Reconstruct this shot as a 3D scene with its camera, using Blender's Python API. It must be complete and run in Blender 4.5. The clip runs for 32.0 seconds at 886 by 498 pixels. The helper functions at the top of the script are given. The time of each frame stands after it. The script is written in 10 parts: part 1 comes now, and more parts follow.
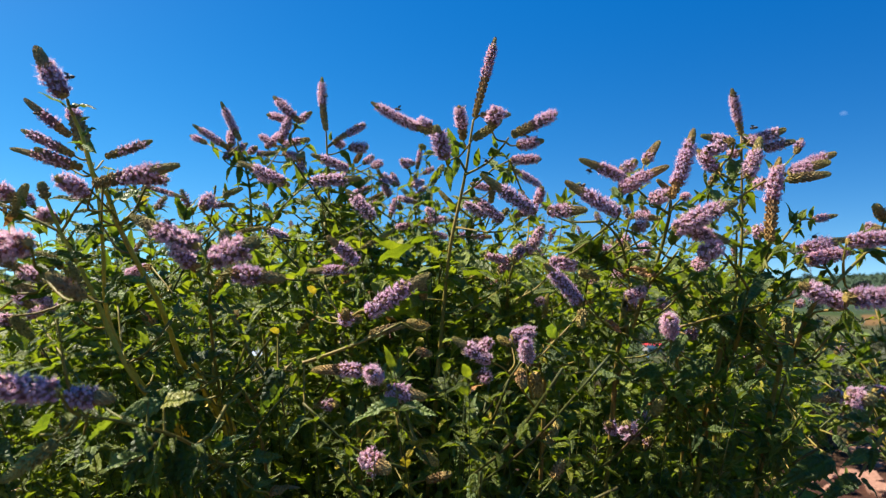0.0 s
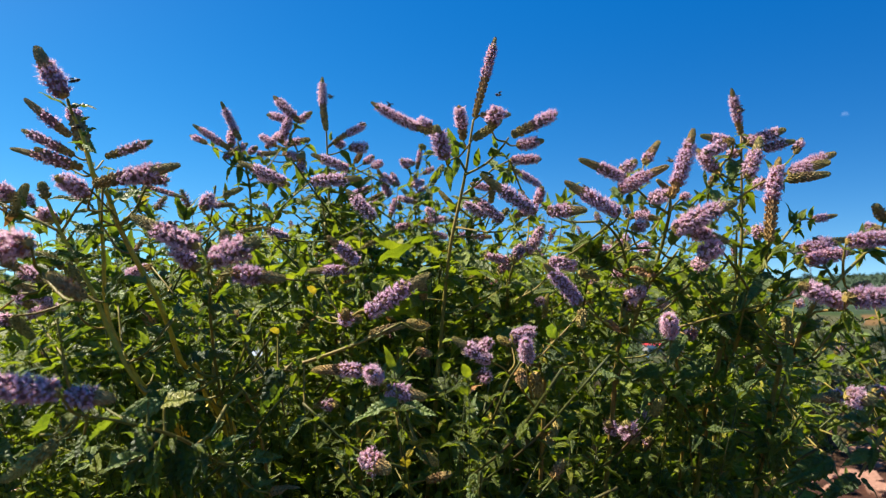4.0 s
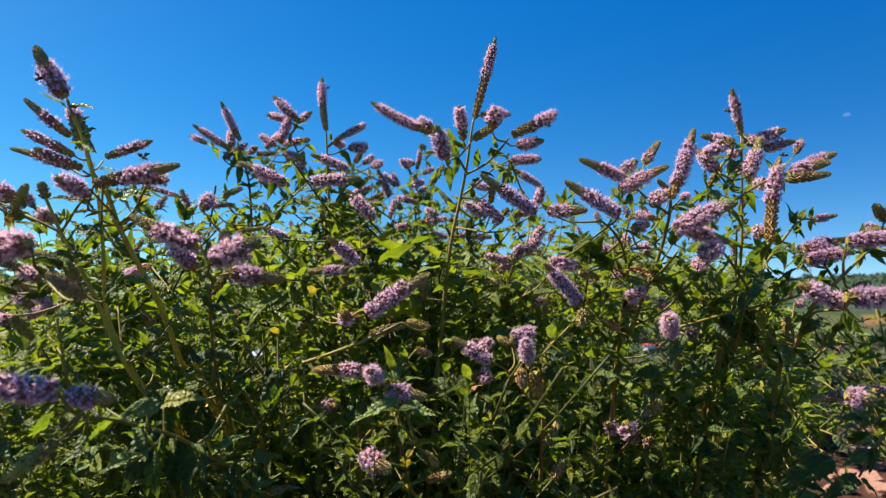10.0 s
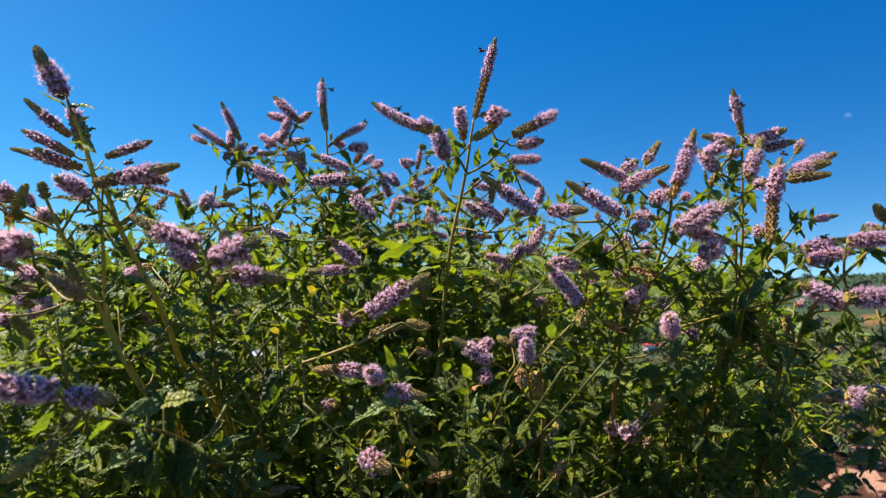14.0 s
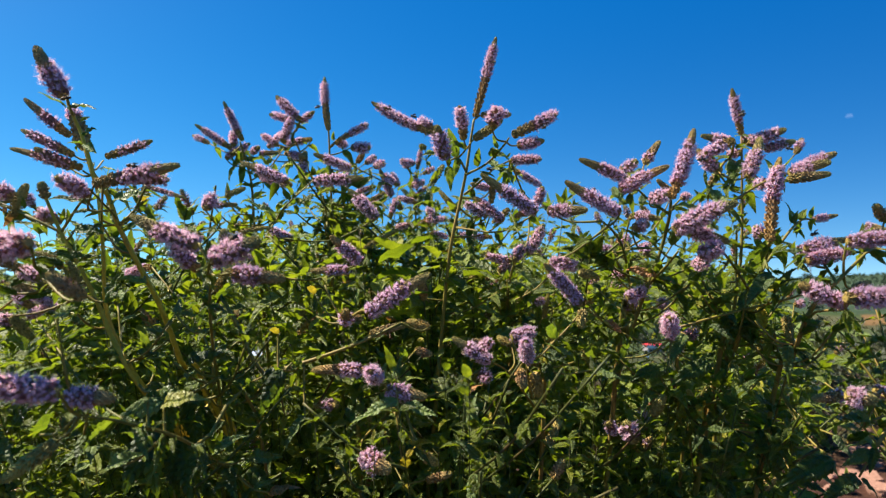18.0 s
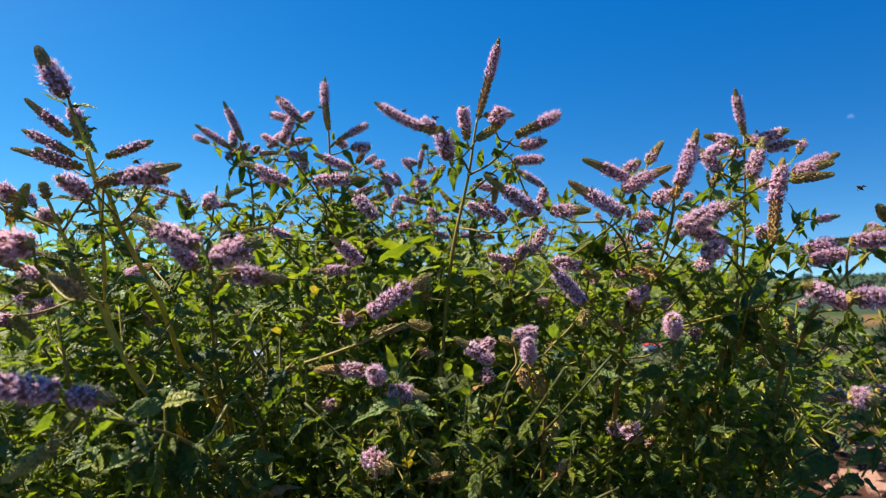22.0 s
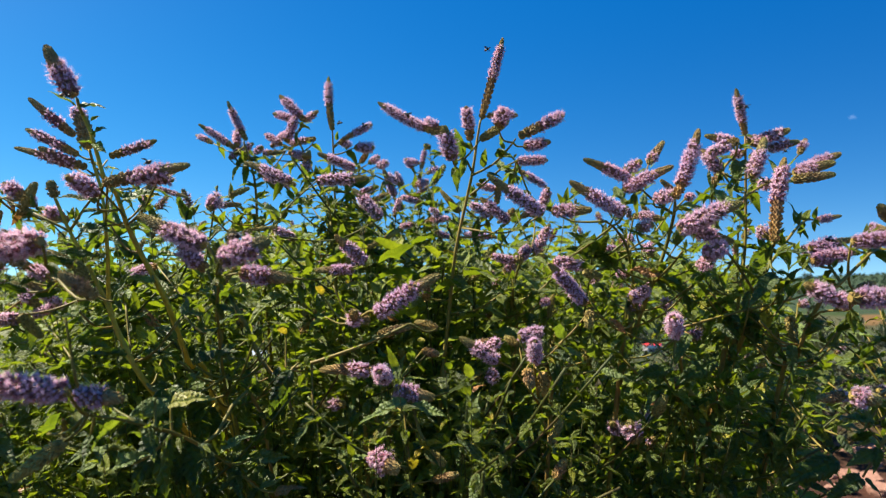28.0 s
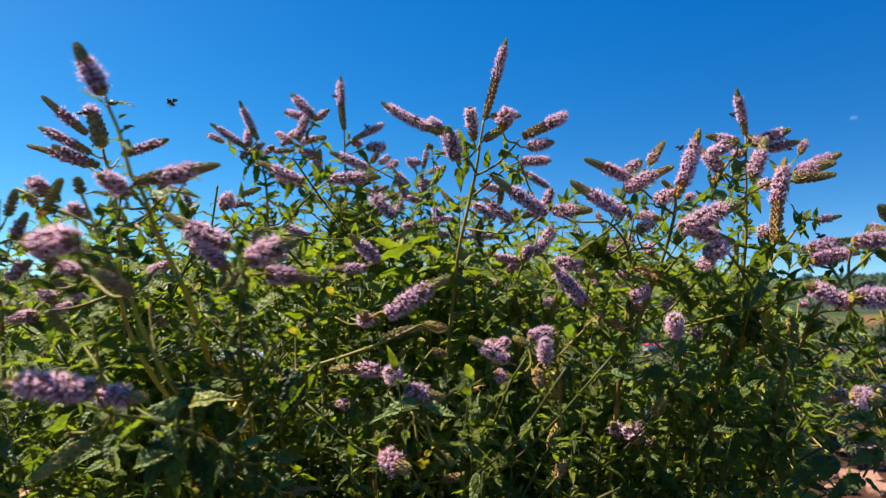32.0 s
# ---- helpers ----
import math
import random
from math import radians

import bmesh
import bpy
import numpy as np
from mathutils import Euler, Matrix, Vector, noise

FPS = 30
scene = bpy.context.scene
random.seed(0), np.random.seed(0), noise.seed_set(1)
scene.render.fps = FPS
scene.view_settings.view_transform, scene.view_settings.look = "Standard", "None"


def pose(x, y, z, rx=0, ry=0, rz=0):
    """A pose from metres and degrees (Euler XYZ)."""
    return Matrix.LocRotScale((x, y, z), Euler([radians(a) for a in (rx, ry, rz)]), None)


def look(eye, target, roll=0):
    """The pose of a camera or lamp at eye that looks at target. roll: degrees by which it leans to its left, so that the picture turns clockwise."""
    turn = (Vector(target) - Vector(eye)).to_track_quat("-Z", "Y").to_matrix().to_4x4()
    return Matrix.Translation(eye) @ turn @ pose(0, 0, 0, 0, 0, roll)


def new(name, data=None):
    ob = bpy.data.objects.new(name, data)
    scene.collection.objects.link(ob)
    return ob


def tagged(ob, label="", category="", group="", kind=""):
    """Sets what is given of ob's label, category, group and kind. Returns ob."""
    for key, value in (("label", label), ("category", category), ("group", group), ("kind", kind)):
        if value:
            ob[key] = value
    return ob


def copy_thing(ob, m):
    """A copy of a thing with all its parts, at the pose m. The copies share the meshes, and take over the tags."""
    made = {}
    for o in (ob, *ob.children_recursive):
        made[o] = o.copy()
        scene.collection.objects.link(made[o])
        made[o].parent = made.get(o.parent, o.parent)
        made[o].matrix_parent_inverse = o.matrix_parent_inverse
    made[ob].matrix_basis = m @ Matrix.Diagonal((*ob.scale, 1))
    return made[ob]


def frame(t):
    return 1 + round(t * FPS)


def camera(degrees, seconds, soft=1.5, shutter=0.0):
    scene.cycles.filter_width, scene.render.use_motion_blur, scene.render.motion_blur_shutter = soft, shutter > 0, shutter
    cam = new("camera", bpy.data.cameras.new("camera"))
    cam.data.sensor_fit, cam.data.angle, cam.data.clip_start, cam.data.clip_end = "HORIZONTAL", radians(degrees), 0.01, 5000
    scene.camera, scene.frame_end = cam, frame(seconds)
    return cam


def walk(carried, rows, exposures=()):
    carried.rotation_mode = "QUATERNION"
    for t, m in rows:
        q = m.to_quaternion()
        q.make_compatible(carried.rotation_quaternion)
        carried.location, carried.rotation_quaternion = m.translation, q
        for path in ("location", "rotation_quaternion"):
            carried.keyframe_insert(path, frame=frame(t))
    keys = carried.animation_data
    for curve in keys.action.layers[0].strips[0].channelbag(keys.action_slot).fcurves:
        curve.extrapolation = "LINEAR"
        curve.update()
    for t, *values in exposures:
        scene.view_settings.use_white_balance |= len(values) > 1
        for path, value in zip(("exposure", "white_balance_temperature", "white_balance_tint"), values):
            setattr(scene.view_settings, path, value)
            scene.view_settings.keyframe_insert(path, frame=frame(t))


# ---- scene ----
# ---- camera ----
cam = camera(72, 32.0, soft=1.3, shutter=0.5)
cam.data.dof.use_dof, cam.data.dof.focus_distance, cam.data.dof.aperture_fstop = True, 0.50, 11.0
EYE = pose(0, 0, 1.1, 92.7, 0, 0)
walk(cam, [(0.0, EYE), (32.0, EYE)], exposures=[(0.0, 1.28), (32.0, 1.28)])

# ---- world, sun ----
SUN_ELEV, SUN_TURN = radians(52), radians(-74)   # turn: clockwise from +y, seen from above
world = bpy.data.worlds.new("sky")
scene.world = world
world.use_nodes = True
wn, wl = world.node_tree.nodes, world.node_tree.links
wn.clear()
sky = wn.new("ShaderNodeTexSky")
sky.sky_type, sky.sun_disc = "NISHITA", False
sky.sun_elevation, sky.sun_rotation = SUN_ELEV, SUN_TURN
sky.air_density, sky.dust_density, sky.ozone_density, sky.altitude = 1.0, 0.12, 2.0, 700
tone = wn.new("ShaderNodeHueSaturation")
tone.inputs["Saturation"].default_value = 1.42
tone.inputs["Value"].default_value = 1.0
tone.inputs["Hue"].default_value = 0.500
back = wn.new("ShaderNodeBackground")
back.inputs["Strength"].default_value = 0.0865
wout = wn.new("ShaderNodeOutputWorld")
where = wn.new("ShaderNodeTexCoord")
lift = wn.new("ShaderNodeVectorMath")
lift.operation = "MULTIPLY_ADD"
lift.inputs[1].default_value = (1, 1, 1.55)   # clear dry air: little of the pale band over the hills
lift.inputs[2].default_value = (0, 0, 0.17)
wl.new(where.outputs["Generated"], lift.inputs[0])
wl.new(lift.outputs[0], sky.inputs["Vector"])
wl.new(sky.outputs[0], tone.inputs["Color"])
apart, whole = wn.new("ShaderNodeSeparateColor"), wn.new("ShaderNodeCombineColor")
wl.new(tone.outputs[0], apart.inputs[0])
for k, (middle, steep, much) in enumerate(((0.20, 1.12, 0.280), (1.36, 1.22, 1.42), (3.80, 0.85, 3.64))):   # the deep blue of dry air, away from the sun
    share, power, level = (wn.new("ShaderNodeMath") for _ in range(3))
    share.operation, power.operation, level.operation = "DIVIDE", "POWER", "MULTIPLY"
    share.inputs[1].default_value, power.inputs[1].default_value, level.inputs[1].default_value = middle, steep, much
    wl.new(apart.outputs[k], share.inputs[0])
    wl.new(share.outputs[0], power.inputs[0])
    wl.new(power.outputs[0], level.inputs[0])
    wl.new(level.outputs[0], whole.inputs[k])
wl.new(whole.outputs[0], back.inputs["Color"])
wl.new(back.outputs[0], wout.inputs["Surface"])

sun_data = bpy.data.lights.new("sun", "SUN")
sun_data.energy, sun_data.angle, sun_data.color = 5.0, radians(0.53), (1.0, 0.905, 0.75)
sun = new("sun", sun_data)
to_sun = Vector((math.sin(SUN_TURN) * math.cos(SUN_ELEV), math.cos(SUN_TURN) * math.cos(SUN_ELEV), math.sin(SUN_ELEV)))
sun.matrix_world = look(to_sun * 60, (0, 0, 0))


# ---- materials ----
def material(name, rough=0.6, spec=0.35):
    m = bpy.data.materials.new(name)
    m.use_nodes = True
    nt = m.node_tree
    b = nt.nodes["Principled BSDF"]
    b.inputs["Roughness"].default_value = rough
    b.inputs["Specular IOR Level"].default_value = spec
    return m, nt, b


def node(nt, kind, **settings):
    n = nt.nodes.new(kind)
    for key, value in settings.items():
        n.inputs[key.replace("_", " ")].default_value = value
    return n


def ramp(nt, source, stops):
    r = nt.nodes.new("ShaderNodeValToRGB")
    e = r.color_ramp.elements
    while len(e) < len(stops):
        e.new(0.5)
    for slot, (at, c) in zip(e, stops):
        slot.position, slot.color = at, (*c, 1)
    nt.links.new(source, r.inputs["Fac"])
    return r.outputs["Color"]


def mixed(nt, fac, a, b, mode="MIX"):
    n = nt.nodes.new("ShaderNodeMix")
    n.data_type, n.blend_type = "RGBA", mode
    for slot, v in ((n.inputs[0], fac), (n.inputs[6], a), (n.inputs[7], b)):
        if isinstance(v, (int, float)):
            slot.default_value = v
        elif isinstance(v, tuple):
            slot.default_value = (*v, 1)
        else:
            nt.links.new(v, slot)
    return n.outputs[2]


def arith(nt, op, a, b=0.0):
    n = nt.nodes.new("ShaderNodeMath")
    n.operation = op
    for slot, v in ((n.inputs[0], a), (n.inputs[1], b)):
        if isinstance(v, (int, float)):
            slot.default_value = v
        else:
            nt.links.new(v, slot)
    return n.outputs[0]


def bump(nt, b, height, strength, distance):
    n = node(nt, "ShaderNodeBump", Strength=strength, Distance=distance)
    nt.links.new(height, n.inputs["Height"])
    nt.links.new(n.outputs[0], b.inputs["Normal"])
    return n


def leaf_material(name, dark, light, glow, share=0.38, islands=False):
    """A leaf: two greens by piece, paler veins, light shining through."""
    m, nt, b = material(name, 0.42, 0.36)
    who = nt.nodes.new("ShaderNodeNewGeometry").outputs["Random Per Island"] if islands else nt.nodes.new("ShaderNodeObjectInfo").outputs["Random"]
    base = ramp(nt, who, [(0.0, dark), (0.6, light), (0.93, tuple(c * 1.3 for c in light)), (1.0, (light[0] * 2.4, light[1] * 1.6, light[2]))])
    uv = nt.nodes.new("ShaderNodeUVMap")
    split = nt.nodes.new("ShaderNodeSeparateXYZ")
    nt.links.new(uv.outputs[0], split.inputs[0])
    side = arith(nt, "ABSOLUTE", arith(nt, "SUBTRACT", split.outputs[0], 0.5))
    slant = arith(nt, "SUBTRACT", split.outputs[1], arith(nt, "MULTIPLY", side, 0.42))
    wave = arith(nt, "ABSOLUTE", arith(nt, "SINE", arith(nt, "MULTIPLY", slant, 26.0)))
    vein = arith(nt, "SUBTRACT", 1.0, arith(nt, "MINIMUM", arith(nt, "MULTIPLY", wave, 3.0), arith(nt, "MULTIPLY", side, 26.0)))
    vein = arith(nt, "MAXIMUM", vein, 0.0)
    blotch = node(nt, "ShaderNodeTexNoise", Scale=5.0, Detail=4.0)
    nt.links.new(uv.outputs[0], blotch.inputs["Vector"])
    c = mixed(nt, arith(nt, "MULTIPLY", vein, 0.40), base, tuple(min(1, v * 2.0 + 0.02) for v in light))
    c = mixed(nt, 0.5, c, ramp(nt, blotch.outputs[0], [(0.3, (0.55, 0.55, 0.5)), (0.7, (1.25, 1.2, 1.1))]), "MULTIPLY")
    nt.links.new(c, b.inputs["Base Color"])
    wrinkle = node(nt, "ShaderNodeTexNoise", Scale=16.0, Detail=3.0)
    nt.links.new(uv.outputs[0], wrinkle.inputs["Vector"])
    relief = arith(nt, "ADD", arith(nt, "SUBTRACT", arith(nt, "MULTIPLY", wave, 0.5), vein), arith(nt, "MULTIPLY", wrinkle.outputs[0], 2.0))
    bump(nt, b, relief, 0.8, 0.0015)
    thin = nt.nodes.new("ShaderNodeBsdfTranslucent")
    tc = mixed(nt, 0.6, glow, ramp(nt, who, [(0.0, (0.6, 0.7, 0.5)), (1.0, (1.25, 1.1, 1.0))]), "MULTIPLY")
    tc = mixed(nt, 0.75, tc, ramp(nt, blotch.outputs[0], [(0.3, (0.5, 0.55, 0.5)), (0.7, (1.2, 1.15, 1.1))]), "MULTIPLY")
    tc = mixed(nt, arith(nt, "MULTIPLY", vein, 0.45), tc, tuple(v * 0.45 for v in glow))
    nt.links.new(tc, thin.inputs["Color"])
    mx = node(nt, "ShaderNodeMixShader", Fac=share)
    nt.links.new(b.outputs[0], mx.inputs[1])
    nt.links.new(thin.outputs[0], mx.inputs[2])
    nt.links.new(mx.outputs[0], nt.nodes["Material Output"].inputs["Surface"])
    return m


LEAF_TONES = ((0.034, 0.054, 0.010), (0.158, 0.198, 0.030), (0.42, 0.55, 0.020), 0.32)
PALE_TONES = ((0.025, 0.048, 0.012), (0.150, 0.206, 0.058), (0.35, 0.50, 0.028), 0.28)   # full-grown leaves, downy
LEAF = leaf_material("mint_leaf", *PALE_TONES)
PALE = leaf_material("mint_leaf_downy", *PALE_TONES, islands=True)
MASS = leaf_material("mint_leaf_mass", *LEAF_TONES, islands=True)
YELLOW = leaf_material("yellowed_leaf", (0.30, 0.23, 0.02), (0.42, 0.33, 0.03), (0.6, 0.5, 0.03), 0.3)
# the mint leaf again, darker: shade within the bush put into its colour
SHADY = leaf_material("shaded_toothed_leaf", (0.022, 0.042, 0.005), (0.060, 0.096, 0.008), (0.22, 0.33, 0.010), 0.28)
GREY = leaf_material("grey_green_leaf", (0.035, 0.045, 0.024), (0.07, 0.08, 0.045), (0.10, 0.13, 0.045), 0.2, islands=True)


def stem_material(name, low, middle, high):
    m, nt, b = material(name, 0.55, 0.25)
    co = nt.nodes.new("ShaderNodeTexCoord")
    n1 = node(nt, "ShaderNodeTexNoise", Scale=14.0, Detail=3.0)
    n2 = node(nt, "ShaderNodeTexNoise", Scale=220.0, Detail=4.0)
    for n in (n1, n2):
        nt.links.new(co.outputs["Object"], n.inputs["Vector"])
    c = ramp(nt, n1.outputs[0], [(0.30, low), (0.55, middle), (0.78, high)])
    c = mixed(nt, 0.5, c, ramp(nt, n2.outputs[0], [(0.3, (0.6, 0.6, 0.6)), (0.7, (1.2, 1.2, 1.2))]), "MULTIPLY")
    nt.links.new(c, b.inputs["Base Color"])
    bump(nt, b, n2.outputs[0], 0.4, 0.0006)
    return m


STEM = stem_material("mint_stem", (0.11, 0.12, 0.018), (0.24, 0.18, 0.034), (0.22, 0.115, 0.04))
SHOOT = stem_material("shoot_stem", (0.045, 0.065, 0.010), (0.075, 0.085, 0.016), (0.10, 0.055, 0.022))
STALK = stem_material("mint_stalk", (0.44, 0.34, 0.030), (0.54, 0.38, 0.040), (0.47, 0.26, 0.045))

RUDDY = stem_material("ruddy_mint_stalk", (0.15, 0.16, 0.030), (0.29, 0.21, 0.045), (0.31, 0.16, 0.05))


def calyx_material(name, low, middle, tip, pale=2.8):
    """Ripe calyces: brown at the foot of the spike, greener to its tip."""
    m, nt, b = material(name, 0.7, 0.2)
    co = nt.nodes.new("ShaderNodeTexCoord")
    split = nt.nodes.new("ShaderNodeSeparateXYZ")
    nt.links.new(co.outputs["Object"], split.inputs[0])
    c = ramp(nt, split.outputs[2], [(0.0, low), (0.5, middle), (0.95, tip)])
    isl = nt.nodes.new("ShaderNodeNewGeometry").outputs["Random Per Island"]
    c = mixed(nt, 0.8, c, ramp(nt, isl, [(0.0, (0.40, 0.40, 0.38)), (0.75, (1.2, 1.15, 1.05)), (0.92, (0.57 * pale, 0.54 * pale, 0.50 * pale)), (1.0, (pale, 0.9 * pale, 0.86 * pale))]), "MULTIPLY")
    who = nt.nodes.new("ShaderNodeObjectInfo").outputs["Random"]
    c = mixed(nt, 0.6, c, ramp(nt, who, [(0.0, (0.8, 0.95, 0.8)), (1.0, (1.25, 1.0, 1.0))]), "MULTIPLY")
    nt.links.new(c, b.inputs["Base Color"])
    return m


CALYX = calyx_material("calyx_brown", (0.33, 0.24, 0.075), (0.27, 0.18, 0.095), (0.32, 0.27, 0.095))
BUDS = calyx_material("calyx_green", (0.30, 0.235, 0.08), (0.32, 0.27, 0.085), (0.33, 0.295, 0.09), 1.8)
FADED = calyx_material("calyx_purple", (0.25, 0.14, 0.135), (0.25, 0.125, 0.155), (0.22, 0.14, 0.125), 1.9)


def floret_material():
    m, nt, b = material("lilac_floret", 0.65, 0.2)
    isl = nt.nodes.new("ShaderNodeNewGeometry").outputs["Random Per Island"]
    c = ramp(nt, isl, [(0.0, (0.52, 0.30, 0.42)), (0.3, (0.75, 0.52, 0.63)), (0.7, (0.87, 0.69, 0.77)), (1.0, (0.95, 0.88, 0.91))])
    who = nt.nodes.new("ShaderNodeObjectInfo").outputs["Random"]
    c = mixed(nt, 0.6, c, ramp(nt, who, [(0.0, (0.95, 0.88, 1.0)), (1.0, (1.1, 0.98, 0.96))]), "MULTIPLY")
    nt.links.new(c, b.inputs["Base Color"])
    thin = nt.nodes.new("ShaderNodeBsdfTranslucent")
    nt.links.new(c, thin.inputs["Color"])
    mx = node(nt, "ShaderNodeMixShader", Fac=0.45)
    nt.links.new(b.outputs[0], mx.inputs[1])
    nt.links.new(thin.outputs[0], mx.inputs[2])
    nt.links.new(mx.outputs[0], nt.nodes["Material Output"].inputs["Surface"])
    return m


FLORET = floret_material()


def plain(name, colour, rough=0.6, grain=30.0, spread=0.25, spec=0.35):
    m, nt, b = material(name, rough, spec)
    co = nt.nodes.new("ShaderNodeTexCoord")
    n = node(nt, "ShaderNodeTexNoise", Scale=grain, Detail=5.0)
    nt.links.new(co.outputs["Object"], n.inputs["Vector"])
    lo, hi = tuple(c * (1 - spread) for c in colour), tuple(min(1, c * (1 + spread)) for c in colour)
    nt.links.new(ramp(nt, n.outputs[0], [(0.3, lo), (0.7, hi)]), b.inputs["Base Color"])
    return m


def ground_material():
    """Reddish soil by the bush, then a patchwork of fields, then woods on the hills."""
    m, nt, b = material("ground", 0.9, 0.1)
    geo = nt.nodes.new("ShaderNodeNewGeometry")
    split = nt.nodes.new("ShaderNodeSeparateXYZ")
    nt.links.new(geo.outputs["Position"], split.inputs[0])

    def noisy(scale, detail=5.0):
        n = node(nt, "ShaderNodeTexNoise", Scale=scale, Detail=detail)
        nt.links.new(geo.outputs["Position"], n.inputs["Vector"])
        return n.outputs[0]

    soil = ramp(nt, noisy(2.2, 10.0), [(0.3, (0.035, 0.018, 0.012)), (0.5, (0.075, 0.036, 0.024)), (0.7, (0.13, 0.066, 0.044))])
    pebble = node(nt, "ShaderNodeTexVoronoi", Scale=38.0)
    nt.links.new(geo.outputs["Position"], pebble.inputs["Vector"])
    soil = mixed(nt, 0.55, soil, ramp(nt, pebble.outputs["Distance"], [(0.1, (1.3, 1.25, 1.2)), (0.6, (0.55, 0.5, 0.5))]), "MULTIPLY")
    weeds = ramp(nt, noisy(1.1, 8.0), [(0.50, (0, 0, 0)), (0.70, (1, 1, 1))])
    soil = mixed(nt, weeds, soil, (0.055, 0.065, 0.024))
    soil = mixed(nt, 0.7, soil, ramp(nt, noisy(60.0, 6.0), [(0.3, (0.6, 0.6, 0.6)), (0.7, (1.25, 1.2, 1.15))]), "MULTIPLY")
    cells = node(nt, "ShaderNodeTexVoronoi", Scale=0.011)
    nt.links.new(geo.outputs["Position"], cells.inputs["Vector"])
    pick = nt.nodes.new("ShaderNodeSeparateXYZ")
    nt.links.new(cells.outputs["Color"], pick.inputs[0])
    field = ramp(nt, pick.outputs[0], [(0.0, (0.03, 0.05, 0.014)), (0.35, (0.05, 0.07, 0.02)), (0.55, (0.08, 0.075, 0.035)), (0.75, (0.04, 0.06, 0.018)), (1.0, (0.10, 0.085, 0.042))])
    field = mixed(nt, 0.6, field, ramp(nt, noisy(0.3, 8.0), [(0.3, (0.6, 0.65, 0.6)), (0.7, (1.2, 1.2, 1.2))]), "MULTIPLY")
    wood = ramp(nt, noisy(0.06, 8.0), [(0.3, (0.02, 0.035, 0.018)), (0.7, (0.05, 0.075, 0.035))])
    far = nt.nodes.new("ShaderNodeVectorMath")
    far.operation = "LENGTH"
    nt.links.new(geo.outputs["Position"], far.inputs[0])
    step = node(nt, "ShaderNodeMapRange", From_Min=7.0, From_Max=16.0)
    nt.links.new(arith(nt, "ADD", far.outputs["Value"], arith(nt, "MULTIPLY", noisy(0.5), 8.0)), step.inputs["Value"])
    hill = node(nt, "ShaderNodeMapRange", From_Min=780.0, From_Max=800.0)
    nt.links.new(arith(nt, "ADD", far.outputs["Value"], arith(nt, "MULTIPLY", noisy(0.01), 200.0)), hill.inputs["Value"])
    c = mixed(nt, step.outputs[0], soil, field)
    c = mixed(nt, hill.outputs[0], c, wood)
    nt.links.new(c, b.inputs["Base Color"])
    bump(nt, b, noisy(25.0, 8.0), 0.7, 0.03)
    return m


GROUND = ground_material()
WOODS = plain("far_foliage", (0.020, 0.034, 0.020), 0.9, 0.4, 0.5, 0.1)
STONE = plain("red_sandstone", (0.27, 0.145, 0.10), 0.85, 7.0, 0.45, 0.2)
BEE_BODY = plain("bee_body", (0.035, 0.022, 0.014), 0.5, 400.0, 0.5)
BEE_BAND = plain("bee_band", (0.20, 0.11, 0.03), 0.6, 400.0, 0.4)
WING = plain("bee_wing", (0.10, 0.09, 0.08), 0.3, 300.0, 0.3, 0.5)
ROOF_RED = plain("red_roof", (0.62, 0.04, 0.04), 0.7, 1.0, 0.3)
ROOF_BLUE = plain("slate_roof", (0.20, 0.25, 0.33), 0.6, 1.0, 0.25)
RENDERED = plain("grey_wall", (0.30, 0.28, 0.29), 0.8, 0.8, 0.15)
WHITE = plain("white_paint", (0.8, 0.8, 0.8), 0.5, 1.5, 0.05)
CAR_BLUE = plain("light_blue_paint", (0.35, 0.52, 0.68), 0.3, 1.0, 0.05, 0.6)
DARK_GLASS = plain("dark_glass", (0.02, 0.025, 0.03), 0.08, 1.0, 0.1, 0.8)
RUBBER = plain("rubber", (0.02, 0.02, 0.02), 0.8, 30.0, 0.2)
BARK = plain("bark", (0.07, 0.055, 0.045), 0.9, 12.0, 0.4, 0.1)


# ---- mesh helpers ----
def mesh(name, verts, faces, mats, uvs=None, picks=None, smooth=True):
    me = bpy.data.meshes.new(name)
    me.from_pydata([tuple(v) for v in verts], [], faces)
    for m in mats:
        me.materials.append(m)
    if uvs is not None:
        layer = me.uv_layers.new(name="UVMap")
        idx = np.empty(len(me.loops), dtype=np.int32)
        me.loops.foreach_get("vertex_index", idx)
        layer.data.foreach_set("uv", np.asarray(uvs, dtype=np.float32)[idx].ravel())
    if picks is not None:
        me.polygons.foreach_set("material_index", picks)
    me.polygons.foreach_set("use_smooth", [smooth] * len(me.polygons))
    me.update()
    return me


def part(name, data, parent, m=None, label=""):
    """Links a mesh as one part under a thing or under a part, at the pose m in its parent's space."""
    ob = new(name, data)
    ob.parent = parent
    if m is not None:
        ob.matrix_basis = m
    return tagged(ob, label)


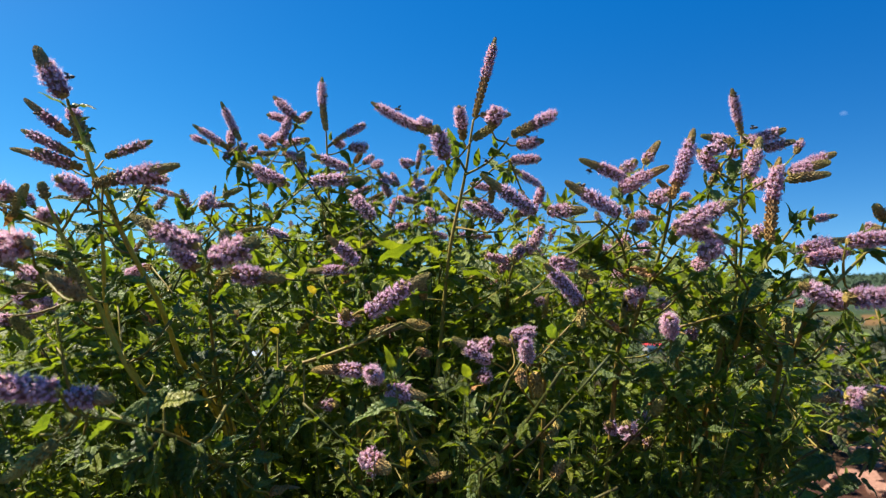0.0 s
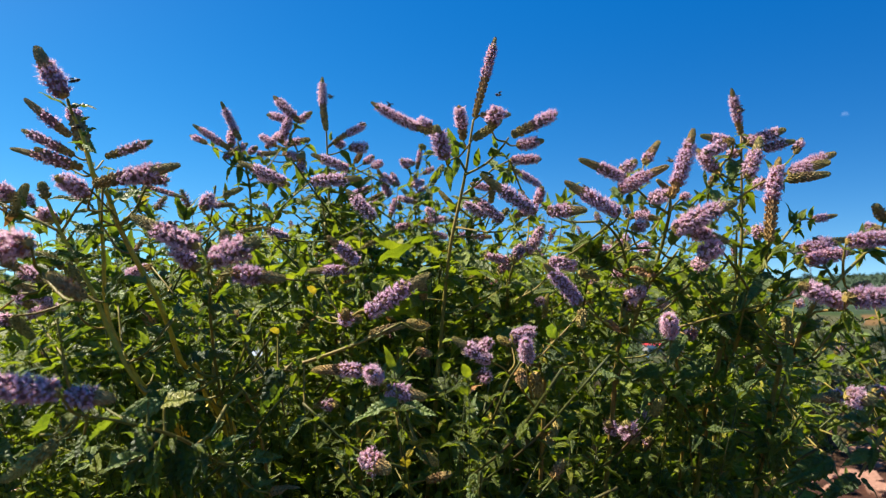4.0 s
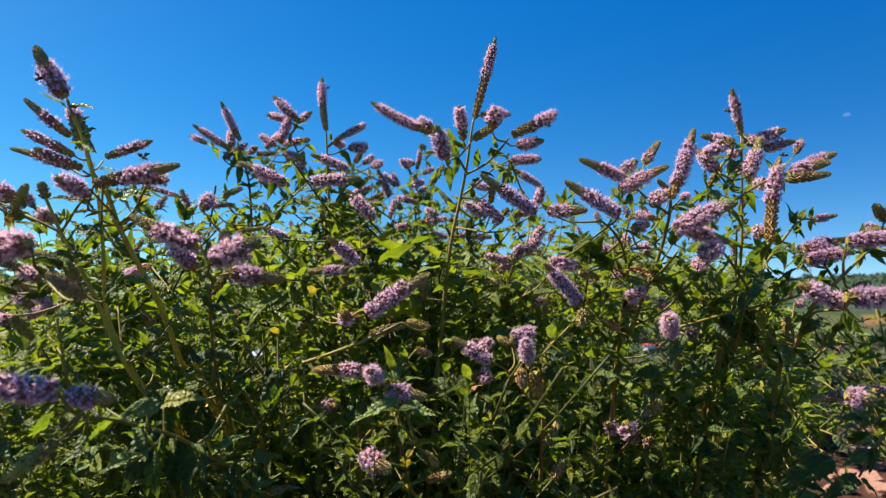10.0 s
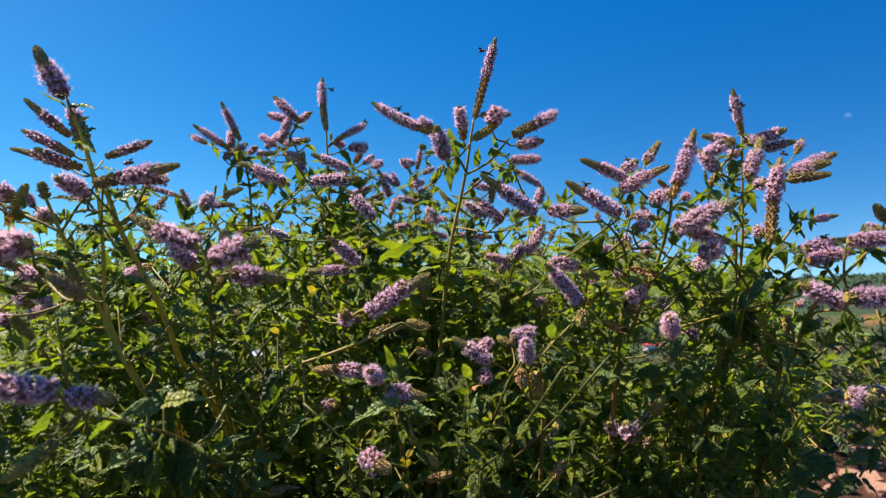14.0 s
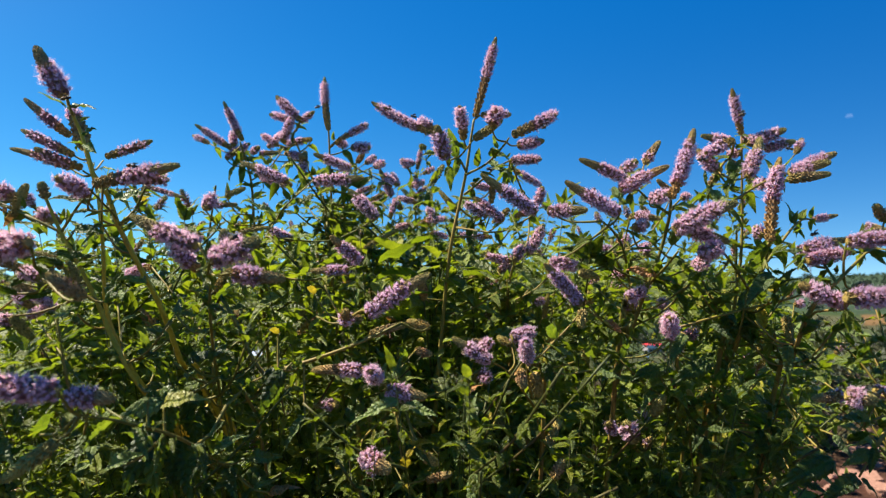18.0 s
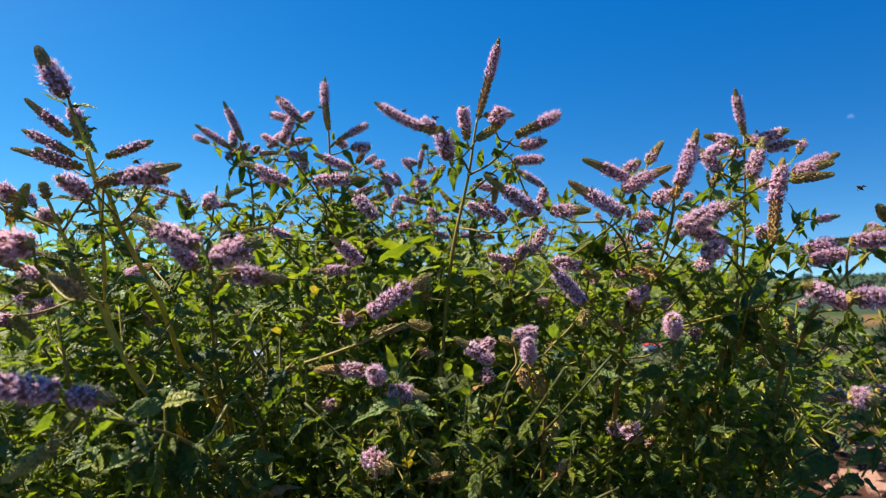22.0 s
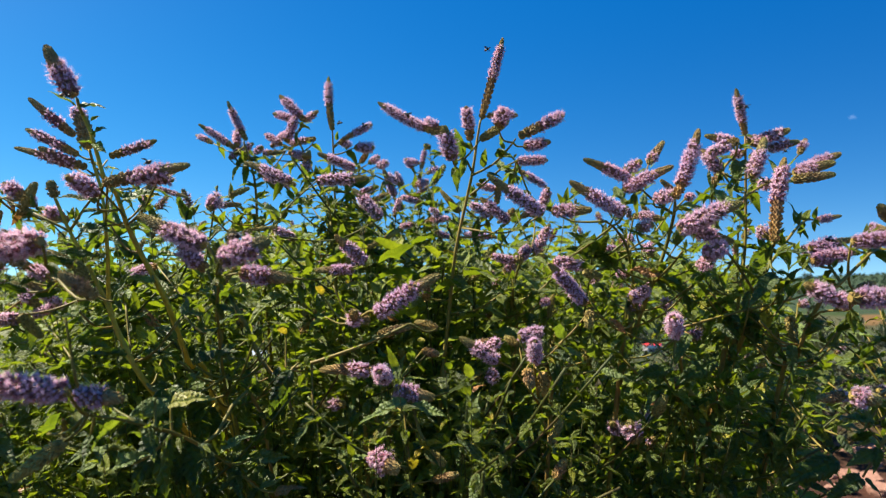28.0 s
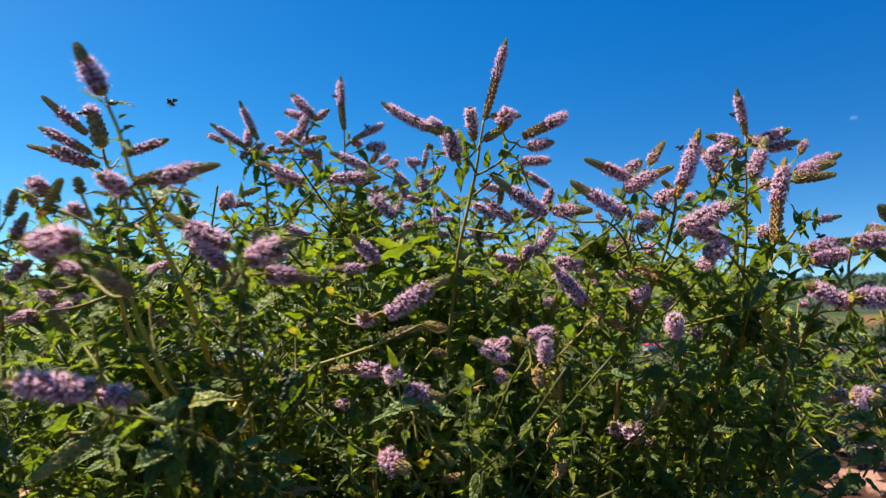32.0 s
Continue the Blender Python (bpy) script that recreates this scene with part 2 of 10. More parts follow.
def tube(points, radii, sides=6):
    """Verts and faces of a tapered tube along a line of points."""
    verts, faces = [], []
    pts = [Vector(p) for p in points]
    side = None
    for i, p in enumerate(pts):
        way = (pts[min(i + 1, len(pts) - 1)] - pts[max(i - 1, 0)]).normalized()
        ref = side if side is not None else (Vector((1, 0, 0)) if abs(way.x) < 0.8 else Vector((0, 1, 0)))
        a = (ref - way * ref.dot(way)).normalized()
        side, b = a, way.cross(a)
        for k in range(sides):
            w = 2 * math.pi * k / sides
            verts.append(p + (a * math.cos(w) + b * math.sin(w)) * radii[i])
    n = len(pts)
    for i in range(n - 1):
        for k in range(sides):
            j = (k + 1) % sides
            faces.append((i * sides + k, i * sides + j, (i + 1) * sides + j, (i + 1) * sides + k))
    faces.append(tuple(range(sides))[::-1])
    faces.append(tuple((n - 1) * sides + k for k in range(sides)))
    return verts, faces


def smooth_line(points, per=5):
    """Catmull-Rom line through the points."""
    p = [Vector(q) for q in points]
    if len(p) < 3:
        return [p[0].lerp(p[-1], i / per) for i in range(per + 1)]
    p = [p[0] * 2 - p[1]] + p + [p[-1] * 2 - p[-2]]
    out = []
    for i in range(1, len(p) - 2):
        a, b, c, d = p[i - 1:i + 3]
        for k in range(per):
            t = k / per
            out.append(0.5 * ((2 * b) + (c - a) * t + (2 * a - 5 * b + 4 * c - d) * t * t + (3 * b - a - 3 * c + d) * t ** 3))
    return out + [p[-2]]


def aim(at, way, up=Vector((0, 0, 1)), size=(1, 1, 1), axis="Z"):
    """A pose at a point whose axis (Z, or Y for leaves) runs along way."""
    way = Vector(way).normalized()
    if abs(way.dot(up)) > 0.97:
        up = Vector((0, 1, 0))
    x = way.cross(up).normalized()
    n = x.cross(way)
    cols = (x, way, n) if axis == "Y" else (x, -n, way)
    m = Matrix((cols[0], cols[1], cols[2])).transposed().to_4x4()
    return Matrix.Translation(at) @ m @ Matrix.Diagonal((*size, 1))


# ---- the leaf, the spike ----
def leaf_geometry(rng, wide, droop, fold, teeth=7, across=1):
    """A lance-shaped leaf of length 1 along y: teeth that point forward, blades arched between midrib and rim."""
    verts, uvs, faces = [], [], []
    twist = rng.uniform(-0.9, 0.9)
    curl = rng.uniform(-0.25, 0.5)
    rows = int(teeth * 2) + 1
    cols = 2 * across + 1
    sharp = min(1.0, teeth / 8)
    for i in range(rows):
        t = i / (rows - 1)
        tooth = i % 2 == 0
        half = wide * (math.sin(math.pi * min(1, t * 0.95 + 0.05) ** 0.68) ** 0.9) * (1 + 0.03 * sharp if tooth else 1 - 0.15 * sharp)
        if i in (0, rows - 1):
            half = 0.012
        z = 0.10 * t - droop * t * t + 0.025 * math.sin(t * 11 + wide * 30)
        roll = twist * t
        ripple = 0.028 * math.sin(t * 17 + wide * 40)
        for k in range(-across, across + 1):
            s = k / across
            ahead = 0.030 * abs(s) if tooth and 0 < i < rows - 1 else 0.0
            arch = abs(s) * (1 - abs(s)) * (0.9 + 0.5 * (i % 2)) * half
            dx = s * half * (1 - 0.25 * abs(curl) * abs(s))
            dz = abs(s) * half * fold + arch - curl * s * s * half + s * ripple * half / wide
            verts.append((dx * math.cos(roll) - dz * math.sin(roll), t + ahead, z + dx * math.sin(roll) + dz * math.cos(roll)))
            uvs.append((0.5 + s * half, t))
    for i in range(rows - 1):
        for k in range(cols - 1):
            a = i * cols + k
            faces.append((a, a + 1, a + cols + 1, a + cols))
    return verts, faces, uvs


leaf_rng = random.Random(4)
LEAF_SHAPES = [leaf_geometry(leaf_rng, w * 1.06, d, f, 11, 2) for w, d, f in ((.16, .18, .40), (.19, .42, .30), (.145, .05, .5), (.20, .30, .20), (.16, .65, .35), (.20, .12, .4), (.17, .5, .1), (.15, .3, .6))]
LEAVES = [mesh("leaf", v, f, [LEAF], u) for v, f, u in LEAF_SHAPES]
SMALL_SHAPES = [leaf_geometry(leaf_rng, w * 1.12, d, f, 5) for w, d, f in ((.17, .15, .40), (.20, .40, .3), (.15, .05, .5), (.18, .65, .35), (.19, .3, .1), (.16, .5, .5))]
TINY_SHAPES = [leaf_geometry(leaf_rng, w * 1.12, d, f, 2.5) for w, d, f in ((.18, .15, .40), (.21, .40, .3), (.17, .05, .5), (.19, .6, .3))]
# large leaf with the shade painted into its green
SHADED_LEAF = mesh("leaf_shaded", LEAF_SHAPES[3][0], LEAF_SHAPES[3][1], [SHADY], LEAF_SHAPES[3][2])
DRY = leaf_material("dry_leaf", (0.30, 0.13, 0.04), (0.42, 0.20, 0.07), (0.4, 0.2, 0.05), 0.2)
DRY_LEAF = mesh("leaf_dry", LEAF_SHAPES[3][0], LEAF_SHAPES[3][1], [DRY], LEAF_SHAPES[3][2])
YELLOW_LEAF = mesh("leaf_yellow", LEAF_SHAPES[1][0], LEAF_SHAPES[1][1], [YELLOW], LEAF_SHAPES[1][2])

SPIKES = {}


def spike_meshes(lean, b0, b1, green, variant, coarse=False, full=1.0):
    """A spike of length 1 along z: rings of calyces round an axis, and the open florets between b0 and b1."""
    key = (lean, b0, b1, green, variant, coarse, full)
    if key in SPIKES:
        return SPIKES[key]
    rng = random.Random(hash((int(lean * 1000), int(b0 * 100), int(b1 * 100), variant)) % 10007)
    bend = rng.uniform(-0.03, 0.03)

    def girth(t):
        g = 0.82 + 0.3 * min(1, t * 5)
        return lean * g * (1 - 0.52 * max(0, (t - 0.45) / 0.55) ** 2 - 0.25 * max(0, (t - 0.9) / 0.1) ** 2)

    def axis(t):
        return Vector((bend * 4 * t * (1 - t), 0, t))

    cv, cf = tube([axis(t / 8) for t in range(9)], [girth(t / 8) * (0.86 if t / 8 > max(b1, 0.55) else 0.66) for t in range(9)], 7)
    picks = [0] * len(cf)
    pv, pf = [], []
    t, ring = 0.0, 0
    while t < 1.0:
        r = girth(t)
        r *= 1.0 if t > max(b1, 0.5) else (1.08 if ring % 3 else 0.80)
        closed = t > max(b1, 0.55)   # buds to the tip lie close and small
        size = max(r * (1.0 if coarse else 0.50 if closed else 0.66), lean * (0.16 if closed else 0.22))
        count = 6 if coarse else 10
        for k in range(count):
            w = 2 * math.pi * (k + 0.5 * (ring % 2)) / count + rng.uniform(-.12, .12)
            out = Vector((math.cos(w), math.sin(w), 0))
            up = Vector((0, 0, 1))
            way = (out * rng.uniform(0.75, 1.0) * (0.42 if closed else 1.0) + up * rng.uniform(0.45, 0.8)).normalized()
            foot = axis(t) + out * r * (0.70 if closed else 0.55)
            s1 = way.cross(out.cross(up)).normalized()
            s2 = way.cross(s1)
            n0 = len(cv)
            long = size * rng.uniform(0.85, 1.15)
            fat = size * rng.uniform(0.34, 0.46)
            for q in range(3):
                a = q * math.pi / 1.5
                cv.append(foot + way * long * 0.45 + (s1 * math.cos(a) + s2 * math.sin(a)) * fat)
            cv.append(foot)
            cv.append(foot + way * long)
            for q in range(3):
                j = (q + 1) % 3
                cf.append((n0 + 3, n0 + j, n0 + q))
                cf.append((n0 + 4, n0 + q, n0 + j))
            picks += [1 if b0 < t < b1 else 0] * 6
            edge = min(t - b0, b1 - t) if b1 > b0 else -1
            if edge > -0.03 and rng.random() < full * min(0.95, 0.5 + edge * 7):
                for _ in range(2 if coarse else 4):
                    tip = foot + way * long * 0.8
                    dirn = (way + Vector((rng.uniform(-.5, .5), rng.uniform(-.5, .5), rng.uniform(-.4, .3)))).normalized()
                    e1 = dirn.orthogonal().normalized()
                    e2 = dirn.cross(e1)
                    reach = lean * rng.uniform(0.06, 0.46)
                    lip = lean * rng.uniform(0.17, 0.29)
                    mouth = tip + dirn * reach
                    turn = rng.uniform(0, 6.28)
                    for q in range(4):
                        a = turn + q * math.pi / 2
                        o = e1 * math.cos(a) + e2 * math.sin(a)
                        p = e1 * -math.sin(a) + e2 * math.cos(a)
                        m1 = len(pv)
                        pv += [tip + dirn * reach * 0.6, mouth + o * lip * 0.95 + p * lip * 0.5 + dirn * lip * 0.1, mouth + o * lip * 0.95 - p * lip * 0.5 + dirn * lip * 0.1]
                        pf.append((m1, m1 + 1, m1 + 2))
                    for q in range(2 if coarse else 4):
                        o = (dirn + e1 * rng.uniform(-.6, .6) + e2 * rng.uniform(-.6, .6)).normalized()
                        s = o.orthogonal().normalized() * lean * 0.020
                        m2 = len(pv)
                        pv += [mouth - s, mouth + s, mouth + o * lean * rng.uniform(0.3, 0.95)]
                        pf.append((m2, m2 + 1, m2 + 2))
        t += size * (0.8 if coarse else 0.68)
        ring += 1
    core = mesh("spike_core", cv, cf, [BUDS if green else CALYX, FADED], picks=picks, smooth=False)
    bloom = mesh("spike_florets", pv, pf, [FLORET], smooth=False) if pv else None
    SPIKES[key] = (core, bloom)
    return SPIKES[key]


def snap(v, steps):
    return min(steps, key=lambda s: abs(s - v))


PLANTS = []
grow = random.Random(11)


BUNDLES = {}


def in_gap(q, more=0.0):
    """True in the two narrow gaps of the bush through which the houses in the valley show."""
    return q.y > 0.2 and any(math.hypot(q.x / q.y - a, (q.z - 1.1) / q.y - b) < c + more for a, b, c in ((0.341, -0.119, 0.034), (-0.296, -0.124, 0.024)))



def in_corner(q):
    """True past the open end of the bush, low down, where the stones on the soil show between few leaves."""
    a, b = q.x / max(q.y, 0.05), (q.z - 1.1) / max(q.y, 0.05)
    return a > 0.575 and -0.44 < b < -0.24 and a - 0.575 > 0.35 * (b + 0.30)


def leaf(p, at, way, long, up=None):
    """One leaf on the plant p, at a point of the plant's own space; hung up by dress()."""
    n = up if up is not None else Vector((grow.uniform(-.5, .5), grow.uniform(-.7, .4), 1))
    w = long * grow.uniform(0.85, 1.2)
    BUNDLES.setdefault(p.name, []).append((long, aim(at, way, n, (w, long, w), "Y")))


UNDRESSED, BLOOMS, THICK, SHOWN, LARGE = [], [], [], [], []


def dress(p, single):
    UNDRESSED.append((p, single))


def hang_leaves():
    """Each plant's largest leaves as parts of their own, its many small ones in one piece. The open flowers
    stand clear on the outer side of the bush: no leaf hangs right before one, few between it and the sun;
    so do the large leaves at the front."""
    b, s, light, open_ones = np.array(BLOOMS + SHOWN), np.array(THICK), np.array(to_sun), np.array(BLOOMS)
    for p, data, q, long, m in LARGE:
        off = np.array(q) - open_ones
        along = off @ light
        if not ((along > 0.006) & (along < 0.10) & (open_ones[:, 2] < 1.09) & (np.linalg.norm(off - along[:, None] * light, axis=1) < 0.004 + 0.25 * long)).any():
            part("leaf", data, p, m)
    for p, single in UNDRESSED:
        rows = []
        for long, m in BUNDLES.pop(p.name, []):
            q = p.location + m @ Vector((0, 0.5, 0))
            if in_gap(q, 0.40 * long / q.y) or (in_corner(q) and grow.random() < 0.80):
                continue
            near = (b[:, 1] > q.y) & (np.hypot(b[:, 0] / b[:, 1] - q.x / q.y, (b[:, 2] - 1.1) / b[:, 1] - (q.z - 1.1) / q.y) < ((0.010 + 0.32 * long / q.y) if q.z < 1.1 else (0.004 + 0.18 * long / q.y)))
            bare = (s[:, 1] > q.y - 0.01) & (np.hypot(s[:, 0] / s[:, 1] - q.x / q.y, (s[:, 2] - 1.1) / s[:, 1] - (q.z - 1.1) / q.y) < 0.008 + 0.15 * long / q.y)
            off = np.array(q) - b
            along = off @ light
            shades = (along > 0.004) & (along < np.where(b[:, 1] > 0.34, 0.13, 0.19)) & (np.linalg.norm(off - along[:, None] * light, axis=1) < 0.006 + 0.30 * long)
            over = np.array(q) - s
            ahead = over @ light
            dims = (ahead > 0.004) & (ahead < 0.25) & (np.linalg.norm(over - ahead[:, None] * light, axis=1) < 0.004 + 0.30 * long)
            if dims.any() and grow.random() < 0.93:
                continue
            if not near.any() and not bare.any() and not (shades.any() and grow.random() < (0.8 if (shades & (b[:, 1] > 0.34)).any() else 0.75)):
                rows.append((long, m))
        rows.sort(key=lambda r: -r[0])
        shapes = SMALL_SHAPES if p.location.y < 0.72 else TINY_SHAPES
        for long, m in rows[:single]:
            data = grow.choices((YELLOW_LEAF, DRY_LEAF, LEAVES[grow.randrange(len(LEAVES))]), (0.03, 0.015, 0.955))[0]
            part("leaf", data, p, m)
        verts, faces, uvs, picks = [], [], [], []
        for long, m in rows[single:]:
            v, f, u = shapes[grow.randrange(len(shapes))] if long > 0.014 else TINY_SHAPES[grow.randrange(len(TINY_SHAPES))]
            picks += [1 if long > 0.022 else 0] * len(f)
            n = len(verts)
            verts += [m @ Vector(q) for q in v]
            faces += [tuple(n + i for i in q) for q in f]
            uvs += u
        if faces:
            tagged(part("small_foliage", mesh("small_foliage", verts, faces, [MASS, PALE], uvs, picks), p), kind="stuff")


def leaf_pairs(p, line, step, long, first=0.0, last=1.0, tuft=2):
    """Opposite leaves in crossed pairs along a line, smaller to its end."""
    total, carry, turn = sum((b - a).length for a, b in zip(line, line[1:])), 0.0, grow.uniform(0, 3)
    gone, due = 0.0, grow.uniform(0.3, 1.0) * step
    for a, b in zip(line, line[1:]):
        seg = (b - a).length
        while due <= gone + seg and seg > 0:
            share = due / total
            if first <= share <= last:
                at, way = a.lerp(b, (due - gone) / seg), (b - a).normalized()
                e = way.orthogonal().normalized()
                f = way.cross(e)
                turn += 1.57 + grow.uniform(-.3, .3)
                for s in (0, math.pi):
                    o = e * math.cos(turn + s) + f * math.sin(turn + s)
                    size = long * (1.0 - 0.45 * share) * grow.uniform(0.65, 1.12)
                    if grow.random() < 0.93:
                        leaf(p, at, o + way * grow.uniform(-0.1, 0.7), size)
                    near = p.location.y + at.y < 0.66   # in the axils, tufts of tiny young leaves
                    for q in range(tuft * 2 + 1 if near else tuft):
                        if grow.random() < 0.65:
                            w = o + (e * grow.uniform(-1, 1) + f * grow.uniform(-1, 1)) * 0.7 + way * grow.uniform(0.2, 1.3)
                            leaf(p, at + o * size * grow.uniform(0, 0.25), w, size * (grow.uniform(0.20, 0.55) if near else grow.uniform(0.35, 0.7)))
            due += step * grow.uniform(0.75, 1.25)
        gone += seg


def sprig(p, a, reach, long=0.026):
    """A short leafy side twig."""
    w = grow.uniform(0, 6.28)
    b = a + Vector((math.cos(w) * reach, math.sin(w) * reach * 0.7, reach * grow.uniform(0.3, 0.9)))
    line = smooth_line([a, a.lerp(b, .5) + Vector((0, 0, -.006)), b], 3)
    part("branch", mesh("branch", *tube(line, [0.0008] * len(line), 4), [STEM]), p)
    leaf_pairs(p, line, 0.016, long, 0.1, 1.0, 2)
    for k in range(4):
        leaf(p, b, (b - a).normalized() + Vector((grow.uniform(-.8, .8), grow.uniform(-.8, .8), grow.uniform(-.3, .8))), long * grow.uniform(0.4, 0.8))


def mint(base, line, thick, sway, bare=False, skin=None, label="tall flowering mint stem with toothed green leaves and lilac flower spikes"):
    """A mint plant at a foot on the ground, with its main stalk through the points of line."""
    if line[0][2] < 1.02 and not bare:   # the low ones rise nearly upright
        base = (line[0][0] + 0.25 * (base[0] - line[0][0]), base[1], 0.0)
    p = new("mint_plant")
    p.location = base
    tagged(p, label, "mint plant", "mint plants of the flowering bush")
    foot = Vector(base)
    pts = smooth_line([Vector((0, 0, 0))] + [Vector(q) - foot for q in line])
    n = len(pts)
    v, f = tube(pts, [thick * (1.15 - 0.65 * i / (n - 1)) for i in range(n)], 6)
    part("stalk", mesh("stalk", v, f, [skin or (STALK if bare else STEM)]), p)
    if bare:
        THICK.extend(tuple(a.lerp(c, k / 3) + foot) for a, c in zip(pts, pts[1:]) for k in range(3) if a.z > 0.97)
    leaf_pairs(p, pts, 0.060 if bare else 0.022, 0.036 * min(1.0, line[-1][1] / 0.58), 0.35, 0.97, 1 if bare else 3)
    high = [q for q in pts if 0.92 < q.z < min(pts[-1].z - 0.05, 1.1 + 0.10 * (q + foot).y)]
    for k in range((4 if bare else 9) if len(high) > 3 else 0):
        sprig(p, high[grow.randrange(1, len(high))], grow.uniform(0.025, 0.06))
    PLANTS.append((p, sway))
    return p


def branch(p, line, thick=0.0014, long=0.04, step=0.035, first=0.0, last=1.0, tuft=2):
    foot = p.location
    pts = smooth_line([Vector(q) - foot for q in line], 4)
    n = len(pts)
    v, f = tube(pts, [thick * (1.1 - 0.4 * i / (n - 1)) for i in range(n)], 5)
    part("branch", mesh("branch", v, f, [STEM]), p)
    leaf_pairs(p, pts, step, long, first, last, tuft)


def spike(p, at, tip, girth, b0=0.0, b1=0.0, clear=True, full=0.88):
    """A flower spike from its foot to its tip (world), girth: core radius; in flower from b0 to b1."""
    foot = p.location
    if clear:
        BLOOMS.extend(tuple(Vector(at).lerp(Vector(tip), k)) for k in (0.15, 0.4, 0.65, 0.9))
    at, tip = Vector(at) - foot, Vector(tip) - foot
    long = (tip - at).length
    lean = snap(girth * 1.1 / long, (0.045, 0.052, 0.06, 0.069, 0.08, 0.092, 0.106, 0.122, 0.14, 0.161, 0.185, 0.213, 0.245, 0.28))
    core, bloom = spike_meshes(lean, b0, b1, b1 <= b0 and grow.random() < 0.6, grow.randrange(2), not clear and at.y + foot.y > 0.66, full)
    spin = pose(0, 0, 0, 0, 0, grow.uniform(0, 360))
    s = part("flower_spike", core, p, aim(at, tip - at) @ Matrix.Diagonal((long, long, long, 1)) @ spin)
    if bloom:
        part("floret_tuft", bloom, s, None, "open lilac florets")
    return s


def big_leaf(p, at, tip, data=None):
    """A single large leaf from its foot to its tip (world); hung up by hang_leaves()."""
    at, tip = Vector(at) - p.location, Vector(tip) - p.location
    long = (tip - at).length
    if data is not SHADED_LEAF:
        SHOWN.append(tuple(at.lerp(tip, 0.5) + p.location))
    LARGE.append((p, data or LEAVES[grow.randrange(4)], at.lerp(tip, 0.5) + p.location, long, aim(at, tip - at, Vector((grow.uniform(-.3, .3), -0.7, 0.8)), (long, long, long), "Y")))


def before_bloom(q, near):
    """True where q stands right before an open flower."""
    return any(b[1] > q.y > 0.1 and math.hypot(b[0] / b[1] - q.x / q.y, (b[2] - 1.1) / b[1] - (q.z - 1.1) / q.y) < near for b in BLOOMS)


def shoot(base, top, sway, long=0.034, low=0.5, twigs=3, spikes=0.3, single=13):
    """A leafy mint shoot without an open flower of its own: stalk, twigs, leaves."""
    base, top = Vector(base), Vector(top)
    if top.y < 0.62:   # the front ones stand nearly upright
        base = Vector((base.x + 0.85 * (top.x - base.x), top.y + 0.24, 0.0))
        low = min(low, 0.34)
    if any(in_gap(base.lerp(top, k / 20)) or in_corner(base.lerp(top, k / 20)) for k in range(21)):
        return None
    if top.y < 0.62 and any(before_bloom(base.lerp(top, k / 24), 0.012) for k in range(14, 25)):
        return None
    stray = 0.03 if top.y < 0.62 else 0.06
    mid = base.lerp(top, 0.6) + Vector((grow.uniform(-stray, stray), grow.uniform(-stray, stray) + (0.07 if top.y < 0.62 else 0.0), 0))
    p = new("mint_plant")
    p.location = base
    tagged(p, "leafy green mint shoot with toothed leaves inside the bush", "mint plant", "leafy mint shoots of the bush")
    pts = smooth_line([Vector((0, 0, 0)), mid - base, top - base], 6)
    n = len(pts)
    v, f = tube(pts, [(0.0007 if top.y < 0.62 else 0.0010) * (1.2 - 0.75 * i / (n - 1)) for i in range(n)], 5)
    part("stalk", mesh("stalk", v, f, [SHOOT]), p)
    leaf_pairs(p, pts, 0.020, long, low, 1.0, 3)
    for k in range(twigs):
        s = grow.uniform(0.6, 0.97)
        a = pts[int(s * (n - 1))]
        w = grow.uniform(0, 6.28)
        reach = grow.uniform(0.05, 0.11)
        b = a + Vector((math.cos(w) * reach, math.sin(w) * reach, reach * grow.uniform(0.4, 1.0)))
        line = smooth_line([a, a.lerp(b, .5) + Vector((0, 0, -.008)), b], 3)
        v, f = tube(line, [0.0010] * len(line), 4)
        part("branch", mesh("branch", v, f, [SHOOT]), p)
        leaf_pairs(p, line, 0.018, long * 0.8)
        if b.z < top.z + 0.03 and not in_gap(base + b) and not before_bloom(base + b, 0.035) and base.y + b.y > 0.43 and grow.random() < spikes:
            e = b + (b - a).normalized() * grow.uniform(0.010, 0.024) + Vector((0, 0, 0.008))
            low = b.z < 1.09 and b.y + base.y < 0.75   # down in the bush the spikes are still in bud
            spike(p, b + base, e + base, 0.0034 if low else 0.0030, *(grow.choice(((0, 0), (0.1, 0.7), (0.2, 0.8), (0.0, 0.5))) if not low else (0, 0)), False)
    if top.y > 0.62 and grow.random() < spikes:
        t = pts[-1]
        spike(p, t + base, t + base + Vector((grow.uniform(-.02, .02), grow.uniform(-.01, .01), grow.uniform(.014, .028))), 0.0029, *(grow.choice(((0, 0), (0.1, 0.7), (0.3, 0.8)))), False)
    for k in range(5):
        leaf(p, pts[-1], Vector((grow.uniform(-.8, .8), grow.uniform(-.8, .8), grow.uniform(.1, 1))), long * grow.uniform(0.4, 0.8))
    dress(p, single)
    PLANTS.append((p, sway))
    return p


# ---- the ground ----
def height(x, y):
    r = math.hypot(x, y)
    fall = -32.0 * min(1.0, max(0.0, (r - 8.0) / 160.0)) ** 1.2
    rise = 0.0
    if r > 650:
        s = min(1.0, (r - 650) / 900.0)
        rise = (s * s * (3 - 2 * s)) * (36.0 + 5.0 * math.sin(math.atan2(x, y) * 9 + 1.0) + 3.0 * math.sin(math.atan2(x, y) * 23))
    return fall + rise + 0.025 * noise.noise((x * 1.3, y * 1.3, 0)) * min(1, r)


